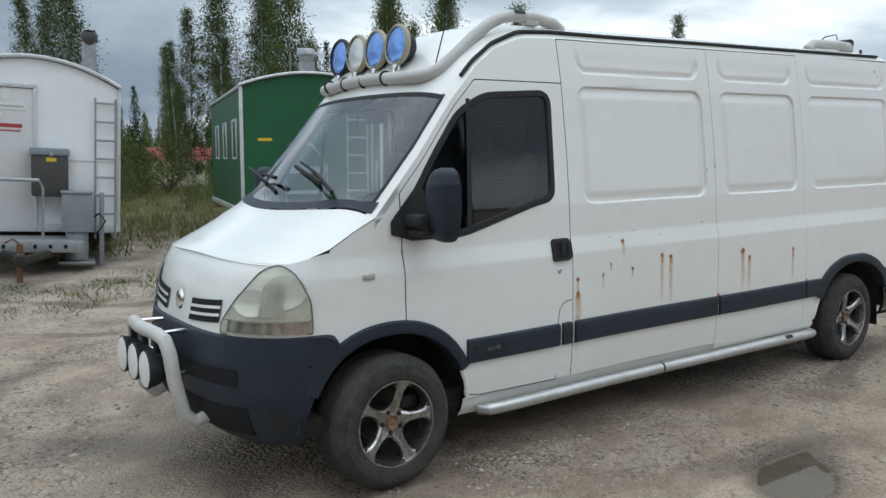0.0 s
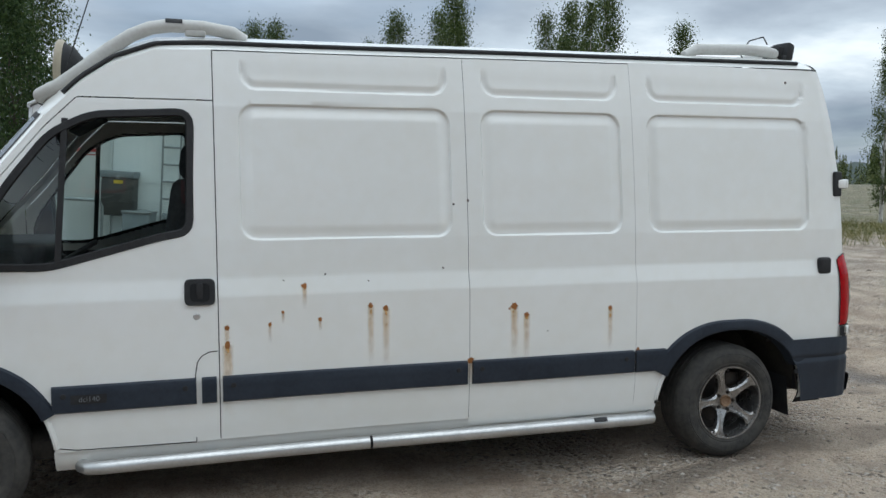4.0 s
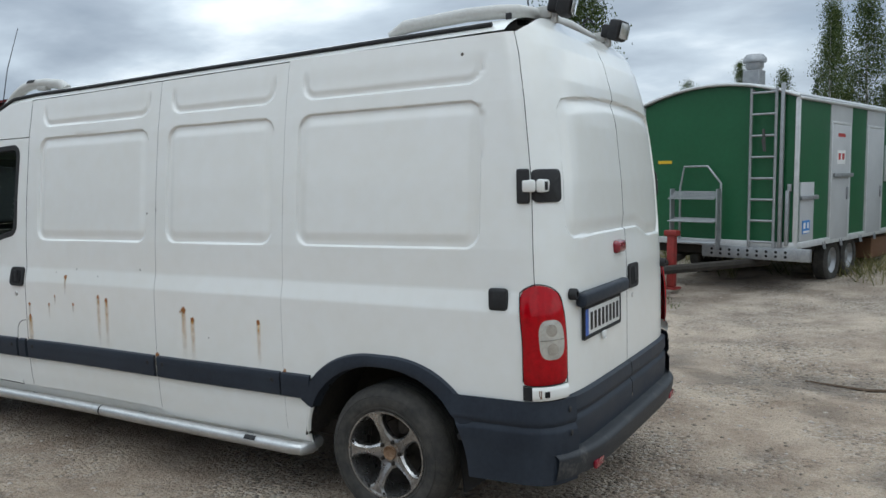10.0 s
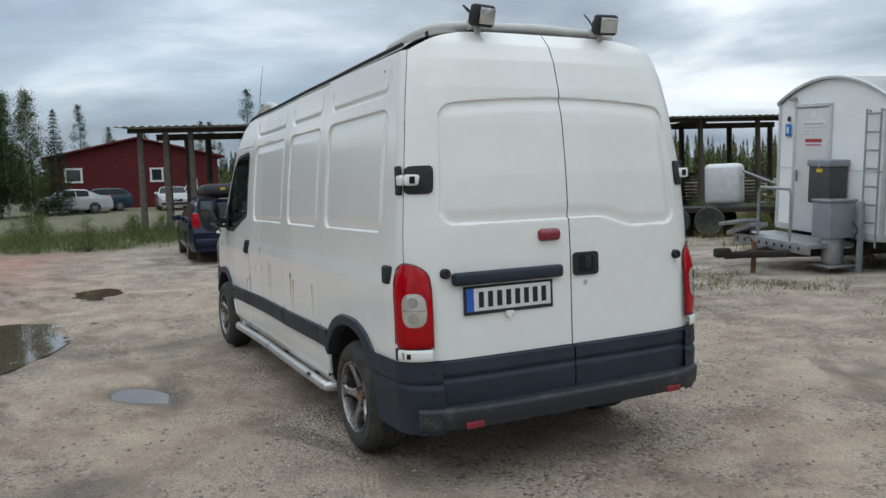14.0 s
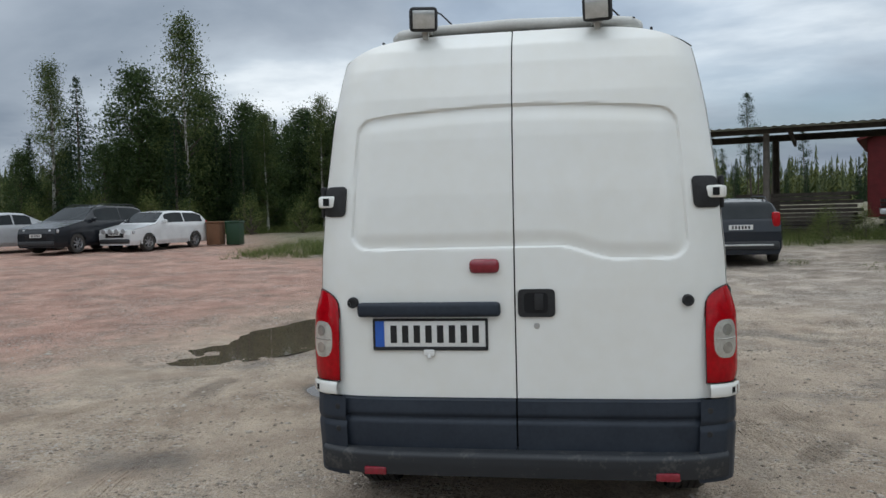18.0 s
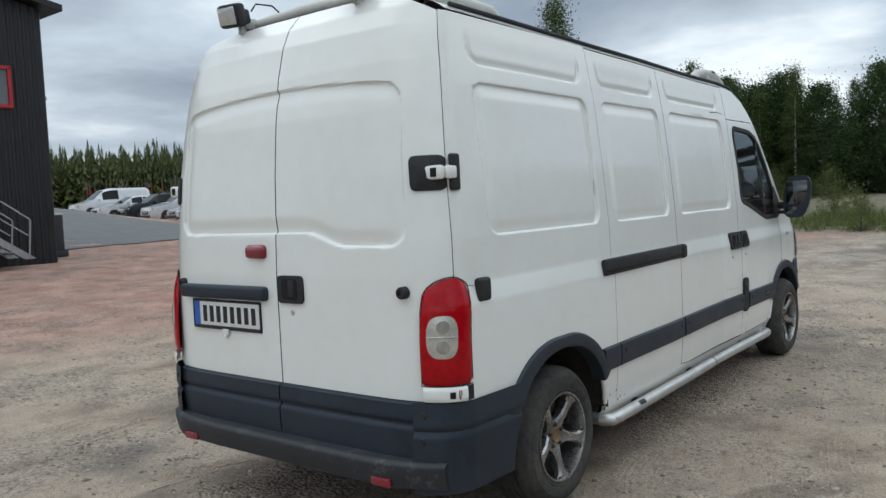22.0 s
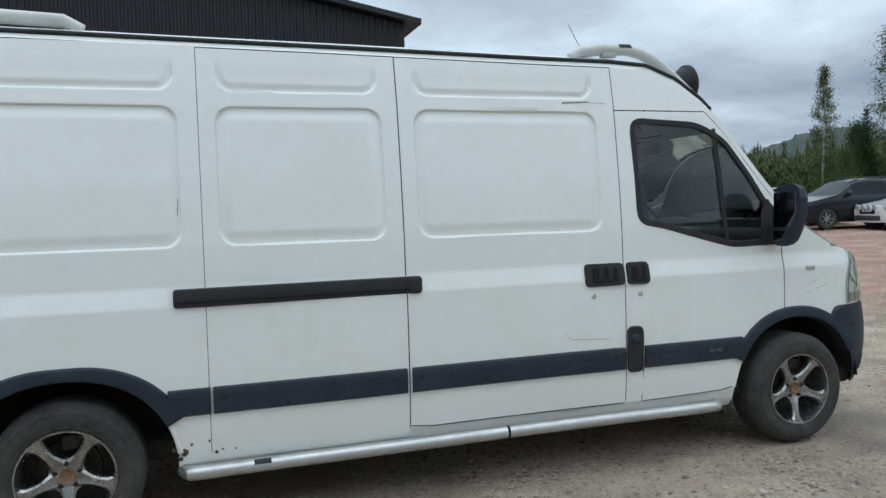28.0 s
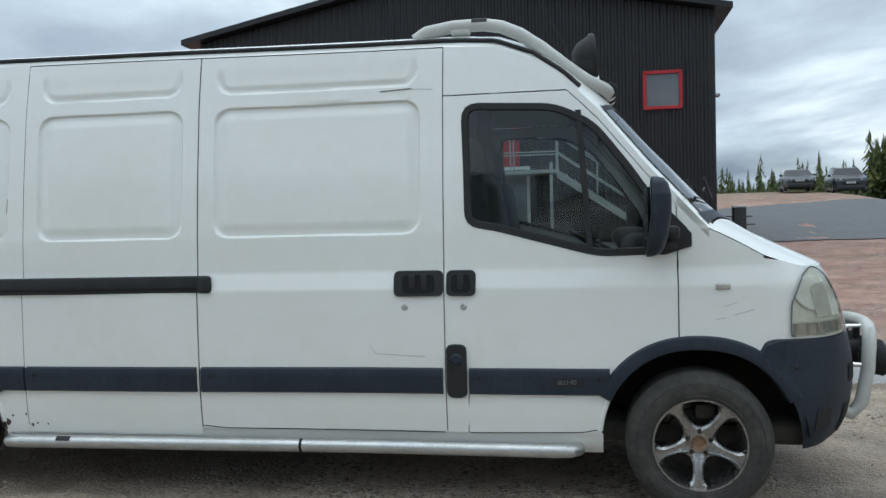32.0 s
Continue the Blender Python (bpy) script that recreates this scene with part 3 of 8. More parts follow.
def bumper_fn(u, v):
    drop = 0.10 * smooth01(0.45, 0.75, v)
    z = 0.305 + (0.525 - drop * smooth01(0.8, 1.0, abs(u))) * v
    off = 0.016 + 0.006 * math.sin(v * math.pi) - 0.02 * (v > 0.985)
    w = u * bumper_end(0.305 + (0.525 - drop) * v)
    if abs(w) <= 1:
        return nose(90 * w, z, off)
    x = 2.34 - 0.3 * (abs(w) - 1)
    return (x, math.copysign(half(x, z) + off + 0.004 * min(1.0, 8 * (abs(w) - 1)), u), z)


part("front_bumper", Geo().grid(bumper_fn, lin(-1, 1, 171), lin(0, 1, 60)), PLASTIC, van, "dark grey plastic front bumper with scuffs")
part("lower_intake", Geo().grid(lambda th, z: nose(th, z, 0.0245), lin(-44, 44, 23), lin(0.36, 0.50, 5)), DARK, van, "black lower air intake")
part("upper_intake", Geo().grid(lambda th, z: nose(th, z, 0.0255), lin(-40, 40, 23), lin(0.60, 0.68, 4)), DARK, van)
for e in (-1, 1):
    gr = part("grille", Geo().grid(lambda th, v: nose(e * th, 0.855 + 0.105 * v + 0.0012 * (th - 5), 0.006), lin(5, 25, 12), lin(0, 1, 6)), DARK, van, "black slotted grille opening")
    for k in (0.34, 0.68):
        part("grille_bar", Geo().grid(lambda th, w: nose(e * th, 0.855 + 0.105 * k + 0.0012 * (th - 5) + w, 0.012), lin(5, 25, 12), (-0.007, 0.0, 0.007)), PAINT, gr)
    # headlamp: reflector bowl behind a clear cover
    HL = rounded([(28, 0.835), (79.5, 0.842), (78, 0.99), (69, 1.115), (57, 1.16), (46, 1.135), (33, 0.985), (27, 0.885)], 4.0)
    HLs = [(a, z) for a, z in HL]
    lampg = Geo().grid(lambda th, z: nose(e * th, z, 0.004), lin(25, 82, 64), lin(0.83, 1.17, 56), lambda th, z: inside(HLs, th, z))
    lamp = part("headlamp", lampg, HAZY, van, "hazy yellowed clear headlamp")
    part("lens", Geo().grid(lambda th, z: nose(e * th, z, 0.020), lin(25, 82, 64), lin(0.83, 1.17, 56), lambda th, z: inside(HLs, th, z)), LAMPGLASS, lamp).visible_shadow = False
    part("lamp_rim", Geo().tube([nose(e * a, z, 0.013) for a, z in HL] + [nose(e * HL[0][0], HL[0][1], 0.013)], 0.0035, 8, False), GREYTRIM, lamp)
    part("turn_signal", Geo().grid(lambda th, z: nose(e * th, z, 0.009 + 0.004 * math.sin(th * 0.9)), lin(31, 78, 60), lin(0.845, 0.898, 6)), SMOKY, lamp, "smoky clear turn signal strip")
    part("divider", Geo().grid(lambda th, z: nose(e * th, z, 0.014), lin(29, 78.5, 24), (0.898, 0.905)), CLEARLENS, lamp)
    # two reflector bowls and the ribbed cover between them
    for th0, z0, r0 in ((62, 1.035, 0.062), (44, 0.985, 0.05)):
        part("reflector_bowl", Geo().grid(lambda a, r: nose(e * (th0 + r0 * 215 * r * math.cos(a)), z0 + r0 * 1.25 * r * math.sin(a), 0.006 + 0.007 * r * r), lin(0, 2 * math.pi, 33), lin(0, 1, 7)), REFLECT, lamp)
    ribs = Geo()
    for k in range(13):
        ribs.tube([nose(e * (49 + 1.1 * k), 0.925, 0.0145), nose(e * (49.5 + 1.1 * k), 1.06 + 0.02 * math.sin(k * 0.24), 0.0145)], 0.0035, 5)
    part("reflector_ribs", ribs, REFLECT, lamp)
    x, y, z = nose(e * 78, 0.70, 0.018)
    part("bumper_plug", Geo().lathe([(0.0, 0.004), (0.010, 0.004), (0.015, 0.0)], 14, pose(x, y, z, -90 * e, 0, 0)), RUBBER, van)
    part("tow_cover", Geo().grid(lambda th, z: nose(e * th, z, 0.0245), lin(56, 66, 6), lin(0.40, 0.50, 6)), RUBBER, van)
bx, by, bz = nose(0, 0.93, 0.004)
part("badge", Geo().lathe([(0.0, 0.012), (0.035, 0.012), (0.048, 0.008), (0.055, 0.0)], 24, pose(bx, 0, bz, 0, 82, 0)), CHROME, van, "round chrome badge")

# ---- rear ----
YE = lambda z: half(ip(z, *XR), z) - 0.012


def tail(v, z, off=0.0):
    a = abs(v)
    xc, xr = ip(z, *XC), ip(z, *XR)
    bend = 0.35 * a ** 2.2 * 0.35 + (1 - 0.35 * 0.35) * a ** 9
    return (xc + (xr - xc) * bend - off, v * YE(z), z)


def top_of(v):
    return 2.30 + 0.118 * (1 - abs(v) ** 5)


def rear_press(y, z):
    zb = 1.384
    if y < 0:
        zb = 1.386 - 0.062 * smooth01(-0.20, -0.46, y)
    zt = 2.052 - 0.045 * (abs(y) / 0.75) ** 2
    side = 0.748 + 0.03 * smooth01(2.0, 1.4, z)
    cx = rr(abs(y), z, -0.2, side, zb, zt, 0.085)
    return dome(cx, 0.014, 0.085)


for s in (1, -1):
    def door_fn(u, w, s=s):
        v = s * (0.0035 + 0.9935 * u)
        z = 0.693 + (top_of(v) - 0.693) * w
        x, y, z = tail(v, z)
        return (x + rear_press(y, z), y, z)

    door = part("rear_door", Geo().grid(door_fn, lin(0, 1, 100), lin(0, 1, 210)), PAINT, van, "white rear door, half of a pair")
    part("lower_cladding", Geo().grid(lambda u, z: tail(s * (0.004 + 0.86 * u), z, 0.022 + 0.006 * math.sin((z - 0.45) / 0.24 * math.pi) - 0.016 * math.exp(-((z - 0.60) / 0.012) ** 2) - (0.03 if z > 0.688 else 0)), lin(0, 1, 24), lin(0.455, 0.692, 28)), PLASTIC, door, "dark plastic lower door cladding")
    part("door_bump_stop", Geo().lathe([(0.012, 0.034), (0.022, 0.034), (0.026, 0.026), (0.026, 0.0)], 18, pose(tail(s * 0.80, 1.14)[0] + 0.002, s * 0.77, 1.14, 0, -90, 0)).lathe([(0.0, 0.026), (0.013, 0.026)], 12, pose(tail(s * 0.80, 1.14)[0], s * 0.77, 1.14, 0, -90, 0)), RUBBER, door)
    # hinge: black base on door and side, white arm
    for zc in (1.622,):
        xh, yh, _ = tail(s * 0.93, zc)
        outline = rounded([(0.865, zc - 0.072), (1.0, zc - 0.072), (1.0, zc + 0.072), (0.865, zc + 0.072)], 0.03, 6)
        ho = len(outline)
        pts = [tail(s * v, z, o) for o, k in ((-0.002, 1.0), (0.010, 1.0), (0.014, 0.9)) for v, z in [((q[0] - 0.9325) * k + 0.9325, (q[1] - zc) * k + zc) for q in outline]] + [tail(s * 0.9325, zc, 0.014)]
        hinge = part("door_hinge", Geo().add(pts, [(a * ho + b, a * ho + (b + 1) % ho, (a + 1) * ho + (b + 1) % ho, (a + 1) * ho + b) for a in (0, 1) for b in range(ho)] + [(2 * ho + b, 2 * ho + (b + 1) % ho, 3 * ho) for b in range(ho)]), RUBBER, van, "black hinge base with a white arm")
        part("side_base", Geo().rbox((-2.782, s * (half(-2.75, zc) + 0.004), zc), (0.06, 0.022, 0.15), 0.011, None, 4), RUBBER, hinge)
        xa = tail(s * 0.975, zc)[0]
        part("arm", Geo().rbox((xa - 0.022, s * (YE(zc) - 0.045), zc), (0.034, 0.125, 0.058), 0.012).rbox((-2.81, s * (YE(zc) + 0.018), zc), (0.06, 0.03, 0.055), 0.012), PAINT, hinge, "white hinge arm")
        part("slot", Geo().box((xa - 0.0395, s * (YE(zc) - 0.02), zc), (0.004, 0.03, 0.036)), DARK, hinge)
    # tail lamp wrapped round the corner
    def corner(u, z, off, s=s):
        w = half(-2.8, z)
        t = lin(0, 1, 8)
        xs = ip(u, [0, 0.16, 0.34, 0.50, 0.64, 0.80, 1.0], [-2.790, -2.830, -2.860, -2.884, -2.903, -2.920, -2.934])
        ys = ip(u, [0, 0.16, 0.34, 0.50, 0.64, 0.80, 1.0], [0.002, -0.003, -0.016, -0.037, -0.063, -0.098, -0.144])
        lean = 0.02 * smooth01(0.9, 1.2, z)
        return (xs + lean - off * (0.2 + 0.8 * u), s * (w + ys + off * (1 - u * 0.8)), z)

    def lamp_shape(u, z):
        q = (u - 0.34) / (0.66 if u > 0.34 else 0.50)
        return 1.065 + 0.13 * math.sqrt(max(0.0, 1 - q * q))

    tl = part("tail_lamp", Geo().grid(lambda u, w: corner(u, 0.765 + (lamp_shape(u, 0) - 0.765) * w, 0.014 - 0.012 * (abs(2 * w - 1) ** 8) - 0.010 * (abs(2 * u - 1) ** 10)), lin(0, 1, 28), lin(0, 1, 40)), REDLENS, van, "red tail lamp with a clear middle")
    part("lens", Geo().grid(lambda a, r: corner(0.60 + 0.27 * r * math.copysign(abs(math.cos(a)) ** 0.7, math.cos(a)), 0.962 + 0.086 * r * math.copysign(abs(math.sin(a)) ** 0.7, math.sin(a)), 0.0195 - 0.004 * r), lin(0, 2 * math.pi, 41), lin(0, 1, 7)), CLEARLENS, tl, "clear reversing lamp")
    part("lens_bar", Geo().tube([corner(u, 0.962, 0.0185) for u in lin(0.36, 0.84, 10)], 0.0025, 6), SMOKY, tl)
    for zc, rz in ((1.003, 0.026), (0.922, 0.026)):
        part("bulb_bowl", Geo().grid(lambda a, r: corner(0.60 + 0.11 * r * math.cos(a), zc + rz * r * math.sin(a), 0.0202), lin(0, 2 * math.pi, 21), (0.0, 0.5, 1.0)), SMOKY, tl)
    part("gasket", Geo().tube([corner(u, 0.763, 0.004) for u in lin(0, 1, 14)] + [corner(1, z, 0.002) for z in lin(0.78, 1.055, 8)] + [corner(u, lamp_shape(u, 0) + 0.004, 0.002) for u in lin(1, 0, 14)] + [corner(0, z, 0.004) for z in lin(1.14, 0.78, 8)], 0.0025, 6), DARK, tl)
    part("corner_cap", Geo().grid(lambda u, z: corner(u, z, 0.022 - 0.008 * abs(2 * (z - 0.73) / 0.06) ** 4), lin(0.16, 0.95, 16), lin(0.70, 0.760, 8)), PAINT, van, "white hinge cover with chipped paint")
    part("cap_base", Geo().grid(lambda u, z: corner(u, z, 0.008), lin(0.0, 0.16, 6), lin(0.70, 0.760, 4)), RUBBER, van)
    part("cap_chip", Geo().grid(lambda u, z: corner(u, z, 0.0228), lin(0.30, 0.36, 4), lin(0.712, 0.748, 4), lambda u, z: (u * 31 + z * 97) % 1 > 0.35), RUST, van)
    part("cap_slot", Geo().grid(lambda u, z: corner(u, z, 0.0235), lin(0.42, 0.52, 3), lin(0.715, 0.742, 3)), DARK, van)
    # bumper corner
    def bump_fn(u, z, s=s):
        o = 0.018 + 0.008 * math.sin((z - 0.32) / 0.36 * math.pi) - 0.014 * math.exp(-((z - 0.575) / 0.012) ** 2)
        w = half(-2.6, max(z, 0.45))
        xs = ip(u, [0, 0.5, 0.66, 0.78, 0.88, 1.0], [-AXLE - 0.475 * (1 - (max(0.0, z - 0.30) / 0.49) ** 2.2) ** (1 / 2.2), -2.78, -2.850, -2.895, -2.922, -2.945])
        ys = ip(u, [0, 0.5, 0.66, 0.78, 0.88, 1.0], [0.0, 0.0, -0.018, -0.055, -0.105, -0.175])
        return (xs - o * u, s * (w + ys + o * (1 - 0.85 * u)), z)

    part("rear_bumper_corner", Geo().grid(bump_fn, lin(0, 1, 40), lin(0.32, 0.695, 36)), PLASTIC, van, "dark grey plastic bumper corner")
    for k, z in enumerate((0.54, 0.645)):
        xx, yy, zz = bump_fn(0.93, z)
        part("bumper_plug", Geo().lathe([(0.0, 0.005), (0.011, 0.005), (0.015, 0.0)], 14, pose(xx, yy, zz, 0, -90, 0)), RUBBER, van)
    part("bumper_plug", Geo().lathe([(0.0, 0.005), (0.013, 0.005), (0.018, 0.0)], 14, pose(-2.48, s * (half(-2.48, 0.5) + 0.022), 0.50, -90 * s, 0, 0)), RUBBER, van)
    # mudflap
    part("mudflap", Geo().grid(lambda y, z: (-2.43 - 0.10 * (0.45 - z) + 0.02 * math.sin(6 * y), s * y, z), lin(0.72, 0.95, 6), lin(0.22, 0.46, 6)).grid(lambda y, z: (-2.438 - 0.10 * (0.45 - z) + 0.02 * math.sin(6 * y), s * y, z), lin(0.72, 0.95, 6), lin(0.22, 0.46, 6)), RUBBER, van, "black rubber mudflap")
    # side marker lamp
    mk = part("side_marker", Geo().rbox((-2.672, s * (half(-2.655, 1.13) + 0.004), 1.132), (0.092, 0.036, 0.10), 0.0175, None, 4), RUBBER, van, "black side marker lamp")
    part("lens", Geo().lathe([(0.0, 0.006), (0.018, 0.004), (0.024, 0.0)], 18, pose(-2.655, s * (half(-2.655, 1.13) + 0.016), 1.128, -90 * s, 0, 0)), DASH, mk)
part("rear_step", Geo().grid(lambda y, t: (ip(t, [0, 0.12, 0.3, 0.5, 0.75, 1], [-2.93, -3.02, -3.038, -3.035, -3.02, -2.90]) + 0.10 * (abs(y) / 0.93) ** 6, y, ip(t, [0, 0.12, 0.3, 0.5, 0.75, 1], [0.462, 0.455, 0.44, 0.40, 0.34, 0.315])), lin(-0.94, 0.94, 48), lin(0, 1, 20)), SCUFFED, van, "scuffed dark plastic rear step bumper")
for e in (-1, 1):
    part("rear_reflector", Geo().rbox((-3.026 + 0.012, e * 0.665, 0.36), (0.02, 0.105, 0.038), 0.006), DIMRED, van, "small red reflector")
part("door_seam", Geo().grid(lambda y, z: (tail(0, z)[0] + 0.03, y, z), (-0.02, 0.02), lin(0.46, 2.41, 40)), DARK, van)
rear_x = lambda y, z: tail(y / YE(z), z)[0] + rear_press(y, z)
hl = part("grab_bar", Geo().rbox((-2.962, 0.404, 1.108), (0.05, 0.675, 0.068), 0.018, None, 3), PLASTIC, van, "dark plastic grab bar over the plate")
part("high_brake_lamp", Geo().rbox((-2.95, 0.138, 1.306), (0.05, 0.14, 0.068), 0.0245, None, 4), DIMRED, van, "dull red upright brake lamp")
hd = part("rear_handle", Geo().poly([(-2.961, q[0], q[1]) for q in rounded([(-0.183, 1.07), (-0.013, 1.07), (-0.013, 1.198), (-0.183, 1.198)], 0.026, 6)], (0.018, 0, 0)), RUBBER, van, "black recessed door handle")
part("handle_cup", Geo().poly([(-2.9625, q[0], q[1]) for q in rounded([(-0.150, 1.088), (-0.042, 1.088), (-0.042, 1.182), (-0.150, 1.182)], 0.022, 6)], (0.01, 0, 0)), DARK, hd)
part("pull", Geo().rbox((-2.963, -0.11, 1.14), (0.008, 0.04, 0.075), 0.004), RUBBER, hd)
part("door_lock", Geo().lathe([(0.0, 0.006), (0.011, 0.006), (0.016, 0.0)], 16, pose(-2.948, -0.098, 1.028, 0, -90, 0)), ALU, van)
plate = part("number_plate", Geo().rbox((-2.948, 0.400, 0.992), (0.012, 0.525, 0.128), 0.004), WHITE, van, "white number plate with a blue band in a black frame")
pf = Geo()
for y, z, w, h in ((0.4, 1.059, 0.545, 0.012), (0.4, 0.924, 0.545, 0.018), (0.667, 0.992, 0.012, 0.14), (0.133, 0.992, 0.012, 0.14)):
    pf.rbox((-2.950, y, z), (0.016, w, h), 0.003)
part("plate_frame", pf, RUBBER, plate)
part("blue_band", Geo().box((-2.9552, 0.640, 0.992), (0.002, 0.044, 0.122)), BLUE, plate)
for k in range(8):
    part("plate_mark", Geo().box((-2.9555, 0.573 - 0.0555 * k, 0.992), (0.002, 0.030, 0.082)), BLACK, plate)
part("plate_latch", Geo().rbox((-2.958, 0.405, 0.905), (0.012, 0.05, 0.03), 0.005).cyl((-2.955, 0.405, 0.900), (-2.962, 0.405, 0.880), 0.01, 10), WHITE, plate)

# ---- left and right fittings ----
def plate_on(x, z, w, h, r, s, up):
    """A rounded plate on the van's side, its rim bevelled."""
    g = Geo()
    rings = []
    for k, o in ((1.0, -0.004), (1.0, up * 0.6), (0.965, up)):
        pts = rounded([(x - w / 2 * k, z - h / 2 * k), (x + w / 2 * k, z - h / 2 * k), (x + w / 2 * k, z + h / 2 * k), (x - w / 2 * k, z + h / 2 * k)], r, 6)
        rings.append([(q[0], s * (half(q[0], q[1]) + o), q[1]) for q in pts])
    n = len(rings[0])
    return g.add([p for ring in rings for p in ring], [(i * n + j, i * n + (j + 1) % n, (i + 1) * n + (j + 1) % n, (i + 1) * n + j) for i in (0, 1) for j in range(n)] + [tuple(2 * n + j for j in range(n))])


def seam(pts, s, r=0.003):
    """A dark joint between two sheets of the side."""
    part("panel_joint", Geo().tube([(x, s * (half(x, z) - 0.001), z) for x, z in pts], r, 6), DARK, van)


# joints of the sill panels: left pillar foot, right filler foot and door corner
seam([(0.858, 0.815), (0.895, 0.812), (0.93, 0.795), (0.952, 0.765), (0.962, 0.70), (0.963, 0.37)], 1)
seam([(0.962, 0.56), (0.955, 0.37)], -1)
for s in (1, -1):
    seam([(0.963, 0.368), (1.20, 0.372), (1.50, 0.378), (1.575, 0.392), (1.61, 0.44), (1.625, 0.53)], s)
    seam([(1.958, 1.20), (1.957, 0.80)], s, 0.002)
seam([(-0.42, 0.385), (-0.30, 0.372), (0.2, 0.37), (0.84, 0.368)], -1)
for s in (1, -1):
    y = half(0.98, 1.1)
    for x0, x1 in ([(0.862, 1.004)] if s > 0 else [(0.862, 1.006), (0.600, 0.846)]):
        h = part("door_handle", plate_on((x0 + x1) / 2, 1.104, x1 - x0, 0.125, 0.03, s, 0.014), RUBBER, van, "black recessed side door handle")
        part("handle_cup", plate_on((x0 + x1) / 2, 1.104, (x1 - x0) * 0.66, 0.088, 0.024, s, 0.0155), DARK, h)
        for k in ((0.0,) if x1 - x0 < 0.2 else (-0.03, 0.03)):
            part("pull", Geo().rbox(((x0 + x1) / 2 + k, s * (y + 0.014), 1.106), (0.03, 0.012, 0.082), 0.004), RUBBER, h)
    for x in ((0.95,) if s > 0 else (0.945, 0.652)):
        part("door_lock", Geo().lathe([(0.0, 0.005), (0.012, 0.005), (0.017, 0.0)], 16, pose(x, s * (half(x, 0.985)), 0.988, -90 * s, 0, 0)), ALU, van)
    # side indicator in its shallow groove
    part("side_indicator", Geo().rbox((2.155, s * (half(2.155, 1.075) + 0.002), 1.075), (0.066, 0.022, 0.032), 0.0105, None, 4), CLEARLENS, van, "clear side indicator")
    # mirror
    msh = Geo()
    prof = [(1.225, 0.30), (1.235, 0.58), (1.26, 0.78), (1.32, 0.93), (1.42, 1.0), (1.50, 0.94), (1.55, 0.76), (1.572, 0.54), (1.58, 0.28)]
    msh.grid(lambda z, a: (1.815 + 0.07 * (z - 1.4) + 0.095 * ip(z, [q[0] for q in prof], [q[1] for q in prof]) * max(0.0, math.sin(a)) ** 0.55, s * (1.025 - 0.02 * (1.4 - z) / 0.17 + 0.108 * ip(z, [q[0] for q in prof], [q[1] for q in prof]) * math.copysign(abs(math.cos(a)) ** 0.8, math.cos(a))), z), sorted(set([q[0] for q in prof] + lin(1.225, 1.58, 22))), lin(0, math.pi, 25))
    msh.add([(1.815 + 0.07 * (z - 1.4), s * (1.025 - 0.02 * (1.4 - z) / 0.17 + e * 0.108 * w), z) for z, w in prof for e in (-1, 1)], [(2 * k, 2 * k + 1, 2 * k + 3, 2 * k + 2) for k in range(len(prof) - 1)])
    mir = part("door_mirror", msh, PLASTIC, van, "large black door mirror")
    part("mirror_glass", Geo().rbox((1.811, s * 1.028, 1.435), (0.008, 0.165, 0.20), 0.003, pose(0, 0, 0, 0, 0, -6 * s)), MIRROR, mir)
    part("wide_glass", Geo().rbox((1.811, s * 1.012, 1.285), (0.008, 0.15, 0.06), 0.003, pose(0, 0, 0, 0, 0, -6 * s)), MIRROR, mir)
    part("mirror_arm", Geo().rbox((1.91, s * 0.915, 1.33), (0.09, 0.14, 0.06), 0.02).rbox((1.91, s * 0.915, 1.27), (0.06, 0.14, 0.03), 0.012), RUBBER, mir)
    part("mirror_base", Geo().grid(lambda x, z: (x, s * (half(x, z) + 0.012), z), lin(1.80, 2.02, 60), lin(1.225, 1.50, 70), lambda x, z: z < 1.50 - 1.1 * max(0, x - 1.86) - 2.2 * max(0, 1.84 - x) and z > 1.225 + 0.3 * max(0, x - 1.9)), RUBBER, mir)
    # step tube under the sill
    ty = lambda x: s * (half(x, 0.45) + 0.02)
    pts = [(-1.50, s * 0.80, 0.292), (-1.535, ty(-1.5) * 0.94, 0.292), (-1.51, ty(-1.5) - s * 0.01, 0.292), (-1.44, ty(-1.4), 0.293)]
    pts += [(x, ty(x), 0.296) for x in (-1.0, -0.4, 0.1)]
    tb = part("step_tube", Geo().tube(pts, 0.034, 14), ALU, van, "brushed metal side step tube")
    pts2 = [(x, ty(x), 0.296) for x in (0.115, 0.6, 1.1)] + [(1.39, ty(1.39), 0.295), (1.45, ty(1.45) - s * 0.01, 0.294), (1.48, ty(1.45) * 0.94, 0.292), (1.45, s * 0.78, 0.29)]
    part("tube_length", Geo().tube(pts2, 0.034, 14), ALU, tb)
    part("tube_joint", Geo().cyl((0.098, ty(0.1), 0.296), (0.118, ty(0.11), 0.296), 0.0325), DARK, tb)
    part("tube_sticker", Geo().grid(lambda x, a: (x, ty(x) + s * 0.0348 * math.cos(a), 0.2965 + 0.0348 * math.sin(a)), lin(-1.22, -1.14, 4), lin(0.3, 1.1, 5)), BLACK, tb)
    for x in (-1.1, -0.2, 0.9):
        part("tube_bracket", Geo().rbox((x, s * (half(x, 0.45) - 0.05), 0.30), (0.05, 0.13, 0.02), 0.005), UNDER, tb)
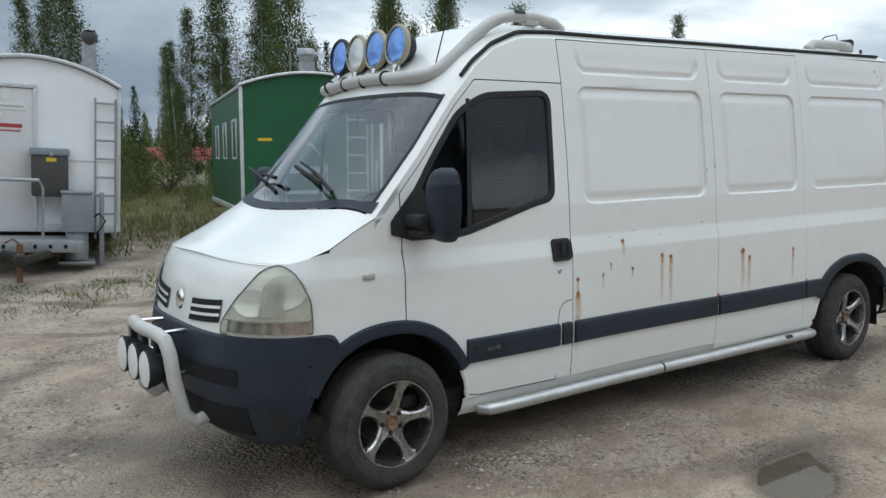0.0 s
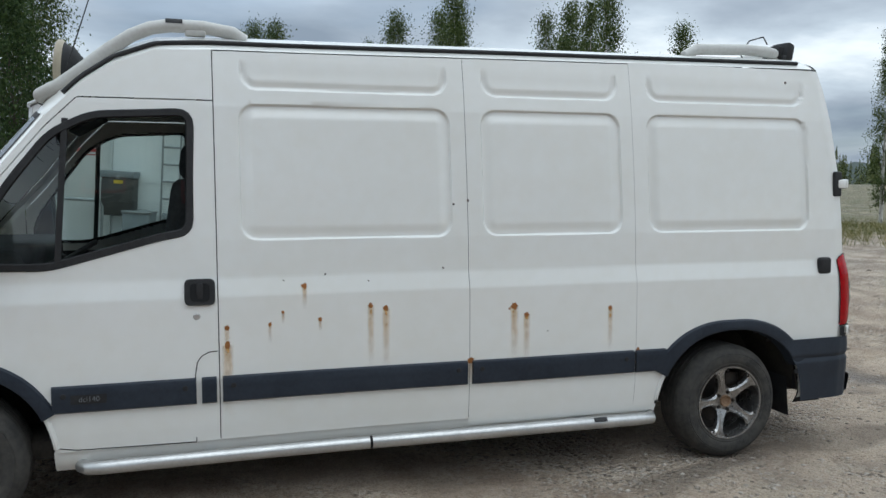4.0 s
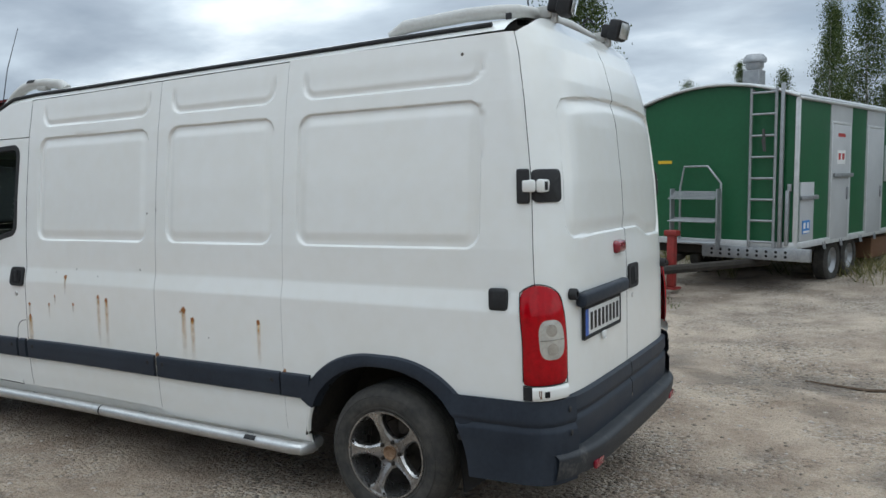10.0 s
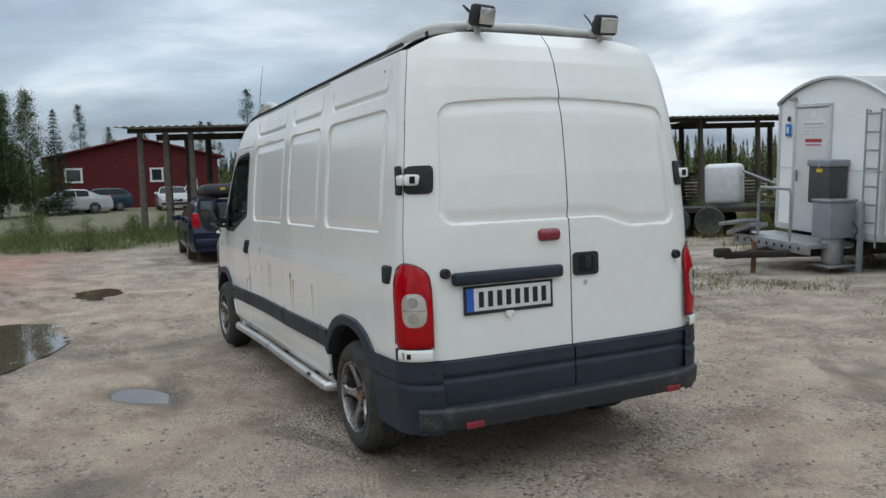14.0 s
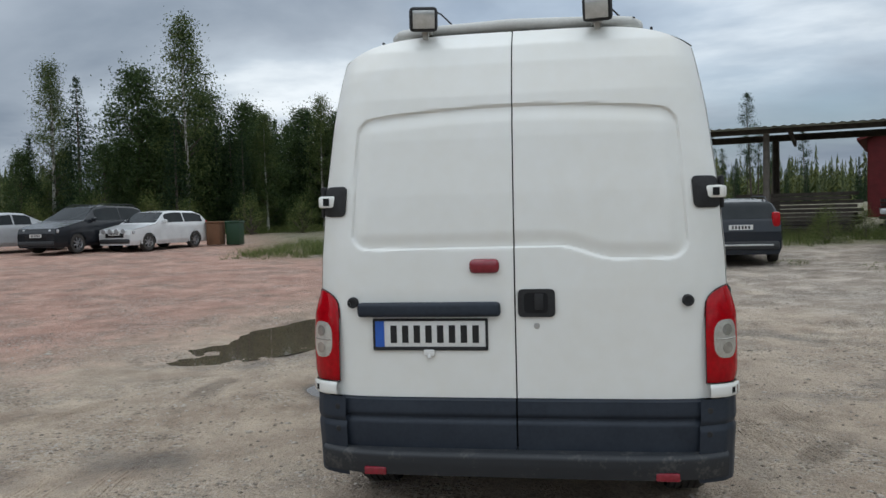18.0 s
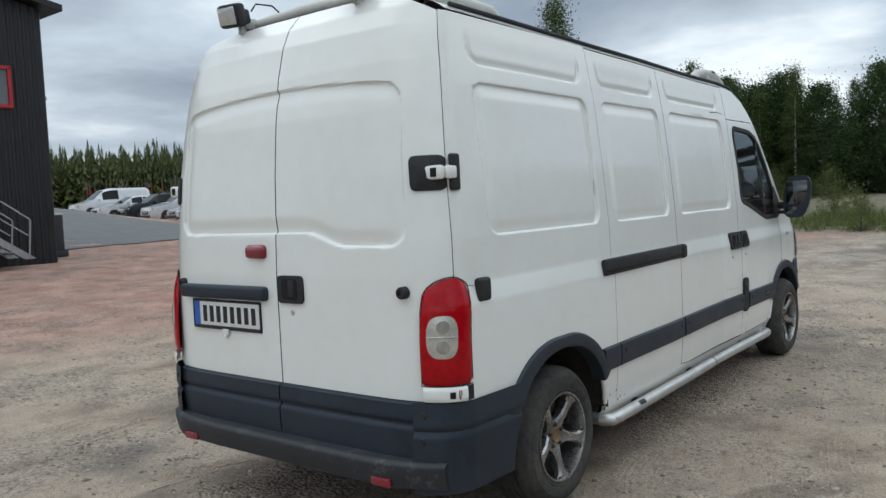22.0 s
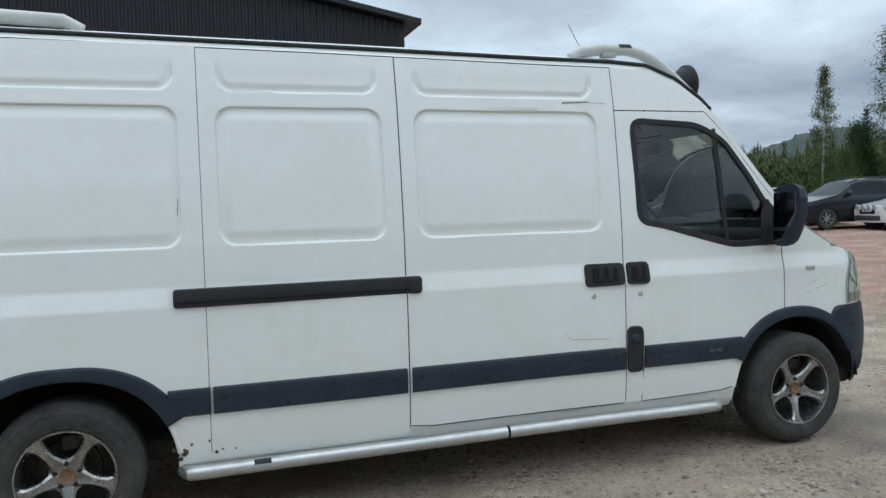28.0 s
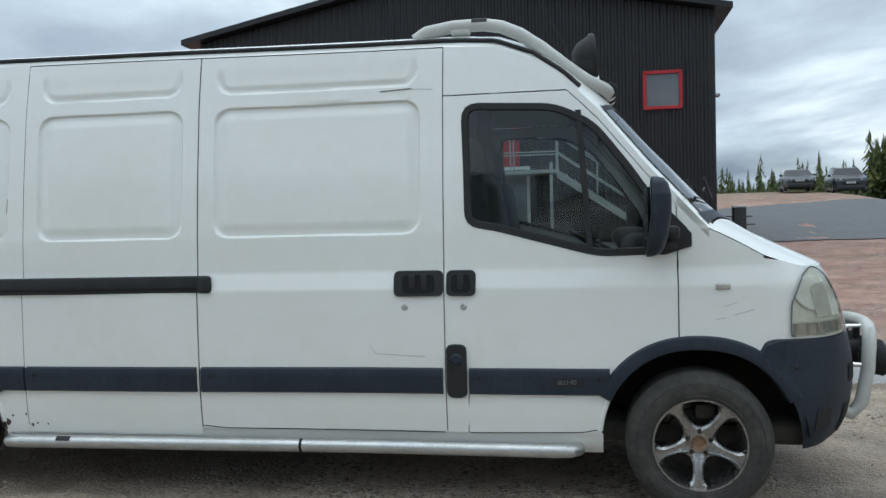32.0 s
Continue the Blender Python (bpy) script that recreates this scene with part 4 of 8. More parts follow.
    # black roof gutter rail
    part("roof_rail", Geo().tube([tuple(Vector(roof(x, s * 0.955)) + Vector((0, 0, 0.012))) for x in lin(-2.58, 1.05, 40)] + [tuple(Vector(roof(x, s * 0.962)) + Vector((0, 0, 0.014))) for x in lin(1.10, 1.52, 14)], 0.011, 8), RUBBER, van, "black roof edge trim")

    # wheels
    for cx, face in ((AXLE, 0.882), (-AXLE, 0.965)):
        place = pose(cx, s * (face - 0.11), TR, -90 * s, 0, 0) @ pose(0, 0, 0, 0, 0, {(1, 1): 185, (1, 0): 216, (-1, 0): 56, (-1, 1): 51}[(s, int(cx > 0))])
        h = 0.108
        prof = [(0.214, h - 0.006), (0.222, h - 0.001), (0.232, h + 0.004), (0.236, h + 0.002), (0.240, h + 0.005), (0.262, h + 0.007), (0.284, h + 0.005), (0.287, h + 0.001), (0.290, h + 0.003), (0.308, h - 0.006), (0.321, h - 0.020), (0.330, h - 0.040)]
        tread = []
        for k in range(5):
            z = h - 0.048 - k * 0.034
            tread += [(0.337, z), (0.338, z - 0.024), (0.329, z - 0.026), (0.329, z - 0.032)]
        prof += tread + [(0.32, -h + 0.02), (0.30, -h), (0.214, -h)]
        wheel = part("wheel", Geo().lathe(prof, 72, place), TYRE, van, "dusty black tyre on a five-spoke alloy rim")
        part("rim", Geo().lathe([(0.217, h - 0.010), (0.2155, h + 0.002), (0.208, h + 0.001), (0.204, h - 0.012), (0.200, h - 0.05), (0.196, h - 0.12), (0.20, -h + 0.02)], 60, place), ALLOY, wheel, "worn silver alloy rim")
        part("brake_disc", Geo().lathe([(0.06, -0.03), (0.14, -0.03), (0.145, -0.045), (0.19, -0.06), (0.2, -0.06)], 40, place).rbox(place @ Vector((0.13, 0.06, -0.02)), (0.10, 0.10, 0.08), 0.02), GUNMETAL, wheel)
        for k in range(5):
            a = 72 * k
            sp = Geo()
            sec = [(0.050, 0.045, h - 0.044, 0.03), (0.078, 0.032, h - 0.036, 0.035), (0.105, 0.023, h - 0.028, 0.04), (0.140, 0.022, h - 0.019, 0.04), (0.170, 0.026, h - 0.013, 0.04), (0.186, 0.036, h - 0.010, 0.035), (0.197, 0.054, h - 0.008, 0.03), (0.205, 0.070, h - 0.007, 0.02)]
            vv, ff = [], []
            for r, w, z, dd in sec:
                vv += [(r, -w, z - 0.010), (r, -w * 0.62, z), (r, 0, z - 0.004), (r, w * 0.62, z), (r, w, z - 0.010), (r, w, z - dd), (r, -w, z - dd)]
            for i in range(len(sec) - 1):
                ff += [(i * 7 + j, (i + 1) * 7 + j, (i + 1) * 7 + (j + 1) % 7, i * 7 + (j + 1) % 7) for j in range(7)]
            sp.add(vv, ff).move(place @ pose(0, 0, 0, 0, 0, a))
            part("spoke", sp, ALLOY, wheel)
            for o in (-13, 13):
                part("rim_bolt", Geo().lathe([(0.0, 0.004), (0.006, 0.004), (0.008, 0.0)], 8, place @ pose(0.196 * math.cos(radians(a + o)), 0.196 * math.sin(radians(a + o)), h - 0.008, 0, 0, 0)), GUNMETAL, wheel)
            part("wheel_nut", Geo().lathe([(0.0, 0.012), (0.008, 0.012), (0.011, 0.004), (0.013, 0.0)], 6, place @ pose(0.055 * math.cos(radians(a + 36)), 0.055 * math.sin(radians(a + 36)), h - 0.048, 0, 0, 0)), GUNMETAL, wheel)
        part("hub_plate", Geo().lathe([(0.0, h - 0.048), (0.04, h - 0.048), (0.078, h - 0.05), (0.082, h - 0.065)], 36, place), ALLOY, wheel)
        part("hub_cap", Geo().lathe([(0.0, h - 0.047), (0.022, h - 0.046), (0.029, h - 0.038), (0.034, h - 0.036), (0.036, h - 0.05)], 24, place), HUBRUST, wheel, "rusty bare hub")
part("sliding_rail", Geo().rbox((-0.955, -(half(-0.95, 1.12) + 0.006), 1.113), (1.20, 0.034, 0.088), 0.014, pose(0, 0, 0, 0, 0, 2.4), 2), RUBBER, van, "black sliding door rail cover")
part("rail_slot", Geo().rbox((-0.955, -(half(-0.95, 1.12) + 0.0235), 1.094), (1.16, 0.006, 0.012), 0.002, pose(0, 0, 0, 0, 0, 2.4), 1), DARK, van)
part("rail_end", Geo().rbox((-0.385, -(half(-0.38, 1.12) + 0.012), 1.113), (0.075, 0.04, 0.09), 0.02, None, 3), RUBBER, van)
fl = part("fuel_flap", plate_on(0.905, 0.675, 0.10, 0.262, 0.035, -1, 0.016), RUBBER, van, "black fuel filler recess")
part("filler_cap", Geo().lathe([(0.0, 0.012), (0.02, 0.012), (0.032, 0.0)], 18, pose(0.905, -(half(0.9, 0.73) + 0.012), 0.735, 90, 0, 0)), PLASTIC, fl)
for s, x0 in ((1, 1.36), (-1, 1.36)):
    b = part("engine_badge", Geo().grid(lambda x, z: (x, s * (half(x, 0.6) + 0.022), z), lin(x0, x0 + 0.155, 3), (0.606, 0.648)), RUBBER, van)
    txt = bpy.data.curves.new("badge_text", "FONT")
    txt.body, txt.size, txt.extrude, txt.align_x, txt.align_y = "dci140", 0.034, 0.0006, "CENTER", "CENTER"
    tmp = new("badge_text", txt)
    me = bpy.data.meshes.new_from_object(tmp.evaluated_get(bpy.context.evaluated_depsgraph_get()))
    bpy.data.objects.remove(tmp)
    me.materials.clear(); me.materials.append(HUTGREYTXT)
    t = new("badge_text", me)
    t.parent = b
    t.matrix_basis = pose(x0 + 0.075, s * (half(1.44, 0.6) + 0.0235), 0.627, 90, 0, 180 if s > 0 else 0)

# ---- roof bars and lamps ----
BAR = [(0.68, 0.60, 2.345), (0.74, 0.60, 2.382), (0.884, 0.603, 2.402), (1.04, 0.605, 2.402), (1.13, 0.605, 2.385), (1.22, 0.605, 2.345), (1.33, 0.605, 2.268), (1.45, 0.604, 2.168), (1.55, 0.60, 2.092), (1.61, 0.58, 2.062), (1.645, 0.52, 2.052), (1.66, 0.40, 2.056), (1.672, 0.20, 2.068), (1.676, 0.0, 2.072)]
fb = part("front_light_bar", Geo().tube(BAR + [(x, -y, z) for x, y, z in BAR[-2::-1]], 0.033, 14), GREYPAINT, van, "grey painted tubular roof light bar")
for e in (-1, 1):
    part("bar_foot", Geo().rbox((0.92, e * 0.605, 2.372), (0.10, 0.05, 0.035), 0.01), GREYPAINT, fb)
    part("bar_sticker", Geo().grid(lambda x, a: (x, e * 0.605 + e * 0.0338 * math.cos(a), 2.403 + 0.0338 * math.sin(a)), lin(0.98, 1.06, 4), lin(0.2, 1.2, 5)), RUBBER, fb)
for k, (y, front, rim) in enumerate(((0.25, BLUELAMP, BEIGE), (0.02, BLUELAMP, BEIGE), (-0.20, CLEARLAMP, BEIGE), (-0.41, BLUELAMP, RUBBER))):
    m = pose(1.58, y, 2.248, 0, 84, 0)
    lamp = part("spot_lamp", Geo().lathe([(0.0, -0.105), (0.035, -0.10), (0.075, -0.07), (0.10, -0.02), (0.108, 0.0)], 30, m), RUBBER, van, "round roof spot lamp")
    part("lamp_ring", Geo().lathe([(0.108, -0.012), (0.116, 0.0), (0.116, 0.018), (0.106, 0.026), (0.098, 0.02)], 32, m), rim, lamp)
    part("lamp_glass", Geo().lathe([(0.0, 0.026), (0.05, 0.024), (0.099, 0.016)], 32, m), front, lamp, "blue tinted lamp glass" if front is BLUELAMP else "clear lamp glass")
    part("lamp_bracket", Geo().rbox((1.60, y, 2.12), (0.03, 0.05, 0.05), 0.006).cyl((1.62, y, 2.07), (1.60, y, 2.13), 0.012, 8), CHROME, lamp)
    part("bar_clamp", Geo().tube([(1.668 + 0.036 * math.cos(a), y + 0.0, 2.066 + 0.036 * math.sin(a)) for a in lin(0, 2 * math.pi, 18)], 0.007, 6), RUBBER, fb)
    part("lamp_cable", Geo().tube([(1.50, y - 0.02, 2.22), (1.47, y - 0.06, 2.17), (1.52, y - 0.06, 2.10), (1.63, y - 0.03, 2.08)], 0.005, 6), RUBBER, lamp)
rb = part("rear_roof_bar", Geo().tube([(-1.92, 0.60, 2.395), (-2.00, 0.60, 2.44), (-2.35, 0.60, 2.455), (-2.52, 0.595, 2.45), (-2.60, 0.56, 2.447), (-2.635, 0.48, 2.448), (-2.65, 0.0, 2.46), (-2.635, -0.48, 2.448), (-2.60, -0.56, 2.447), (-2.52, -0.595, 2.45), (-2.35, -0.60, 2.455), (-2.00, -0.60, 2.44), (-1.92, -0.60, 2.395)], 0.034, 14), GREYPAINT, van, "grey painted tubular rear roof bar")
for y in (0.50, 0.22, -0.22, -0.50):
    part("bar_foot", Geo().rbox((-2.60, y, 2.415), (0.05, 0.03, 0.04), 0.006), RUBBER, rb)
for k, (y, turn) in enumerate(((0.42, 12), (-0.40, -8))):
    c = Vector((-2.79, y, 2.485))
    m = pose(0, 0, 0, 0, -14, turn)
    wl = part("work_lamp", Geo().rbox(c, (0.07, 0.135, 0.115), 0.018, m, 2).rbox(c + Vector((0.05, 0, 0)), (0.07, 0.085, 0.075), 0.015, m, 2), RUBBER, van, "small black square work lamp")
    part("lamp_glass", Geo().rbox(c + m @ Vector((-0.043, 0, 0)), (0.006, 0.105, 0.085), 0.003, m), CLEARLAMP, wl)
    part("lamp_bracket", Geo().rbox((-2.73, y, 2.43), (0.035, 0.03, 0.06), 0.005).rbox((-2.685, y, 2.455), (0.08, 0.05, 0.06), 0.008), GREYPAINT, wl)
    part("lamp_cable", Geo().tube([(-2.66, y + 0.01, 2.53), (-2.62, y + 0.02, 2.575), (-2.57, y - 0.05, 2.56), (-2.55, y - 0.12, 2.49), (-2.62, y - 0.18, 2.47)], 0.0045, 6), RUBBER, wl)
for y in (0.66, -0.66):
    part("roof_plug", Geo().rbox((-2.60, y, 2.40), (0.03, 0.012, 0.05), 0.004), RUBBER, van)
ant = part("antenna", Geo().tube([(1.57, 0.55, 2.03), (1.40, 0.55, 2.55), (1.25, 0.55, 2.82)], [0.004, 0.003, 0.002], 6), RUBBER, van, "thin black whip antenna")
part("antenna_base", Geo().lathe([(0.0, 0.09), (0.008, 0.085), (0.012, 0.02), (0.022, 0.0)], 12, pose(1.585, 0.55, 1.985, 0, -15, 0)), RUBBER, ant)

# ---- bull bar with round lamps ----
bar_pts = [(2.78, 0.33, 0.40), (2.85, 0.33, 0.375), (2.90, 0.328, 0.43), (2.935, 0.32, 0.60), (2.945, 0.31, 0.72), (2.955, 0.275, 0.785), (2.97, 0.20, 0.805), (2.985, 0.10, 0.81), (2.99, 0.0, 0.81)]
bull = part("bull_bar", Geo().tube(bar_pts + [(x, -y, z) for x, y, z in bar_pts[-2::-1]], 0.034, 14), GREYPAINT, van, "light grey tubular bull bar")
for e in (-1, 1):
    part("bar_stay", Geo().cyl((2.80, e * 0.29, 0.62), (2.94, e * 0.32, 0.62), 0.012, 10), CHROME, bull)
    part("bar_stay", Geo().cyl((2.80, e * 0.18, 0.80), (2.97, e * 0.20, 0.805), 0.012, 10), CHROME, bull)
for y in (0.205, 0.0, -0.205):
    m = pose(3.02, y, 0.64, 0, 88, 0)
    lamp = part("driving_lamp", Geo().lathe([(0.0, -0.09), (0.05, -0.085), (0.08, -0.045), (0.092, 0.0), (0.096, 0.012), (0.092, 0.02)], 30, m), RUBBER, van, "round driving lamp with a white cover")
    part("lamp_cover", Geo().lathe([(0.0, 0.03), (0.055, 0.028), (0.084, 0.022), (0.09, 0.014)], 30, m), WHITE, lamp, "white plastic lamp cover")
    part("lamp_bracket", Geo().rbox((2.975, y, 0.755), (0.03, 0.04, 0.09), 0.006), RUBBER, lamp)

# ---- wipers ----
for y0, y1, z in ((0.05, 0.62, 0), (-0.62, -0.05, 0)):
    p0 = Vector(roof(2.14, (y1 - 0.05) / 0.82)) + Vector((0.05, 0, 0.03))
    p1 = Vector(roof(2.07, y0 / 0.82)) + Vector((0.03, 0, 0.035))
    wp = part("wiper", Geo().tube([p0, (p0 + p1) / 2 + Vector((0, 0, 0.02)), p1], [0.012, 0.009, 0.006], 8), RUBBER, van, "black windscreen wiper")
    q0, q1 = p1 + Vector((0.04, 0.20, -0.04)), p1 + Vector((-0.05, -0.24, 0.03))
    part("blade", Geo().rbox((p1 + p0) / 2 + Vector((0.0, -0.10, 0.012)), (0.014, 0.52, 0.022), 0.005, Vector((0, 1, 0)).rotation_difference(q0 - q1).to_matrix().to_4x4()), RUBBER, wp)

# ---- underbody and cab ----
part("floor_pan", Geo().rbox((-0.1, 0, 0.36), (5.3, 1.50, 0.10), 0.03).rbox((-0.2, 0, 0.28), (4.6, 0.5, 0.12), 0.03).cyl((2.04, -0.75, 0.345), (2.04, 0.75, 0.345), 0.05).cyl((-2.04, -0.8, 0.345), (-2.04, 0.8, 0.345), 0.06), UNDER, van)
part("bulkhead", Geo().box((0.80, 0, 1.30), (0.02, 1.44, 1.70)), GREYTRIM, van)
part("cab_floor", Geo().box((1.45, 0, 0.80), (1.3, 1.60, 0.04)), DASH, van)
dash = part("dashboard", Geo().rbox((1.98, 0, 1.16), (0.50, 1.56, 0.30), 0.08, None, 3).rbox((1.80, 0.40, 1.28), (0.22, 0.42, 0.12), 0.05, None, 3), DASH, van, "dark grey dashboard")
part("steering_wheel", Geo().tube([tuple(Vector((1.60, 0.40, 1.22)) + pose(0, 0, 0, 0, -58, 0) @ Vector((0, 0.195 * math.cos(a), 0.195 * math.sin(a)))) for a in lin(0, 2 * math.pi, 33)], 0.014, 8).cyl((1.60, 0.40, 1.22), (1.78, 0.40, 1.12), 0.035).rbox((1.60, 0.40, 1.22), (0.04, 0.34, 0.05), 0.015).rbox((1.60, 0.40, 1.21), (0.05, 0.12, 0.12), 0.03), RUBBER, van, "black steering wheel")
for y, w in ((0.44, 0.50), (-0.40, 0.80)):
    seat = part("cab_seat", Geo().rbox((1.28, y, 0.99), (0.50, w, 0.16), 0.06, None, 3), SEATCLOTH, van, "dark cloth cab seat")
    part("backrest", Geo().rbox((1.02, y, 1.34), (0.15, w, 0.62), 0.06, pose(0, 0, 0, 0, -9, 0), 3), SEATCLOTH, seat)
    for k in ((0,) if w < 0.6 else (-0.2, 0.2)):
        part("headrest", Geo().rbox((0.96, y + k, 1.74), (0.10, 0.26, 0.18), 0.05, pose(0, 0, 0, 0, -9, 0), 3), SEATCLOTH, seat)
part("interior_mirror", Geo().rbox((1.62, 0.05, 1.86), (0.03, 0.22, 0.07), 0.015), RUBBER, van)
for e in (-1, 1):
    part("sun_visor", Geo().rbox((1.52, e * 0.38, 1.97), (0.20, 0.42, 0.02), 0.008, pose(0, 0, 0, 0, 30, 0)), GREYTRIM, van)
part("head_lining", Geo().grid(lambda x, v: tuple(Vector(roof(x, v * 0.93)) - Vector((0, 0, 0.05))), lin(0.8, 1.48, 6), lin(-1, 1, 9)), GREYTRIM, van)


# ---- rust, streaks and chips on the paint ----
def streak_material():
    m = bpy.data.materials.new("rust_streak")
    m.use_nodes = True
    n, l = m.node_tree.nodes, m.node_tree.links
    n.clear()
    out, t, d, mx = (n.new(k) for k in ("ShaderNodeOutputMaterial", "ShaderNodeBsdfTransparent", "ShaderNodeBsdfDiffuse", "ShaderNodeMixShader"))
    d.inputs[0].default_value = (0.62, 0.36, 0.10, 1)
    tc, sep, nz = n.new("ShaderNodeTexCoord"), n.new("ShaderNodeSeparateXYZ"), n.new("ShaderNodeTexNoise")
    l.new(tc.outputs["Generated"], sep.inputs[0])
    nz.inputs["Scale"].default_value = 28
    l.new(tc.outputs["Object"], nz.inputs["Vector"])
    # strongest at the spot, fading down and to both sides
    a = n.new("ShaderNodeMath"); a.operation = "SUBTRACT"; a.inputs[1].default_value = 0.5
    l.new(sep.outputs[0], a.inputs[0])
    b = n.new("ShaderNodeMath"); b.operation = "ABSOLUTE"; l.new(a.outputs[0], b.inputs[0])
    c = n.new("ShaderNodeMapRange")
    for k, v in zip((1, 2, 3, 4), (0.5, 0.12, 0.0, 1.0)):
        c.inputs[k].default_value = v
    l.new(b.outputs[0], c.inputs[0])
    e = n.new("ShaderNodeMath"); e.operation = "MULTIPLY"; l.new(c.outputs[0], e.inputs[0]); l.new(sep.outputs[2], e.inputs[1])
    f = n.new("ShaderNodeMath"); f.operation = "MULTIPLY"; l.new(e.outputs[0], f.inputs[0]); l.new(nz.outputs[0], f.inputs[1])
    g = n.new("ShaderNodeMath"); g.operation = "MULTIPLY"; g.inputs[1].default_value = 1.0; l.new(f.outputs[0], g.inputs[0])
    l.new(g.outputs[0], mx.inputs[0]); l.new(t.outputs[0], mx.inputs[1]); l.new(d.outputs[0], mx.inputs[2]); l.new(mx.outputs[0], out.inputs[0])
    return m


STREAK = streak_material()
DARKCHIP = mat("bare_metal_chip", (0.05, 0.042, 0.036), (0.11, 0.085, 0.065), rough=0.8, scale=80)
RUSTS = [(0.434, 1.115, 0.014, 0.03, 0.12), (0.541, 0.989, 0.008, 0.02, 0.06), (0.606, 0.934, 0.009, 0.02, 0.10), (0.358, 0.945, 0.010, 0.02, 0.06), (0.101, 1.004, 0.013, 0.04, 0.32), (0.022, 0.988, 0.014, 0.045, 0.32),
         (-0.676, 0.971, 0.020, 0.05, 0.29), (-0.746, 0.921, 0.016, 0.045, 0.26), (-0.648, 0.958, 0.007, 0, 0), (-1.246, 0.935, 0.013, 0.035, 0.24), (0.811, 0.923, 0.014, 0.03, 0.10), (0.81, 0.839, 0.016, 0.06, 0.36), (-0.433, 0.69, 0.02, 0.05, 0.12), (-1.421, 0.69, 0.013, 0.04, 0.08)]
CHIPS = [(0.327, 1.169, 0.005, 1), (0.534, 1.145, 0.004, 1), (0.109, 1.131, 0.004, 1), (-0.287, 1.185, 0.005, 1), (-0.87, 0.827, 0.004, 1), (-0.351, 1.516, 0.006, 1), (-0.429, 1.535, 0.007, 1), (-2.453, 2.226, 0.008, 1),
         (-1.534, 0.39, 0.018, -1), (-1.42, 0.432, 0.006, -1), (-1.389, 0.374, 0.009, -1), (-1.50, 0.425, 0.007, -1), (-1.36, 0.385, 0.006, -1), (-1.58, 0.405, 0.010, -1), (-1.30, 0.38, 0.005, -1), (-1.55, 0.36, 0.012, -1)]
SCRATCHES = [(0.53, 2.063, 0.69, 2.071, 0.006, -1), (0.69, 2.068, 0.80, 2.062, 0.002, -1), (0.75, 0.744, 0.50, 0.758, 0.0018, -1), (0.50, 0.758, 0.47, 0.80, 0.0012, -1), (-1.519, 1.50, -1.515, 1.58, 0.003, -1), (2.16, 0.98, 2.22, 1.00, 0.0015, -1), (2.20, 0.94, 2.29, 0.965, 0.0018, -1), (2.12, 0.92, 2.17, 0.93, 0.0015, -1), (-2.78, 1.16, -2.72, 1.152, 0.003, -1), (-1.3, 2.09, -1.05, 2.085, 0.0012, -1)]
SCRATCH = mat("bare_grey_scratch", (0.28, 0.27, 0.26), (0.12, 0.11, 0.10), rough=0.6, scale=60, fine=200)
rb_ = random.Random(2)
SPOTRUST = mat("orange_rust", (0.24, 0.085, 0.022), (0.33, 0.15, 0.05), rough=0.9, scale=60, fine=220, bump=0.3, bump_scale=200)


def blob(x, z, r, s, material, name="rust_spot"):
    g = Geo()
    pts, inner = [], []
    for k in range(14):
        a = 2 * math.pi * k / 14
        q = r * rb_.uniform(0.65, 1.2)
        px, pz = x + q * math.cos(a), z + q * math.sin(a) * 1.1
        pts.append((px, s * (half(px, pz) - pressed(px, pz) + 0.0008), pz))
        px, pz = x + 0.5 * q * math.cos(a), z + 0.5 * q * math.sin(a)
        inner.append((px, s * (half(px, pz) - pressed(px, pz) + 0.0022), pz))
    g.add(pts + inner + [(x, s * (half(x, z) - pressed(x, z) + 0.0022), z)], [(k, (k + 1) % 14, 14 + (k + 1) % 14, 14 + k) for k in range(14)] + [(14 + k, 14 + (k + 1) % 14, 28) for k in range(14)])
    part(name, g, material, van)


def streak(x, z, w, drop, s):
    part("rust_streak", Geo().grid(lambda u, v: (u, s * (half(u, v) - pressed(u, v) + 0.0012), v), lin(x - w / 2, x + w / 2, 6), lin(z - drop, z, 14)), STREAK, van)


for x, z, r, w, drop in RUSTS:
    blob(x, z, r, 1, SPOTRUST)
    if drop:
        streak(x, z, w, drop, 1)
for x, z, r, s in CHIPS:
    blob(x, z, r, s, DARKCHIP, "paint_chip")
for x0, z0, x1, z1, r, s in SCRATCHES:
    part("paint_scratch", Geo().tube([(x, s * (half(x, z) - pressed(x, z) + 0.0004), z) for x, z in zip(lin(x0, x1, 6), lin(z0, z1, 6))], r * 0.6, 5), SCRATCH, van)

# ---- ground ----
PUDDLES = [(3.9, 3.35, 1.8, 0.75, -12, "wide"), (0.36, 1.98, 0.36, 0.20, 20, "small"), (7.9, 1.75, 0.75, 0.30, -10, "small")]


def puddle_depth(x, y):
    d = 0.0
    for px, py, a, b, turn, _ in PUDDLES:
        c, s = math.cos(radians(turn)), math.sin(radians(turn))
        u, w = ((x - px) * c + (y - py) * s) / a, (-(x - px) * s + (y - py) * c) / b
        q = u * u + w * w
        if q < 6:
            d = max(d, math.exp(-1.1 * q))
    return d


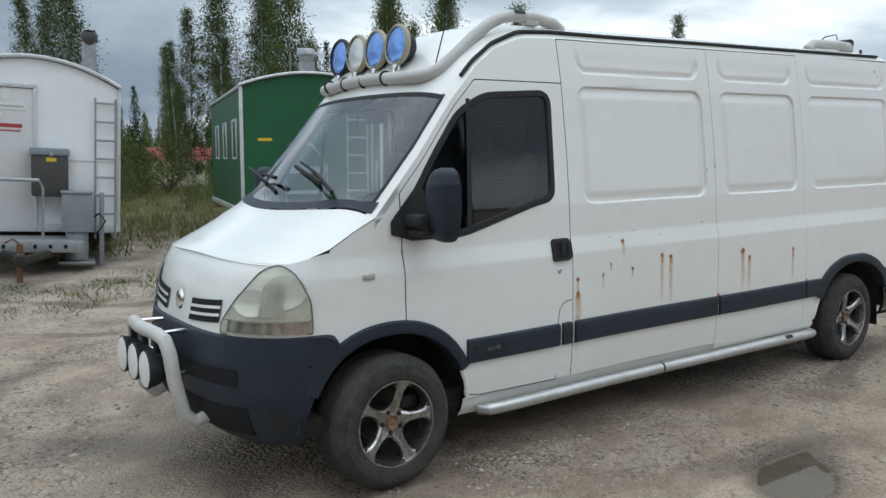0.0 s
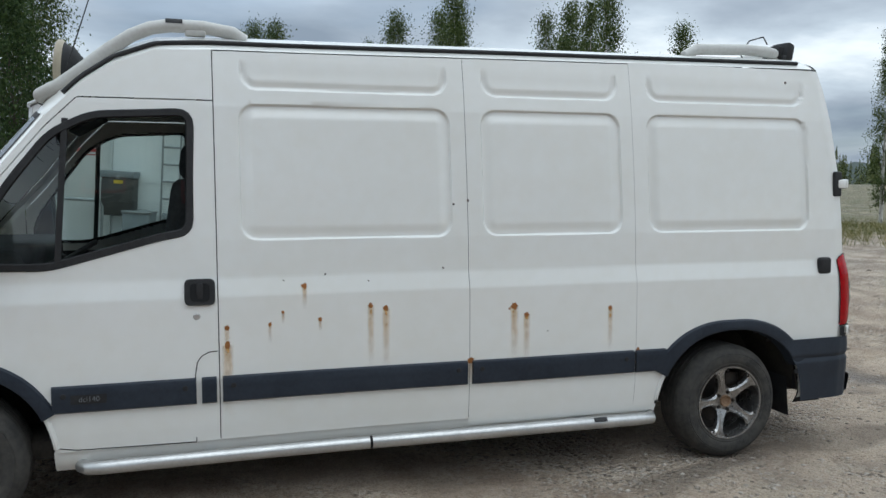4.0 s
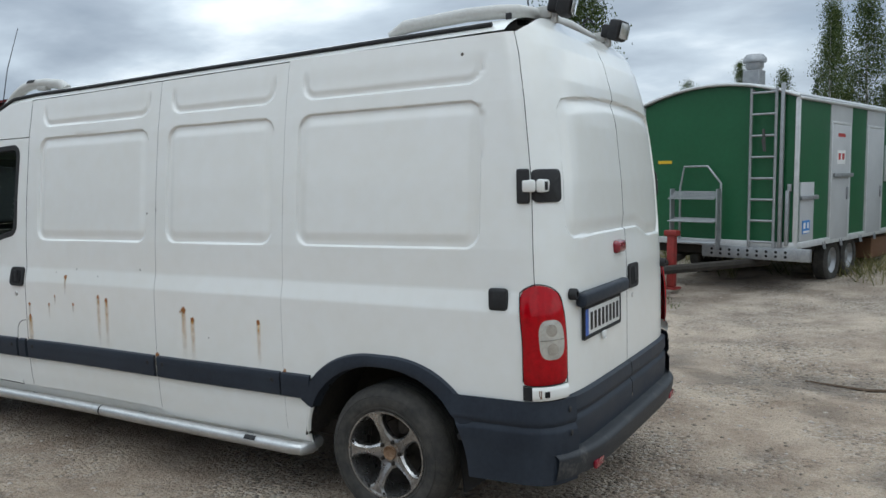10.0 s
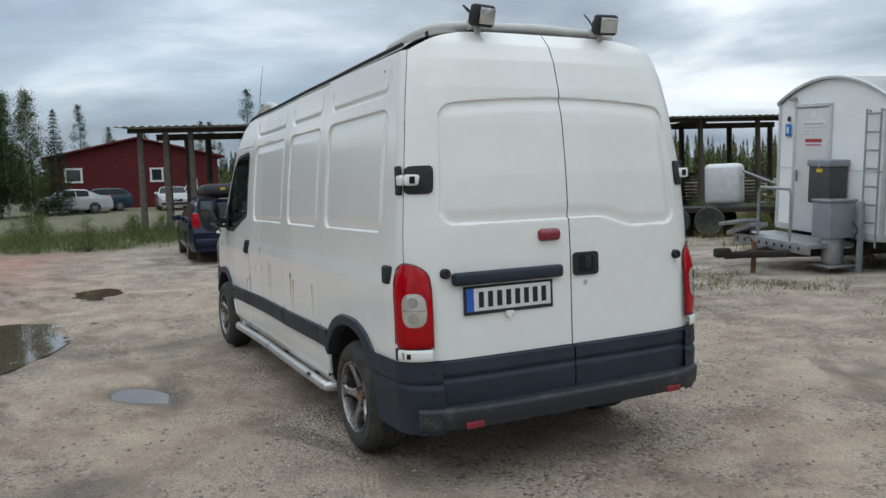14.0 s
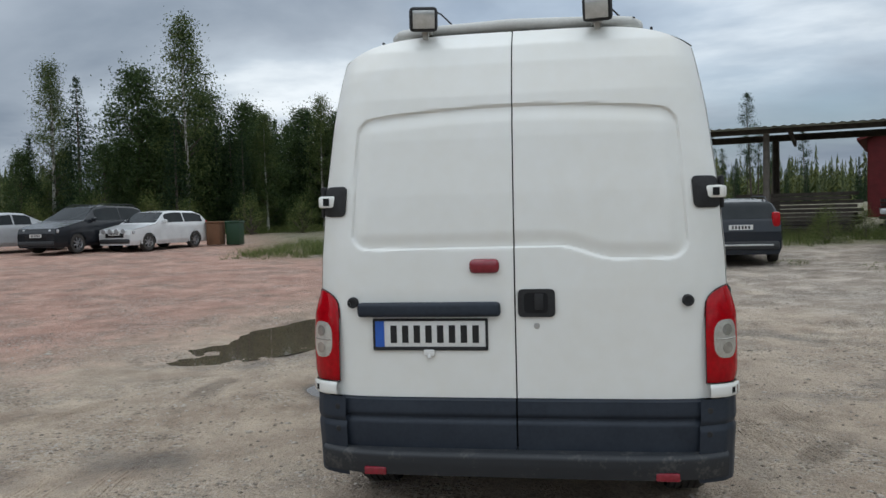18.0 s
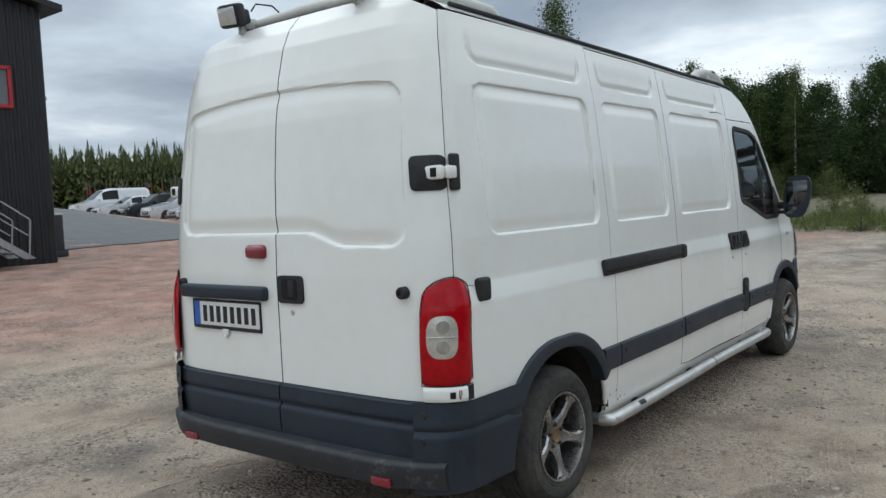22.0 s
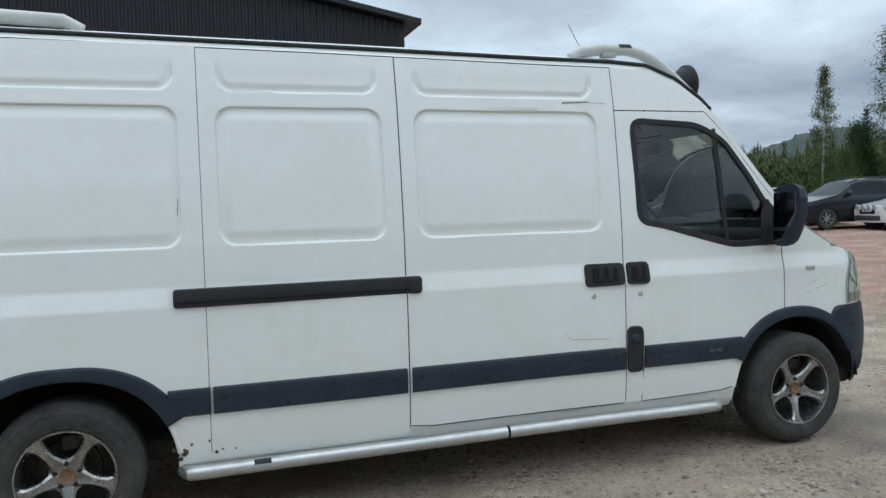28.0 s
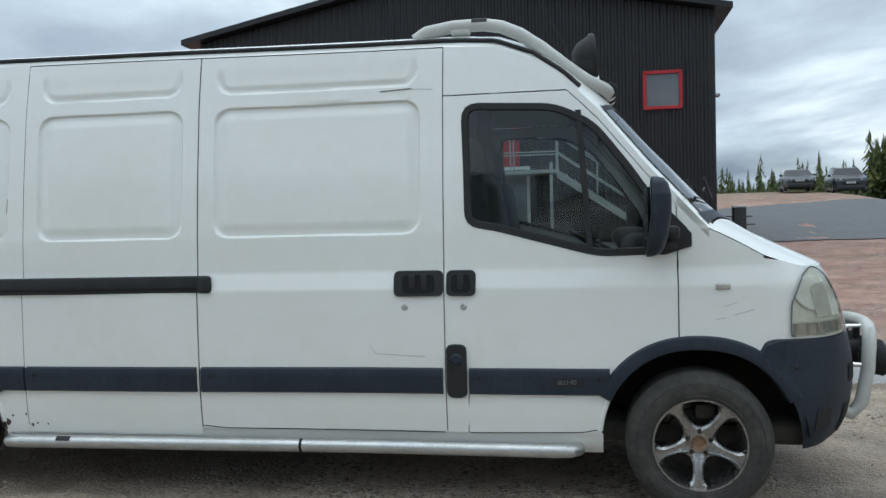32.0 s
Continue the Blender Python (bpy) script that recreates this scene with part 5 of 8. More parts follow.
def ground_h(x, y):
    h = ground_z(x, y)
    r = math.hypot(x, y)
    if r < 60:
        f = 1 if r < 30 else (60 - r) / 30
        h += f * (0.030 * noise.noise((x * 0.55, y * 0.55, 0)) + 0.020 * noise.noise((x * 1.9, y * 1.9, 3)) + 0.011 * noise.noise((x * 4.3, y * 4.3, 7)))
        # flat where the van stands
        k = smooth01(3.4, 2.0, abs(x)) * smooth01(1.5, 0.9, abs(y))
        h = h * (1 - 0.6 * k) - 0.004 * k
    d = puddle_depth(x, y)
    return h * (1 - 0.6 * d) - 0.06 * d - 0.02 * d * noise.noise((x * 2.5, y * 2.5, 2))


def axis(lo, hi, a, b, step):
    near = lin(a, b, 1 + int((b - a) / step))
    out, d, p = [], step, b
    while p < hi:
        d *= 1.16
        p += d
        out.append(p)
    out2, d, p = [], step, a
    while p > lo:
        d *= 1.16
        p -= d
        out2.append(p)
    return out2[::-1] + near + out


def ground_material():
    m = mat("gravel_yard", (0.1, 0.1, 0.1), rough=0.95)
    nt = m.node_tree
    n, l = nt.nodes, nt.links
    b = n["Principled BSDF"]
    tc = n.new("ShaderNodeTexCoord")

    def tex(scale, detail=6.0, rough=0.6):
        t = n.new("ShaderNodeTexNoise")
        t.inputs["Scale"].default_value, t.inputs["Detail"].default_value, t.inputs["Roughness"].default_value = scale, detail, rough
        l.new(tc.outputs["Object"], t.inputs["Vector"])
        return t.outputs[0]

    def rng(src, a, c, lo=0.0, hi=1.0):
        r = n.new("ShaderNodeMapRange")
        for k, v in zip((1, 2, 3, 4), (a, c, lo, hi)):
            r.inputs[k].default_value = v
        l.new(src, r.inputs[0])
        return r.outputs[0]

    def mix(f, a, c):
        x = n.new("ShaderNodeMix"); x.data_type = "RGBA"
        for sock, v in ((x.inputs[0], f), (x.inputs[6], a), (x.inputs[7], c)):
            if isinstance(v, tuple):
                sock.default_value = (*v, 1)
            elif isinstance(v, float):
                sock.default_value = v
            else:
                l.new(v, sock)
        return x.outputs[2]

    def math2(op, a, c):
        x = n.new("ShaderNodeMath"); x.operation = op
        for sock, v in zip(x.inputs, (a, c)):
            if isinstance(v, (int, float)):
                sock.default_value = v
            else:
                l.new(v, sock)
        return x.outputs[0]

    sep = n.new("ShaderNodeSeparateXYZ"); l.new(tc.outputs["Object"], sep.inputs[0])
    X, Y, Z = sep.outputs
    big, mid, fine, grit = tex(0.25), tex(1.7, 8), tex(28, 4), tex(95, 3)
    vor = n.new("ShaderNodeTexVoronoi"); vor.inputs["Scale"].default_value = 42
    l.new(tc.outputs["Object"], vor.inputs["Vector"])
    vor2 = n.new("ShaderNodeTexVoronoi"); vor2.inputs["Scale"].default_value = 120
    l.new(tc.outputs["Object"], vor2.inputs["Vector"])
    # sandy brown gravel, paler where dry
    sand = mix(rng(mid, 0.36, 0.66), (0.30, 0.215, 0.150), (0.62, 0.50, 0.375))
    sand = mix(rng(big, 0.42, 0.60, 0.0, 0.55), sand, (0.54, 0.44, 0.34))
    grey = mix(rng(mid, 0.38, 0.62), (0.28, 0.225, 0.178), (0.58, 0.495, 0.41))
    red = mix(rng(mid, 0.36, 0.64), (0.34, 0.165, 0.12), (0.57, 0.335, 0.255))
    # the red crushed stone lies to the north east
    line = math2("ADD", math2("ADD", Y, math2("MULTIPLY", X, 0.33)), math2("MULTIPLY", math2("SUBTRACT", mid, 0.5), 5.0))
    far_red = rng(line, 4.6, 7.4)
    col = mix(far_red, sand, red)
    east = math2("ADD", math2("SUBTRACT", X, math2("MULTIPLY", Y, 0.9)), math2("MULTIPLY", math2("SUBTRACT", mid, 0.5), 6.0))
    col = mix(math2("MULTIPLY", rng(east, 7.0, 10.0), math2("SUBTRACT", 1.0, far_red)), col, grey)
    south = math2("SUBTRACT", math2("MULTIPLY", Y, -1.0), math2("MULTIPLY", math2("SUBTRACT", mid, 0.5), 4.0))
    col = mix(rng(south, 3.0, 6.0, 0.0, 0.6), col, grey)
    # grassy soil south of the yard, on the east verge and far out
    soil = mix(rng(mid, 0.36, 0.64), (0.07, 0.085, 0.028), (0.19, 0.17, 0.085))
    col = mix(rng(south, 10.0, 13.0), col, soil)
    verge = math2("ADD", X, math2("ADD", math2("MULTIPLY", Y, 0.1), math2("MULTIPLY", math2("SUBTRACT", mid, 0.5), 4.0)))
    col = mix(math2("MULTIPLY", rng(verge, 15.6, 17.4), rng(math2("SUBTRACT", Y, math2("MULTIPLY", X, 0.5)), 2.0, -2.0)), col, soil)
    wide = math2("SQRT", math2("ADD", math2("MULTIPLY", X, X), math2("MULTIPLY", Y, Y)), 0)
    col = mix(rng(wide, 40.0, 62.0), col, soil)
    # bare sandy places and places strewn with coarse stones
    coarse = rng(tex(0.8, 5, 0.65), 0.46, 0.58, 0.15, 1.0)
    dust = rng(tex(1.15, 4, 0.7), 0.56, 0.68, 0.0, 0.6)
    col = mix(math2("MULTIPLY", dust, math2("SUBTRACT", 1.0, far_red)), col, (0.64, 0.53, 0.40))
    dirt = rng(tex(1.1, 8, 0.75), 0.47, 0.35, 0.0, 0.55)
    col = mix(dirt, col, (0.13, 0.088, 0.058))
    # single stones: each cell its own tone
    bw = n.new("ShaderNodeRGBToBW"); l.new(vor.outputs["Color"], bw.inputs[0])
    col = mix(math2("MULTIPLY", rng(bw.outputs[0], 0.58, 0.85, 0.0, 0.75), coarse), col, (0.60, 0.54, 0.47))
    col = mix(math2("MULTIPLY", rng(bw.outputs[0], 0.36, 0.12, 0.0, 0.85), coarse), col, (0.085, 0.066, 0.052))
    bw2 = n.new("ShaderNodeRGBToBW"); l.new(vor2.outputs["Color"], bw2.inputs[0])
    col = mix(rng(bw2.outputs[0], 0.2, 0.8, 0.0, 0.4), col, mix(0.5, col, (0.62, 0.54, 0.46)))
    col = mix(rng(grit, 0.52, 0.30, 0.0, 0.6), col, (0.095, 0.07, 0.05))
    # tyre tracks along the yard: darker, pressed bands with a tread
    wob = tex(0.35, 2)
    tracks = None
    for ca, sa, off in ((0.985, 0.17, 1.55), (0.985, 0.17, 2.9), (0.86, -0.5, -2.2), (0.86, -0.5, -3.8), (0.2, 0.98, 5.4), (0.2, 0.98, 7.0)):
        q = math2("ADD", math2("ADD", math2("MULTIPLY", X, -sa), math2("MULTIPLY", Y, ca)), math2("MULTIPLY", wob, 1.6))
        q = math2("ABSOLUTE", math2("SUBTRACT", q, off + 0.8), 0)
        band = rng(q, 0.14, 0.08)
        tracks = band if tracks is None else math2("MAXIMUM", tracks, band)
    patch = rng(tex(0.5, 3), 0.46, 0.56)
    tracks = math2("MULTIPLY", tracks, patch)
    wv = n.new("ShaderNodeTexWave"); wv.inputs["Scale"].default_value, wv.inputs["Distortion"].default_value = 9.0, 1.5
    l.new(tc.outputs["Object"], wv.inputs["Vector"])
    tread = math2("MULTIPLY", tracks, wv.outputs["Fac"])
    col = mix(math2("MULTIPLY", tracks, 0.5), col, (0.085, 0.066, 0.05))
    # damp rim round the water
    wet = rng(Z, -0.004, -0.022)
    damp = math2("MULTIPLY", wet, rng(math2("ADD", math2("MULTIPLY", X, X), math2("MULTIPLY", Y, Y)), 90.0, 60.0))
    col = mix(math2("MULTIPLY", damp, 0.6), col, (0.05, 0.038, 0.028))
    l.new(col, b.inputs["Base Color"])
    l.new(rng(damp, 0.0, 1.0, 0.92, 0.45), b.inputs["Roughness"])
    hgt = math2("ADD", math2("MULTIPLY", math2("MULTIPLY", vor.outputs["Distance"], -1.1), coarse), math2("ADD", math2("MULTIPLY", fine, 1.2), math2("MULTIPLY", grit, 0.5)))
    bp = n.new("ShaderNodeBump"); bp.inputs["Strength"].default_value, bp.inputs["Distance"].default_value = 1.0, 0.034
    l.new(hgt, bp.inputs["Height"]); l.new(bp.outputs[0], b.inputs["Normal"])
    return m


gx, gy = axis(-2200, 2200, -9, 10, 0.085), axis(-2200, 2200, -8, 8, 0.085)
GRAVEL = ground_material()
gg = Geo().grid(lambda x, y: (x, y, ground_h(x, y)), gx, gy)
ground = tagged(part("ground", gg, GRAVEL), "brown and reddish gravel yard with tyre tracks", "ground", kind="structure")
WATER = mat("puddle_water", (0.12, 0.095, 0.066), (0.09, 0.07, 0.05), rough=0.012, scale=3, spec=1.0)
for k, (px, py, a, b_, turn, size) in enumerate(PUDDLES):
    m = pose(px, py, 0, 0, 0, turn)
    pts = [m @ Vector((1.45 * a * math.cos(t), 1.45 * b_ * math.sin(t), 0)) for t in lin(0, 2 * math.pi, 41)[:-1]]
    z = ground_z(px, py) - 0.020 - 0.004 * k
    g = Geo().add([(p.x, p.y, z) for p in pts], [tuple(range(40))])
    tagged(part("puddle", g, WATER), "shallow muddy rain puddle on the gravel", "puddle", "puddles on the yard")

rng_ = random.Random(5)
STONE = mat("gravel_stones", (0.50, 0.44, 0.38), (0.20, 0.165, 0.13), rough=0.9, scale=30, rand=0.6, island=True)
ico = np.array([(0, 0, 0.8), (1, 0, 0.1), (0.3, 0.9, 0), (-0.8, 0.55, 0.1), (-0.8, -0.6, 0), (0.3, -0.95, 0.1), (0, 0, -0.5)])
icf = np.array([(0, 1, 2), (0, 2, 3), (0, 3, 4), (0, 4, 5), (0, 5, 1), (6, 2, 1), (6, 3, 2), (6, 4, 3), (6, 5, 4), (6, 1, 5)])
rows_ = []
while len(rows_) < 42000:
    a, r = rng_.uniform(0, 2 * math.pi), 1.2 + 11.5 * rng_.random() ** 0.85
    x, y = r * math.cos(a) * 1.15 - 0.5, r * math.sin(a)
    if abs(x) < 3 and abs(y) < 0.7 or puddle_depth(x, y) > 0.2:
        continue
    if noise.noise((x * 0.8, y * 0.8, 11)) < rng_.uniform(-0.55, 0.25):
        continue
    s_ = 0.0045 + 0.015 * rng_.random() ** 4 + (0.02 if rng_.random() < 0.006 else 0)
    rows_.append((x, y, ground_h(x, y), rng_.uniform(0, 6.3), s_ * rng_.uniform(0.8, 1.5), s_ * rng_.uniform(0.7, 1.2), s_ * rng_.uniform(0.5, 0.9)))
R_ = np.array(rows_)
cs_, sn_ = np.cos(R_[:, 3])[:, None], np.sin(R_[:, 3])[:, None]
px_, py_ = R_[:, 4:5] * ico[None, :, 0], R_[:, 5:6] * ico[None, :, 1]
SV = np.stack([R_[:, 0:1] + px_ * cs_ - py_ * sn_, R_[:, 1:2] + px_ * sn_ + py_ * cs_, R_[:, 2:3] + R_[:, 6:7] * ico[None, :, 2]], 2).reshape(-1, 3)
SF = (np.arange(len(R_))[:, None, None] * 7 + icf[None]).reshape(-1, 3)
tagged(quick_mesh("loose_stones", SV, SF, STONE, None), "small loose stones scattered on the gravel", "stones", kind="stuff")
STICK = mat("dry_stick", (0.09, 0.06, 0.04), (0.14, 0.10, 0.07), rough=0.9, scale=20)
tagged(part("stick", Geo().tube([(-3.55, -2.9, ground_h(-3.55, -2.9) + 0.01), (-4.0, -2.72, ground_h(-4.0, -2.72) + 0.012), (-4.35, -2.75, ground_h(-4.35, -2.75) + 0.012), (-5.0, -2.9, ground_h(-5.0, -2.9) + 0.01)], [0.006, 0.012, 0.011, 0.005], 6), STICK), "dry dark stick lying on the gravel", "stick")

# tyre marks pressed into the damp sand: low ridges between the grooves of a tread
rk = random.Random(31)
marks = Geo()
RUNS = [((0.01, -1.3), (-1.2, -1.75)), ((-0.7, -1.0), (-1.9, -1.25)), ((0.3, -1.75), (-1.3, -2.1)), ((-0.78, -1.42), (-1.6, -1.6)), ((-3.3, 1.1), (-2.3, 0.95)), ((-3.2, -1.5), (-3.9, -2.5)), ((-3.6, -2.45), (-4.4, -2.8)), ((-3.1, -2.85), (-3.7, -3.5)), ((0.3, -1.35), (-1.7, -1.5)), ((-0.8, -1.75), (-1.8, -1.95)), ((-3.2, 2.7), (-1.9, 2.9)), ((-1.5, 4.2), (0.2, 3.6)), ((-1.2, 2.2), (0.6, 2.5)), ((1.2, 1.7), (-0.6, 1.5)), ((-1.6, 2.6), (-3.4, 2.2)), ((2.8, 2.1), (4.6, 2.3)), ((-4.2, -0.8), (-6.4, -1.6)), ((-4.0, 0.3), (-6.6, 0.5))]
for (xa, ya), (xb, yb) in RUNS:
    a, b = Vector((xa, ya)), Vector((xb, yb))
    d = (b - a).normalized()
    side = Vector((-d.y, d.x))
    bend = rk.uniform(-0.12, 0.12)
    for k in range(-3, 4):
        if rk.random() < 0.15:
            continue
        n0, n1 = rk.uniform(0, 0.2), rk.uniform(0.75, 1.0)
        steps_ = 14 + int((b - a).length * 9)
        rows = []
        for i in range(steps_):
            t = n0 + (n1 - n0) * i / (steps_ - 1)
            c = a.lerp(b, t) + side * (0.034 * k + bend * math.sin(math.pi * t))
            hgt = 0.007 * math.sin(math.pi * i / (steps_ - 1)) * rk.uniform(0.5, 1.0)
            for o, up in ((-0.013, -0.004), (-0.006, hgt), (0.006, hgt), (0.013, -0.004)):
                p = c + side * o
                rows.append((p.x, p.y, ground_h(p.x, p.y) + up))
        marks.add(rows, [(i * 4 + j, (i + 1) * 4 + j, (i + 1) * 4 + j + 1, i * 4 + j + 1) for i in range(steps_ - 1) for j in range(3)])
tagged(part("tyre_marks", marks, GRAVEL, angle=25), "tyre tread marks pressed into damp sand", "tyre marks", kind="stuff")

# ---- site huts on wheels ----
HUTWHITE = mat("white_hut_sheet", (0.86, 0.87, 0.87), (0.80, 0.81, 0.81), rough=0.45, scale=1.6, fine=14)
HUTGREEN = mat("green_hut_sheet", (0.012, 0.085, 0.032), (0.016, 0.105, 0.042), rough=0.42, scale=1.4, fine=20)
HUTGREY = mat("grey_hut_door", (0.46, 0.47, 0.475), (0.40, 0.41, 0.415), rough=0.5, scale=3)
HUTPALE = mat("pale_hut_door", (0.66, 0.65, 0.64), (0.58, 0.57, 0.565), rough=0.5, scale=3)
HUTTRIM = mat("white_aluminium_trim", (0.66, 0.67, 0.67), (0.52, 0.53, 0.53), rough=0.4, metal=0.3, scale=8)
GALV = mat("galvanised_steel", (0.40, 0.41, 0.42), (0.30, 0.31, 0.32), rough=0.42, metal=0.7, scale=12, fine=60, rough2=0.6)
DARKBOX = mat("dark_grey_box", (0.05, 0.048, 0.046), (0.07, 0.066, 0.062), rough=0.5, scale=8)
MIDBOX = mat("grey_steel_box", (0.20, 0.22, 0.24), (0.26, 0.28, 0.30), rough=0.45, scale=8)
REDIRON = mat("red_painted_iron", (0.30, 0.03, 0.025), (0.20, 0.03, 0.025), rough=0.6, scale=12)
YELLOW = mat("yellow_sign", (0.70, 0.48, 0.03), (0.60, 0.42, 0.03), rough=0.5, scale=12)
SIGNBLUE = mat("blue_sign", (0.02, 0.20, 0.55), (0.02, 0.17, 0.48), rough=0.4, scale=12)
REDPRINT = mat("red_print", (0.40, 0.05, 0.05), rough=0.5)
ROOFGREY = mat("hut_roof", (0.45, 0.46, 0.46), (0.36, 0.37, 0.37), rough=0.5, scale=4)
WINDARK = mat("dark_window_pane", (0.02, 0.025, 0.028), (0.03, 0.035, 0.04), rough=0.06, scale=5, spec=0.7)
AMBER = mat("amber_lens", (0.5, 0.16, 0.02), rough=0.2)


def frame_at(origin, ux):
    """Local frame: x along the front face, y into the hut, z up."""
    u = Vector((ux[0], ux[1], 0)).normalized()
    v = Vector((u.y, -u.x, 0))
    if v.y > 0:
        v = -v
    return Matrix(((u.x, v.x, 0, origin[0]), (u.y, v.y, 0, origin[1]), (0, 0, 1, 0), (0, 0, 0, 1)))


def hut_shell(hut, m, w, length, zb, ze, zc, skin, seams):
    """Four walls and a barrel roof; front face at y = 0."""
    arc = [(x, ze + (zc - ze) * (1 - (2 * x / w - 1) ** 2)) for x in lin(0, w, 17)]
    for y0, y1, nm in ((0, 0.05, "end_wall"), (length - 0.05, length, "end_wall")):
        pts = [(0, y0, zb), (w, y0, zb)] + [(x, y0, z) for x, z in arc[::-1]]
        part(nm, Geo().poly(pts, (0, 0.05, 0)).move(m), skin, hut, smooth=False)
    for x0 in (0.0, w - 0.05):
        part("side_wall", Geo().box((x0 + 0.025, length / 2, (zb + ze) / 2), (0.05, length - 0.102, ze - zb)).move(m), skin, hut, smooth=False)
    rf = Geo()
    rf.grid(lambda x, y: (x * (w + 0.06) / w - 0.03, y, ip(x, [a for a, _ in arc], [z for _, z in arc]) + 0.012), lin(0, w, 17), lin(-0.05, length + 0.05, 3))
    rf.grid(lambda x, y: (x * (w + 0.06) / w - 0.03, y, ip(x, [a for a, _ in arc], [z for _, z in arc]) + 0.042), lin(0, w, 17), lin(-0.05, length + 0.05, 3))
    part("roof", rf.move(m), ROOFGREY, hut)
    part("roof_edge", Geo().tube([(x * (w + 0.06) / w - 0.03, -0.045, z + 0.028) for x, z in arc], 0.024, 8).tube([(-0.02, -0.05, ze + 0.01), (-0.02, length, ze + 0.01)], 0.026, 8).tube([(w + 0.02, -0.05, ze + 0.01), (w + 0.02, length, ze + 0.01)], 0.026, 8).move(m), HUTTRIM, hut)
    tr = Geo()
    for x in (0.0, w):
        tr.rbox((x, 0.0, (zb + ze) / 2), (0.055, 0.055, ze - zb), 0.008)
    part("corner_trim", tr.move(m), HUTTRIM, hut)
    part("base_rail", Geo().rbox((w / 2, -0.004, zb + 0.02), (w, 0.05, 0.09), 0.008).rbox((-0.004, length / 2, zb + 0.02), (0.05, length, 0.09), 0.008).rbox((w + 0.004, length / 2, zb + 0.02), (0.05, length, 0.09), 0.008).move(m), HUTTRIM, hut)
    part("chassis", Geo().box((w / 2, length / 2, zb - 0.10), (w * 0.8, length * 0.96, 0.12)).box((w * 0.22, length / 2, zb - 0.18), (0.08, length, 0.12)).box((w * 0.78, length / 2, zb - 0.18), (0.08, length, 0.12)).move(m), UNDER, hut)


def hut_wheel(hut, m, x, y, r, out):
    base = m @ Vector((x, y, 0))
    c = m @ Matrix.Translation((x, y, ground_z(base.x, base.y) + r)) @ pose(0, 0, 0, 0, 90 * out, 0)
    wl = part("wheel", Geo().lathe([(r * 0.58, 0.085), (r * 0.7, 0.10), (r * 0.92, 0.095), (r, 0.07), (r, -0.07), (r * 0.92, -0.095), (r * 0.58, -0.085)], 36, c), TYRE, hut)
    part("rim", Geo().lathe([(0.0, 0.05), (r * 0.2, 0.052), (r * 0.25, 0.03), (r * 0.45, 0.025), (r * 0.52, 0.06), (r * 0.6, 0.08)], 28, c), GALV, wl)


def ladder(hut, m, x0, x1, z0, z1, n, y=-0.07, mt=None, r=0.016):
    ld = part("ladder", Geo().tube([(x0, 0.0, z1 - 0.03), (x0, y, z1), (x0, y, z0)], r, 8).tube([(x1, 0.0, z1 - 0.03), (x1, y, z1), (x1, y, z0)], r, 8).move(m), mt or GALV, hut, "metal roof ladder")
    for k in range(n):
        z = z0 + 0.08 + (z1 - z0 - 0.14) * k / (n - 1)
        part("rung", Geo().cyl((x0, y, z), (x1, y, z), r * 0.85, 8).move(m), mt or GALV, ld)


# white hut: front face looks at the yard
wh = tagged(new("site_hut"), "white wheeled site hut with a barrel roof and a front door", "site hut")
m0 = frame_at((1.05, -8.45), (0.981, -0.195))
# the hut leans a little on its uneven stand
m = m0 @ Matrix.Translation((0, 0, 0.60)) @ pose(0, 0, 0, 0, -3.6, 0) @ Matrix.Diagonal((0.935, 1, 1.17, 1)) @ Matrix.Translation((0, 0, -0.80))
WL, WW = 6.6, 2.46
hut_shell(wh, m, WW, WL, 0.80, 2.56, 2.86, HUTWHITE, 3)
# door on the front, reached from the drawbar platform
dr = part("hut_door", Geo().rbox((1.60, -0.018, 1.655), (0.80, 0.03, 1.68), 0.006).move(m), HUTPALE, wh, "pale grey hut door with faded notices")
part("door_frame", Geo().rbox((1.175, -0.024, 1.66), (0.05, 0.05, 1.76), 0.006).rbox((2.025, -0.024, 1.66), (0.05, 0.05, 1.76), 0.006).rbox((1.60, -0.024, 2.53), (0.90, 0.05, 0.05), 0.006).move(m), HUTTRIM, dr)
part("door_handle", Geo().rbox((1.93, -0.05, 1.56), (0.03, 0.03, 0.16), 0.008).cyl((1.93, -0.04, 1.60), (1.86, -0.08, 1.60), 0.01, 8).move(m), GALV, dr)
sg = part("door_notice", Geo().box((1.56, -0.037, 2.28), (0.56, 0.006, 0.085)).box((1.72, -0.037, 2.17), (0.22, 0.006, 0.06)).lathe([(0.0, 0.0), (0.07, 0.0)], 20, pose(1.56, -0.037, 2.41, 90, 0, 0)).move(m), WHITE, dr)
part("notice_line", Geo().box((1.56, -0.042, 2.28), (0.46, 0.003, 0.022)).box((1.72, -0.042, 2.175), (0.15, 0.003, 0.015)).move(m), HUTGREY, dr)
part("printed_line", Geo().box((1.55, -0.036, 2.05), (0.40, 0.004, 0.045)).box((1.55, -0.036, 1.99), (0.36, 0.004, 0.014)).move(m), REDPRINT, dr)
part("number_sign", Geo().rbox((2.20, -0.035, 2.20), (0.13, 0.02, 0.17), 0.004).move(m), SIGNBLUE, wh, "small blue sign")
part("sign_mark", Geo().box((2.20, -0.047, 2.20), (0.05, 0.003, 0.09)).move(m), WHITE, wh)
part("outside_lamp", Geo().rbox((2.07, -0.06, 2.63), (0.12, 0.09, 0.05), 0.012).move(m), GALV, wh)
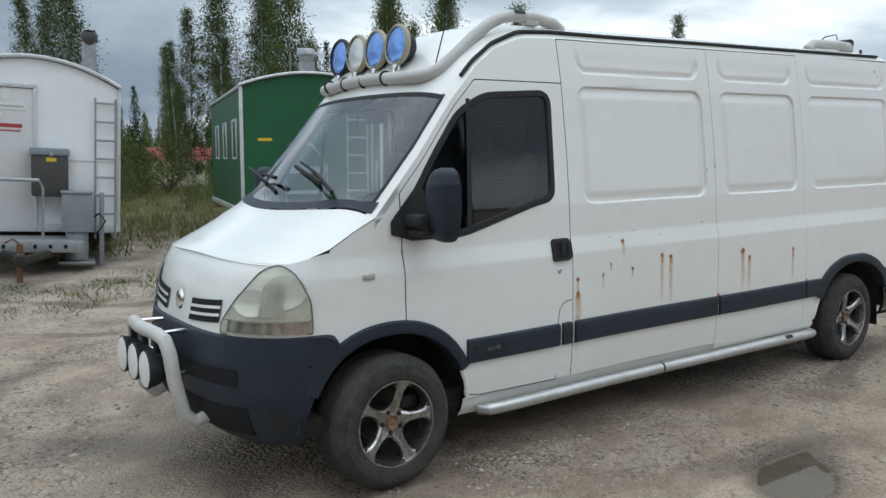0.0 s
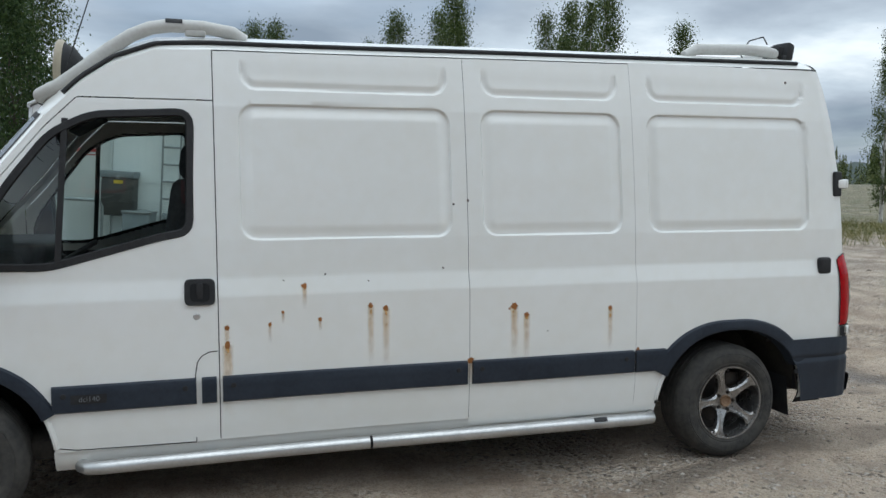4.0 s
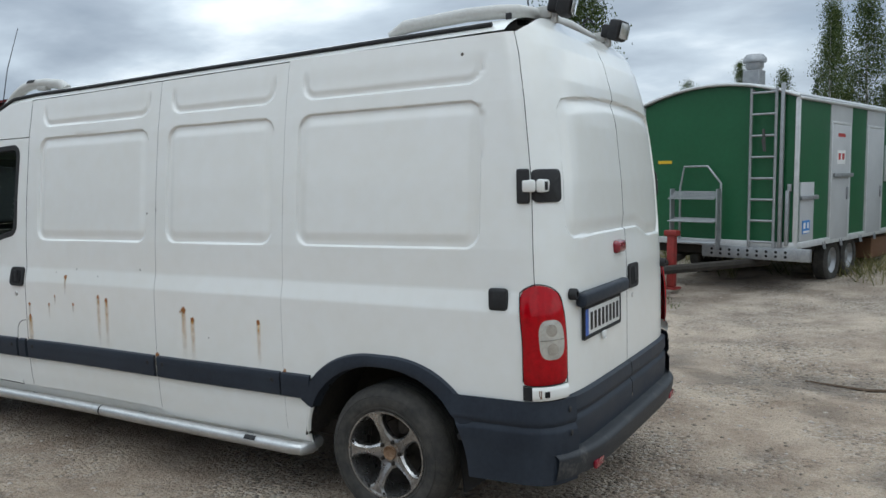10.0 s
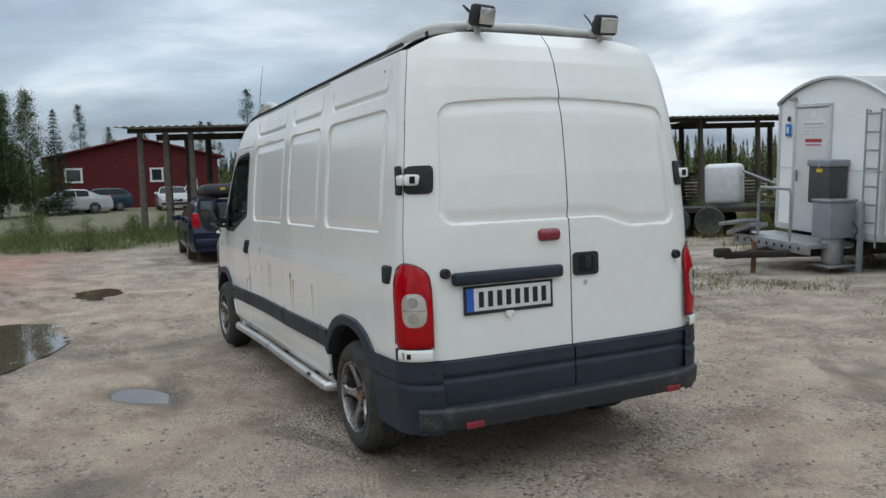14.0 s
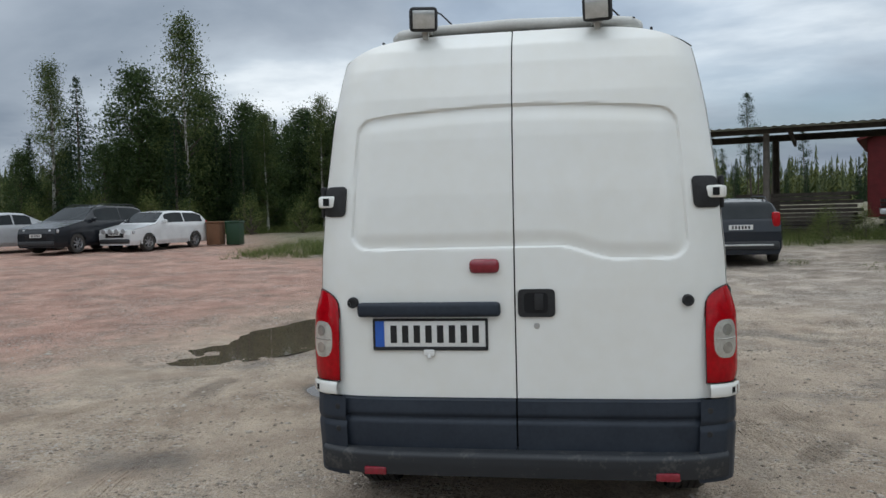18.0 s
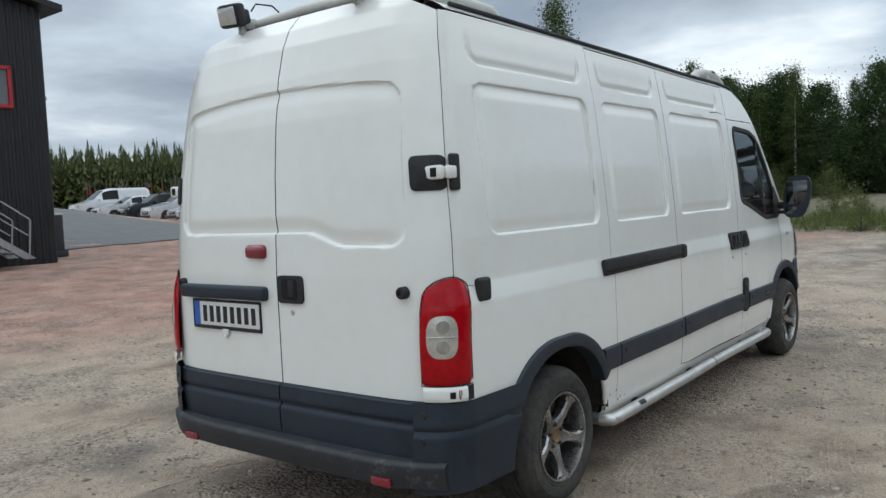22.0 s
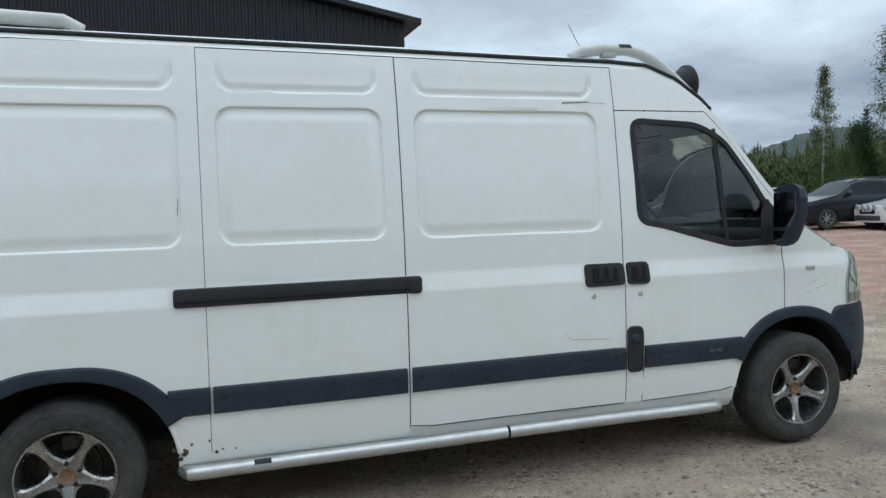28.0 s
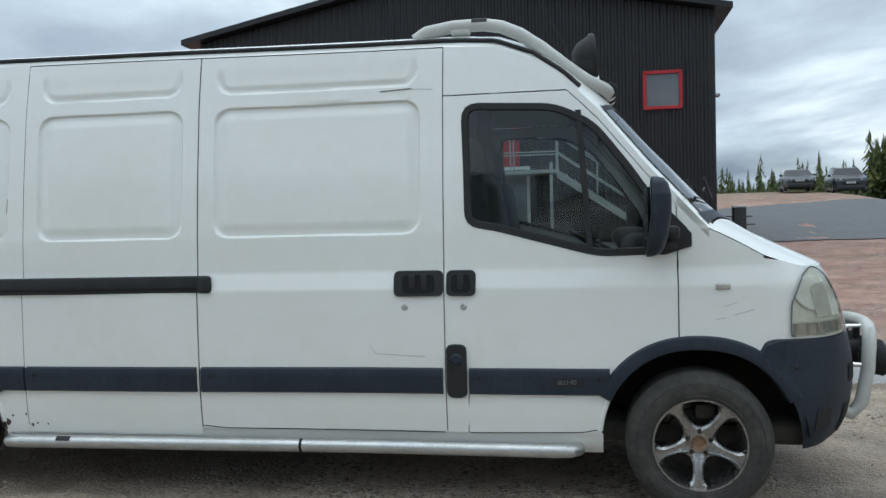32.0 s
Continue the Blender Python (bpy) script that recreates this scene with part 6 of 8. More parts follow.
part("wall_fitting", Geo().rbox((2.20, -0.03, 2.36), (0.06, 0.03, 0.07), 0.008).move(m), DARKBOX, wh)
bx = part("waste_box", Geo().rbox((0.97, -0.20, 1.47), (0.50, 0.34, 0.50), 0.03).move(m), DARKBOX, wh, "dark grey plastic waste box")
part("box_lid", Geo().rbox((0.97, -0.20, 1.755), (0.54, 0.38, 0.09), 0.02).move(m), MIDBOX, bx)
part("box_label", Geo().box((0.95, -0.377, 1.66), (0.14, 0.004, 0.045)).move(m), YELLOW, bx)
part("box_latch", Geo().rbox((0.95, -0.385, 1.72), (0.05, 0.02, 0.05), 0.005).move(m), GALV, bx)
b2 = part("gas_cabinet", Geo().rbox((0.60, -0.36, 1.04), (0.42, 0.46, 0.46), 0.012).move(m), MIDBOX, wh, "grey steel cabinet")
part("cabinet_lid", Geo().rbox((0.60, -0.36, 1.285), (0.45, 0.50, 0.03), 0.008).move(m), GALV, b2)
part("gas_bottle", Geo().lathe([(0.0, 0.40), (0.12, 0.39), (0.16, 0.34), (0.16, 0.02), (0.14, 0.0), (0.0, 0.0)], 22, Matrix.Translation((0.60, -0.36, 0.46))).move(m), GALV, wh, "grey gas bottle")
part("bottle_tray", Geo().rbox((0.60, -0.36, 0.44), (0.50, 0.46, 0.03), 0.006).move(m), GALV, wh)
ladder(wh, m, 0.05, 0.34, 0.70, 2.44, 8)
part("support_leg", Geo().rbox((0.25, -0.16, 0.78), (0.07, 0.07, 1.0), 0.008).cyl((0.25, -0.16, 0.36), (0.25, -0.16, 0.28), 0.06, 14).move(m), MIDBOX, wh)
part("hose", Geo().tube([(0.36, -0.2, 0.98), (0.28, -0.28, 1.02), (0.20, -0.26, 0.93), (0.26, -0.24, 0.84), (0.38, -0.22, 0.74)], 0.010, 6).move(m), RUBBER, wh)
pf_ = part("platform", Geo().rbox((1.50, -0.42, 0.70), (1.95, 0.80, 0.06), 0.008).rbox((1.50, -0.83, 0.66), (1.95, 0.05, 0.14), 0.008).move(m), GALV, wh, "galvanised entrance platform")
for k in range(9):
    part("platform_hole", Geo().lathe([(0.0, 0.0), (0.026, 0.0)], 14, m @ pose(0.75 + 0.2 * k, -0.858, 0.66, 90, 0, 0)), DARK, pf_)
part("handrail", Geo().tube([(1.05, -0.80, 0.70), (1.05, -0.80, 1.34), (1.10, -0.80, 1.42), (1.82, -0.80, 1.42), (1.87, -0.80, 1.34), (1.87, -0.80, 0.70)], 0.021, 10).move(m), GALV, wh, "bent tube handrail")
part("folded_steps", Geo().rbox((2.25, -0.75, 0.80), (0.7, 0.35, 0.06), 0.01, pose(0, 0, 0, 0, 14, 0)).rbox((2.3, -0.9, 0.90), (0.7, 0.30, 0.05), 0.01, pose(0, 0, 0, 0, 8, 0)).move(m), GALV, wh)
part("drawbar", Geo().tube([(0.5, 0.2, 0.60), (1.25, -1.45, 0.56), (1.28, -1.8, 0.56)], 0.05, 8).tube([(2.0, 0.2, 0.60), (1.28, -1.45, 0.56)], 0.05, 8).rbox((1.28, -1.85, 0.60), (0.14, 0.26, 0.12), 0.03).move(m), UNDER, wh)
part("jockey_leg", Geo().cyl((1.32, -1.25, 0.10), (1.32, -1.25, 0.72), 0.042, 12).tube([(1.32, -1.25, 0.72), (1.40, -1.3, 0.78), (1.50, -1.32, 0.74)], 0.012, 8).move(m), RUST, wh, "rusty support leg")
part("flue", Geo().rbox((0.42, 0.60, 2.92), (0.21, 0.20, 0.52), 0.01, None, 1).move(m), GALV, wh, "square steel flue")
part("flue_cowl", Geo().lathe([(0.10, 0.0), (0.12, 0.03), (0.13, 0.12), (0.09, 0.17)], 16, m @ pose(0.42, 0.60, 3.16, 15, 0, 0)).move(Matrix.Identity(4)), DARKBOX, wh)
for y in (3.1, 3.9):
    hut_wheel(wh, m0, 0.12, y, 0.33, -1)
    hut_wheel(wh, m0, WW - 0.22, y, 0.33, 1)
part("side_vent", Geo().rbox((-0.015, 3.05, 1.72), (0.03, 0.36, 0.16), 0.006).rbox((-0.015, 2.9, 0.98), (0.03, 0.42, 0.16), 0.006).move(m), GALV, wh)
part("side_reflector", Geo().rbox((-0.03, 0.75, 0.86), (0.02, 0.07, 0.05), 0.006).move(m), AMBER, wh)
part("sheet_joint", Geo().box((-0.003, WL / 2, 1.78), (0.008, WL, 0.010)).box((WW / 2, -0.003, 1.66), (WW, 0.008, 0.008)).move(m), HUTTRIM, wh)
part("roof_dome", Geo().lathe([(0.0, 0.12), (0.14, 0.10), (0.2, 0.0)], 18, m @ Matrix.Translation((0.85, 2.6, 2.83))), HUTTRIM, wh)

# green hut
gh = tagged(new("site_hut"), "green wheeled site hut with grey doors and a roof ladder", "site hut")
m = frame_at((-0.76, -8.12), (-0.968, 0.25)) @ pose(0, 0, 0, 0, 1.2, 0)
GL, GW = 5.0, 2.28
hut_shell(gh, m, GW, GL, 0.76, 2.74, 2.97, HUTGREEN, 3)
ladder(gh, m, 1.68, 2.02, 0.74, 2.90, 8, -0.08, GALV, 0.02)
part("ladder_second_rail", Geo().rbox((2.10, -0.06, 1.85), (0.05, 0.05, 2.2), 0.01).move(m), GALV, gh)
part("ladder_hook", Geo().tube([(1.86, -0.10, 2.35), (1.89, -0.12, 2.05), (1.86, -0.12, 2.22)], 0.02, 8).move(m), DARKBOX, gh)
stp = part("folding_steps", Geo().tube([(0.66, -0.10, 0.80), (0.66, -0.10, 1.55), (0.72, -0.10, 1.86), (1.08, -0.10, 1.86), (1.28, -0.10, 1.62), (1.28, -0.10, 0.80)], 0.017, 8).move(m), GALV, gh, "folded galvanised entry steps")
for k, (z, t) in enumerate(((1.50, 30), (1.12, 12), (0.80, 5))):
    for j in range(7):
        part("grating_bar", Geo().cyl((0.60, -0.14 - 0.035 * j, z - 0.02 * j * math.sin(radians(t)) * 1.6), (1.30, -0.14 - 0.035 * j, z - 0.02 * j * math.sin(radians(t)) * 1.6), 0.008, 6).move(m), GALV, stp)
part("step_side", Geo().rbox((0.60, -0.22, 1.12), (0.02, 0.12, 0.85), 0.005).rbox((1.30, -0.22, 1.12), (0.02, 0.12, 0.85), 0.005).move(m), GALV, stp)
part("yellow_sign", Geo().box((0.36, -0.006, 1.93), (0.22, 0.008, 0.045)).move(m), YELLOW, gh)
part("wall_socket", Geo().rbox((2.20, -0.02, 1.56), (0.05, 0.04, 0.10), 0.006).rbox((2.18, -0.03, 1.15), (0.05, 0.06, 0.75), 0.01).move(m), GALV, gh)
cb = part("cross_beam", Geo().rbox((1.75, -0.03, 0.66), (1.5, 0.09, 0.17), 0.008).move(m), GALV, gh, "perforated galvanised beam")
for k in range(9):
    for z in (0.63, 0.69):
        part("beam_hole", Geo().lathe([(0.0, 0.0), (0.02, 0.0)], 12, m @ pose(1.15 + 0.13 * k, -0.0775, z, 90, 0, 0)), DARK, cb)
part("drawbar", Geo().tube([(0.5, 0.3, 0.52), (1.0, -1.7, 0.50)], 0.06, 8).tube([(1.8, 0.3, 0.52), (1.05, -1.7, 0.50)], 0.06, 8).rbox((1.03, -1.85, 0.52), (0.13, 0.34, 0.12), 0.03).move(m), UNDER, gh)
part("coupling", Geo().rbox((1.03, -2.05, 0.50), (0.11, 0.22, 0.10), 0.03).cyl((1.03, -1.95, 0.55), (1.03, -2.2, 0.66), 0.018, 8).move(m), GALV, gh)
part("jack", Geo().rbox((0.82, -0.62, 0.56), (0.11, 0.11, 0.78), 0.015).rbox((0.82, -0.62, 0.93), (0.19, 0.15, 0.08), 0.015).rbox((0.82, -0.62, 0.15), (0.20, 0.20, 0.03), 0.006).move(m), REDIRON, gh, "red iron support jack")
part("chimney", Geo().rbox((1.25, 1.0, 3.10), (0.24, 0.24, 0.36), 0.01, None, 1).lathe([(0.10, 0.32), (0.13, 0.36), (0.13, 0.42), (0.17, 0.44), (0.17, 0.49), (0.12, 0.55), (0.0, 0.56)], 20, Matrix.Translation((1.25, 1.0, 2.96))).move(m), GALV, gh, "square steel chimney with a cap")
sx = GW + 0.004
hatch = part("side_hatch", Geo().rbox((sx, 0.36, 1.23), (0.03, 0.50, 0.80), 0.006).move(m), HUTGREY, gh, "grey service hatch")
part("hatch_bar", Geo().rbox((sx + 0.03, 0.40, 1.42), (0.03, 0.62, 0.06), 0.006).move(m), GALV, hatch)
part("info_sign", Geo().box((sx + 0.0205, 0.32, 1.02), (0.006, 0.26, 0.18)).move(m), SIGNBLUE, hatch)
part("sign_mark", Geo().box((sx + 0.0255, 0.25, 1.04), (0.003, 0.07, 0.08)).box((sx + 0.0255, 0.38, 1.04), (0.003, 0.06, 0.08)).box((sx + 0.0255, 0.32, 0.955), (0.003, 0.22, 0.03)).move(m), WHITE, hatch)
for y, nm in ((1.62, 1), (3.25, 2)):
    dpanel = part("door_surround", Geo().box((sx - 0.001, y + 0.05, 1.78), (0.014, 0.92, 1.90)).move(m), HUTGREY, gh)
    dd = part("hut_door", Geo().rbox((sx + 0.012, y, 1.62), (0.03, 0.72, 1.66), 0.006).move(m), HUTGREY, gh, "grey hut door")
    part("door_handle", Geo().rbox((sx + 0.04, y + 0.28, 1.45), (0.03, 0.04, 0.18), 0.008).move(m), GALV, dd)
    if nm == 1:
        part("lock_bar", Geo().rbox((sx + 0.045, y + 0.08, 1.72), (0.03, 0.80, 0.06), 0.006).move(m), GALV, dd)
        part("door_notice", Geo().box((sx + 0.0285, y, 1.98), (0.004, 0.34, 0.20)).move(m), WHITE, dd)
        part("notice_line", Geo().box((sx + 0.0315, y - 0.08, 1.99), (0.003, 0.09, 0.09)).box((sx + 0.0315, y + 0.08, 1.99), (0.003, 0.09, 0.09)).box((sx + 0.0285, y, 2.30), (0.004, 0.30, 0.05)).move(m), REDPRINT, dd)
    part("door_frame", Geo().rbox((sx + 0.008, y - 0.385, 1.62), (0.04, 0.04, 1.74), 0.006).rbox((sx + 0.008, y + 0.385, 1.62), (0.04, 0.04, 1.74), 0.006).rbox((sx + 0.008, y, 2.47), (0.04, 0.80, 0.04), 0.006).move(m), HUTTRIM, dd)
for y, w, h, z in ((4.12, 0.52, 0.55, 1.90), (4.88, 0.62, 1.25, 1.75)):
    wn = part("hut_window", Geo().box((sx + 0.004, y, z), (0.016, w, h)).move(m), WINDARK, gh, "dark hut window")
    part("window_frame", Geo().rbox((sx + 0.01, y - w / 2, z), (0.03, 0.05, h + 0.05), 0.006).rbox((sx + 0.01, y + w / 2, z), (0.03, 0.05, h + 0.05), 0.006).rbox((sx + 0.01, y, z + h / 2), (0.03, w, 0.05), 0.006).rbox((sx + 0.01, y, z - h / 2), (0.03, w, 0.05), 0.006).move(m), HUTTRIM, wn)
for y in (0.55, 2.0, 3.4):
    wn = part("hut_window", Geo().box((-0.004, y + 0.3, 1.95), (0.016, 0.5, 0.6)).move(m), WINDARK, gh)
    part("window_frame", Geo().rbox((-0.01, y + 0.05, 1.95), (0.03, 0.04, 0.66), 0.006).rbox((-0.01, y + 0.55, 1.95), (0.03, 0.04, 0.66), 0.006).rbox((-0.01, y + 0.3, 2.26), (0.03, 0.5, 0.04), 0.006).rbox((-0.01, y + 0.3, 1.64), (0.03, 0.5, 0.04), 0.006).move(m), HUTTRIM, wn)
for y in (1.45, 2.2):
    hut_wheel(gh, m, GW - 0.16, y + 0.25, 0.33, 1)
    hut_wheel(gh, m, 0.16, y + 0.25, 0.33, -1)
part("tool_box", Geo().rbox((GW - 0.25, 4.0, 0.50), (0.4, 1.0, 0.34), 0.02).move(m), RUST, gh)
for y in (1.0, 1.7, 2.6, 3.3):
    part("lash_ring", Geo().tube([(GW + 0.03, y - 0.04, 0.78), (GW + 0.05, y - 0.03, 0.68), (GW + 0.05, y + 0.03, 0.68), (GW + 0.03, y + 0.04, 0.78)], 0.01, 6).move(m), GALV, gh)

# ---- black workshop with a red door ----
BLACKSHEET = mat("black_ribbed_sheet", (0.010, 0.010, 0.012), (0.017, 0.017, 0.019), rough=0.38, scale=2, fine=15, rough2=0.5)
REDWOOD = mat("red_frame_paint", (0.42, 0.022, 0.03), (0.34, 0.018, 0.025), rough=0.45, scale=5)
BARNRED = mat("falu_red_boards", (0.135, 0.016, 0.018), (0.085, 0.012, 0.013), rough=0.85, scale=3, fine=30, bump=0.2, bump_scale=30)
OLDWOOD = mat("weathered_wood", (0.16, 0.14, 0.12), (0.09, 0.078, 0.066), rough=0.9, scale=6, fine=40, bump=0.2, bump_scale=30)
DARKWOOD = mat("dark_stacked_timber", (0.045, 0.038, 0.032), (0.085, 0.072, 0.06), rough=0.95, scale=5, fine=30, rand=0.4)
SHEETROOF = mat("grey_sheet_roof", (0.58, 0.59, 0.59), (0.48, 0.49, 0.49), rough=0.45, metal=0.0, scale=2)
ASPHALT = mat("pale_asphalt", (0.115, 0.115, 0.118), (0.155, 0.155, 0.155), rough=0.9, scale=2, fine=60, bump=0.3, bump_scale=120)
PANEGREY = mat("sky_grey_pane", (0.10, 0.115, 0.125), (0.14, 0.15, 0.16), rough=0.05, scale=1.5, spec=0.8)

BX0, BX1, BY, BD = -10.2, 4.95, 18.6, 15.0
bz = lambda x: 7.05 + 0.2 * (7.46 - abs(x - (BX0 + BX1) / 2))
shop = tagged(new("workshop_building"), "tall black ribbed-sheet workshop with red windows and an outside stair", "building")
fw = Geo()
n = int((BX1 - BX0) / 0.19)
pts = []
for k in range(n + 1):
    x = BX0 + (BX1 - BX0) * k / n
    for dx, dy in ((0.0, 0.0), (0.035, -0.035), (0.085, -0.035), (0.12, 0.0)):
        if x + dx <= BX1:
            pts.append((x + dx, BY + dy))
fw.add([(x, y, 0.2) for x, y in pts] + [(x, y, bz(x)) for x, y in pts], [(i, i + 1, len(pts) + i + 1, len(pts) + i) for i in range(len(pts) - 1)])
part("front_wall", fw, BLACKSHEET, shop, smooth=False)
sw = Geo()
n = int(BD / 0.19)
pts = []
for k in range(n + 1):
    y = BY + BD * k / n
    for dy, dx in ((0.0, 0.0), (0.035, 0.035), (0.085, 0.035), (0.12, 0.0)):
        pts.append((BX1 + dx, min(y + dy, BY + BD)))
sw.add([(x, y, 0.2) for x, y in pts] + [(x, y, bz(BX1)) for x, y in pts], [(i, i + 1, len(pts) + i + 1, len(pts) + i) for i in range(len(pts) - 1)])
part("side_wall", sw, BLACKSHEET, shop, smooth=False)
part("side_wall", Geo().box((BX0 + 0.05, BY + BD / 2, 3.6), (0.1, BD, 6.9)), BLACKSHEET, shop, smooth=False)
part("back_wall", Geo().box(((BX0 + BX1) / 2, BY + BD, 3.6), (BX1 - BX0 - 0.2, 0.1, 6.9)), BLACKSHEET, shop, smooth=False)
mid = (BX0 + BX1) / 2
for a, b in ((BX0 - 0.45, mid), (mid, BX1 + 0.45)):
    za, zb_ = bz(a) + 0.03, bz(b) + 0.03
    part("roof", Geo().poly([(a, BY - 0.4, za), (b, BY - 0.4, zb_), (b, BY + BD + 0.4, zb_), (a, BY + BD + 0.4, za)], (0, 0, 0.16)), BLACKSHEET, shop, smooth=False)
part("plinth", Geo().box((mid, BY + 0.06, 0.45), (BX1 - BX0 - 0.3, 0.1, 0.5)), BLACKSHEET, shop, smooth=False)
for x0, x1, z0, z1 in ((3.08, 4.05, 4.42, 5.40), (0.68, 1.66, 4.14, 5.08), (-6.5, -5.5, 4.42, 5.40), (-8.8, -7.8, 4.42, 5.40)):
    w = part("shop_window", Geo().box(((x0 + x1) / 2, BY - 0.03, (z0 + z1) / 2), (x1 - x0 - 0.1, 0.03, z1 - z0 - 0.1)), PANEGREY, shop, "window in a red frame")
    fr = Geo()
    for c, sz in ((((x0 + x1) / 2, BY - 0.06, z1), (x1 - x0 + 0.06, 0.08, 0.09)), (((x0 + x1) / 2, BY - 0.06, z0), (x1 - x0 + 0.06, 0.1, 0.09)), ((x0, BY - 0.06, (z0 + z1) / 2), (0.09, 0.08, z1 - z0)), ((x1, BY - 0.06, (z0 + z1) / 2), (0.09, 0.08, z1 - z0))):
        fr.rbox(c, sz, 0.006, None, 1)
    part("window_frame", fr, REDWOOD, w)
    part("lamp_on_sill", Geo().rbox(((x0 + x1) / 2, BY - 0.012, z0 + 0.17), (0.16, 0.02, 0.2), 0.01), WHITE, w)
dr = part("shop_door", Geo().rbox((-0.95, BY - 0.05, 3.83), (1.0, 0.07, 2.1), 0.01), REDWOOD, shop, "red upper door with a pane")
part("door_pane", Geo().box((-0.95, BY - 0.09, 4.38), (0.62, 0.02, 0.75)), PANEGREY, dr)
part("lower_door", Geo().rbox((-1.2, BY - 0.05, 1.75), (1.9, 0.07, 2.2), 0.01), PANEGREY, shop)
part("lower_door_frame", Geo().rbox((-2.2, BY - 0.07, 1.75), (0.09, 0.1, 2.3), 0.01).rbox((-0.2, BY - 0.07, 1.75), (0.09, 0.1, 2.3), 0.01).rbox((-1.2, BY - 0.07, 2.88), (2.1, 0.1, 0.09), 0.01).rbox((-1.2, BY - 0.07, 1.75), (0.07, 0.1, 2.2), 0.01), HUTTRIM, shop)
stair = part("stair_stringer", Geo().poly([(0.65, BY - 1.15, 2.76), (0.65, BY - 1.15, 2.54), (3.62, BY - 1.15, 0.55), (3.90, BY - 1.15, 0.55)], (0, 0.04, 0)).poly([(0.65, BY - 0.2, 2.76), (0.65, BY - 0.2, 2.54), (3.62, BY - 0.2, 0.55), (3.90, BY - 0.2, 0.55)], (0, 0.04, 0)), GALV, shop, "galvanised outside stair", smooth=False)
for k in range(13):
    t = k / 13
    part("tread", Geo().box((0.80 + 2.95 * t, BY - 0.66, 2.60 - 2.06 * t), (0.27, 0.92, 0.035)), GALV, stair, smooth=False)
part("landing", Geo().box((-0.6, BY - 0.66, 2.70), (2.6, 1.05, 0.10)), GALV, shop, smooth=False)
for y in (BY - 1.17, BY - 0.18):
    rl = Geo().tube([(-1.8, y, 3.74), (0.65, y, 3.74), (3.75, y, 1.55), (3.80, y, 1.50), (3.72, y, 0.62)], 0.022, 8).tube([(-1.8, y, 3.24), (0.65, y, 3.24), (3.72, y, 1.13)], 0.018, 8)
    for x in (-1.8, -0.6, 0.65):
        rl.cyl((x, y, 2.69), (x, y, 3.74), 0.02, 8)
    for t in (0.35, 0.7):
        rl.cyl((0.65 + 3.1 * t, y, 2.64 - 2.1 * t), (0.65 + 3.1 * t, y, 3.74 - 2.2 * t), 0.02, 8)
    part("hand_rail", rl, GALV, shop)
for x in (-1.7, 0.5):
    part("landing_post", Geo().rbox((x, BY - 1.1, 1.7), (0.08, 0.08, 2.5), 0.01), GALV, shop)
part("wall_lamp", Geo().rbox((BX1 + 0.12, BY + 0.4, 4.75), (0.16, 0.2, 0.1), 0.02).rbox((BX1 + 0.06, BY + 1.2, 3.0), (0.06, 0.06, 4.2), 0.02), GALV, shop)
sb = tagged(part("sand_box", Geo().rbox((0.35, BY - 0.75, 0.98), (1.25, 0.7, 0.52), 0.03).rbox((0.35, BY - 0.75, 1.27), (1.32, 0.76, 0.08), 0.02), DASH), "black plastic sand box by the black building", "sand box")
txt = bpy.data.curves.new("sand_text", "FONT")
txt.body, txt.size, txt.extrude, txt.align_x, txt.align_y = "SAND", 0.24, 0.002, "CENTER", "CENTER"
tmp = new("sand_text", txt)
me = bpy.data.meshes.new_from_object(tmp.evaluated_get(bpy.context.evaluated_depsgraph_get()))
bpy.data.objects.remove(tmp)
me.materials.clear(); me.materials.append(WHITE)
t_ = new("box_lettering", me)
t_.parent = sb
t_.matrix_basis = pose(0.45, BY - 1.105, 1.0, 90, 0, 0)
asp = Geo().grid(lambda u, v: (2 + 15 * u, 23.5 + 12.5 * v + 6 * u * v, ground_h(2 + 15 * u, 23.5 + 12.5 * v + 6 * u * v) + 0.03), lin(0.2, 1, 60), lin(0, 1, 50))
tagged(part("asphalt_strip", asp, ASPHALT), "pale worn asphalt strip", "road", kind="structure")
gz = ground_z(5.9, 20.6)
bo = tagged(new("parking_post"), "black square parking post", "post")
part("post_body", Geo().rbox((5.9, 20.6, gz + 0.62), (0.36, 0.36, 1.2), 0.02), DASH, bo)
part("post_cap", Geo().rbox((5.9, 20.6, gz + 1.25), (0.38, 0.38, 0.05), 0.01), HUTTRIM, bo)
part("post_foot", Geo().rbox((5.9, 20.6, gz + 0.1), (0.5, 0.5, 0.18), 0.02), DASH, bo)
pt = tagged(new("picnic_table"), "weathered wooden picnic table", "table")
gz = ground_z(6.5, 27)
part("tabletop", Geo().rbox((6.5, 27, gz + 0.74), (1.8, 0.8, 0.05), 0.01), OLDWOOD, pt)
for e in (-1, 1):
    part("bench", Geo().rbox((6.5, 27 + 0.75 * e, gz + 0.44), (1.8, 0.28, 0.05), 0.01), OLDWOOD, pt)
    part("trestle", Geo().tube([(6.5 + 0.6 * e, 26.2, gz), (6.5 + 0.6 * e, 26.8, gz + 0.74)], 0.04, 6).tube([(6.5 + 0.6 * e, 27.8, gz), (6.5 + 0.6 * e, 27.2, gz + 0.74)], 0.04, 6).cyl((6.5 + 0.6 * e, 26.25, gz + 0.42), (6.5 + 0.6 * e, 27.75, gz + 0.42), 0.035, 6), OLDWOOD, pt)


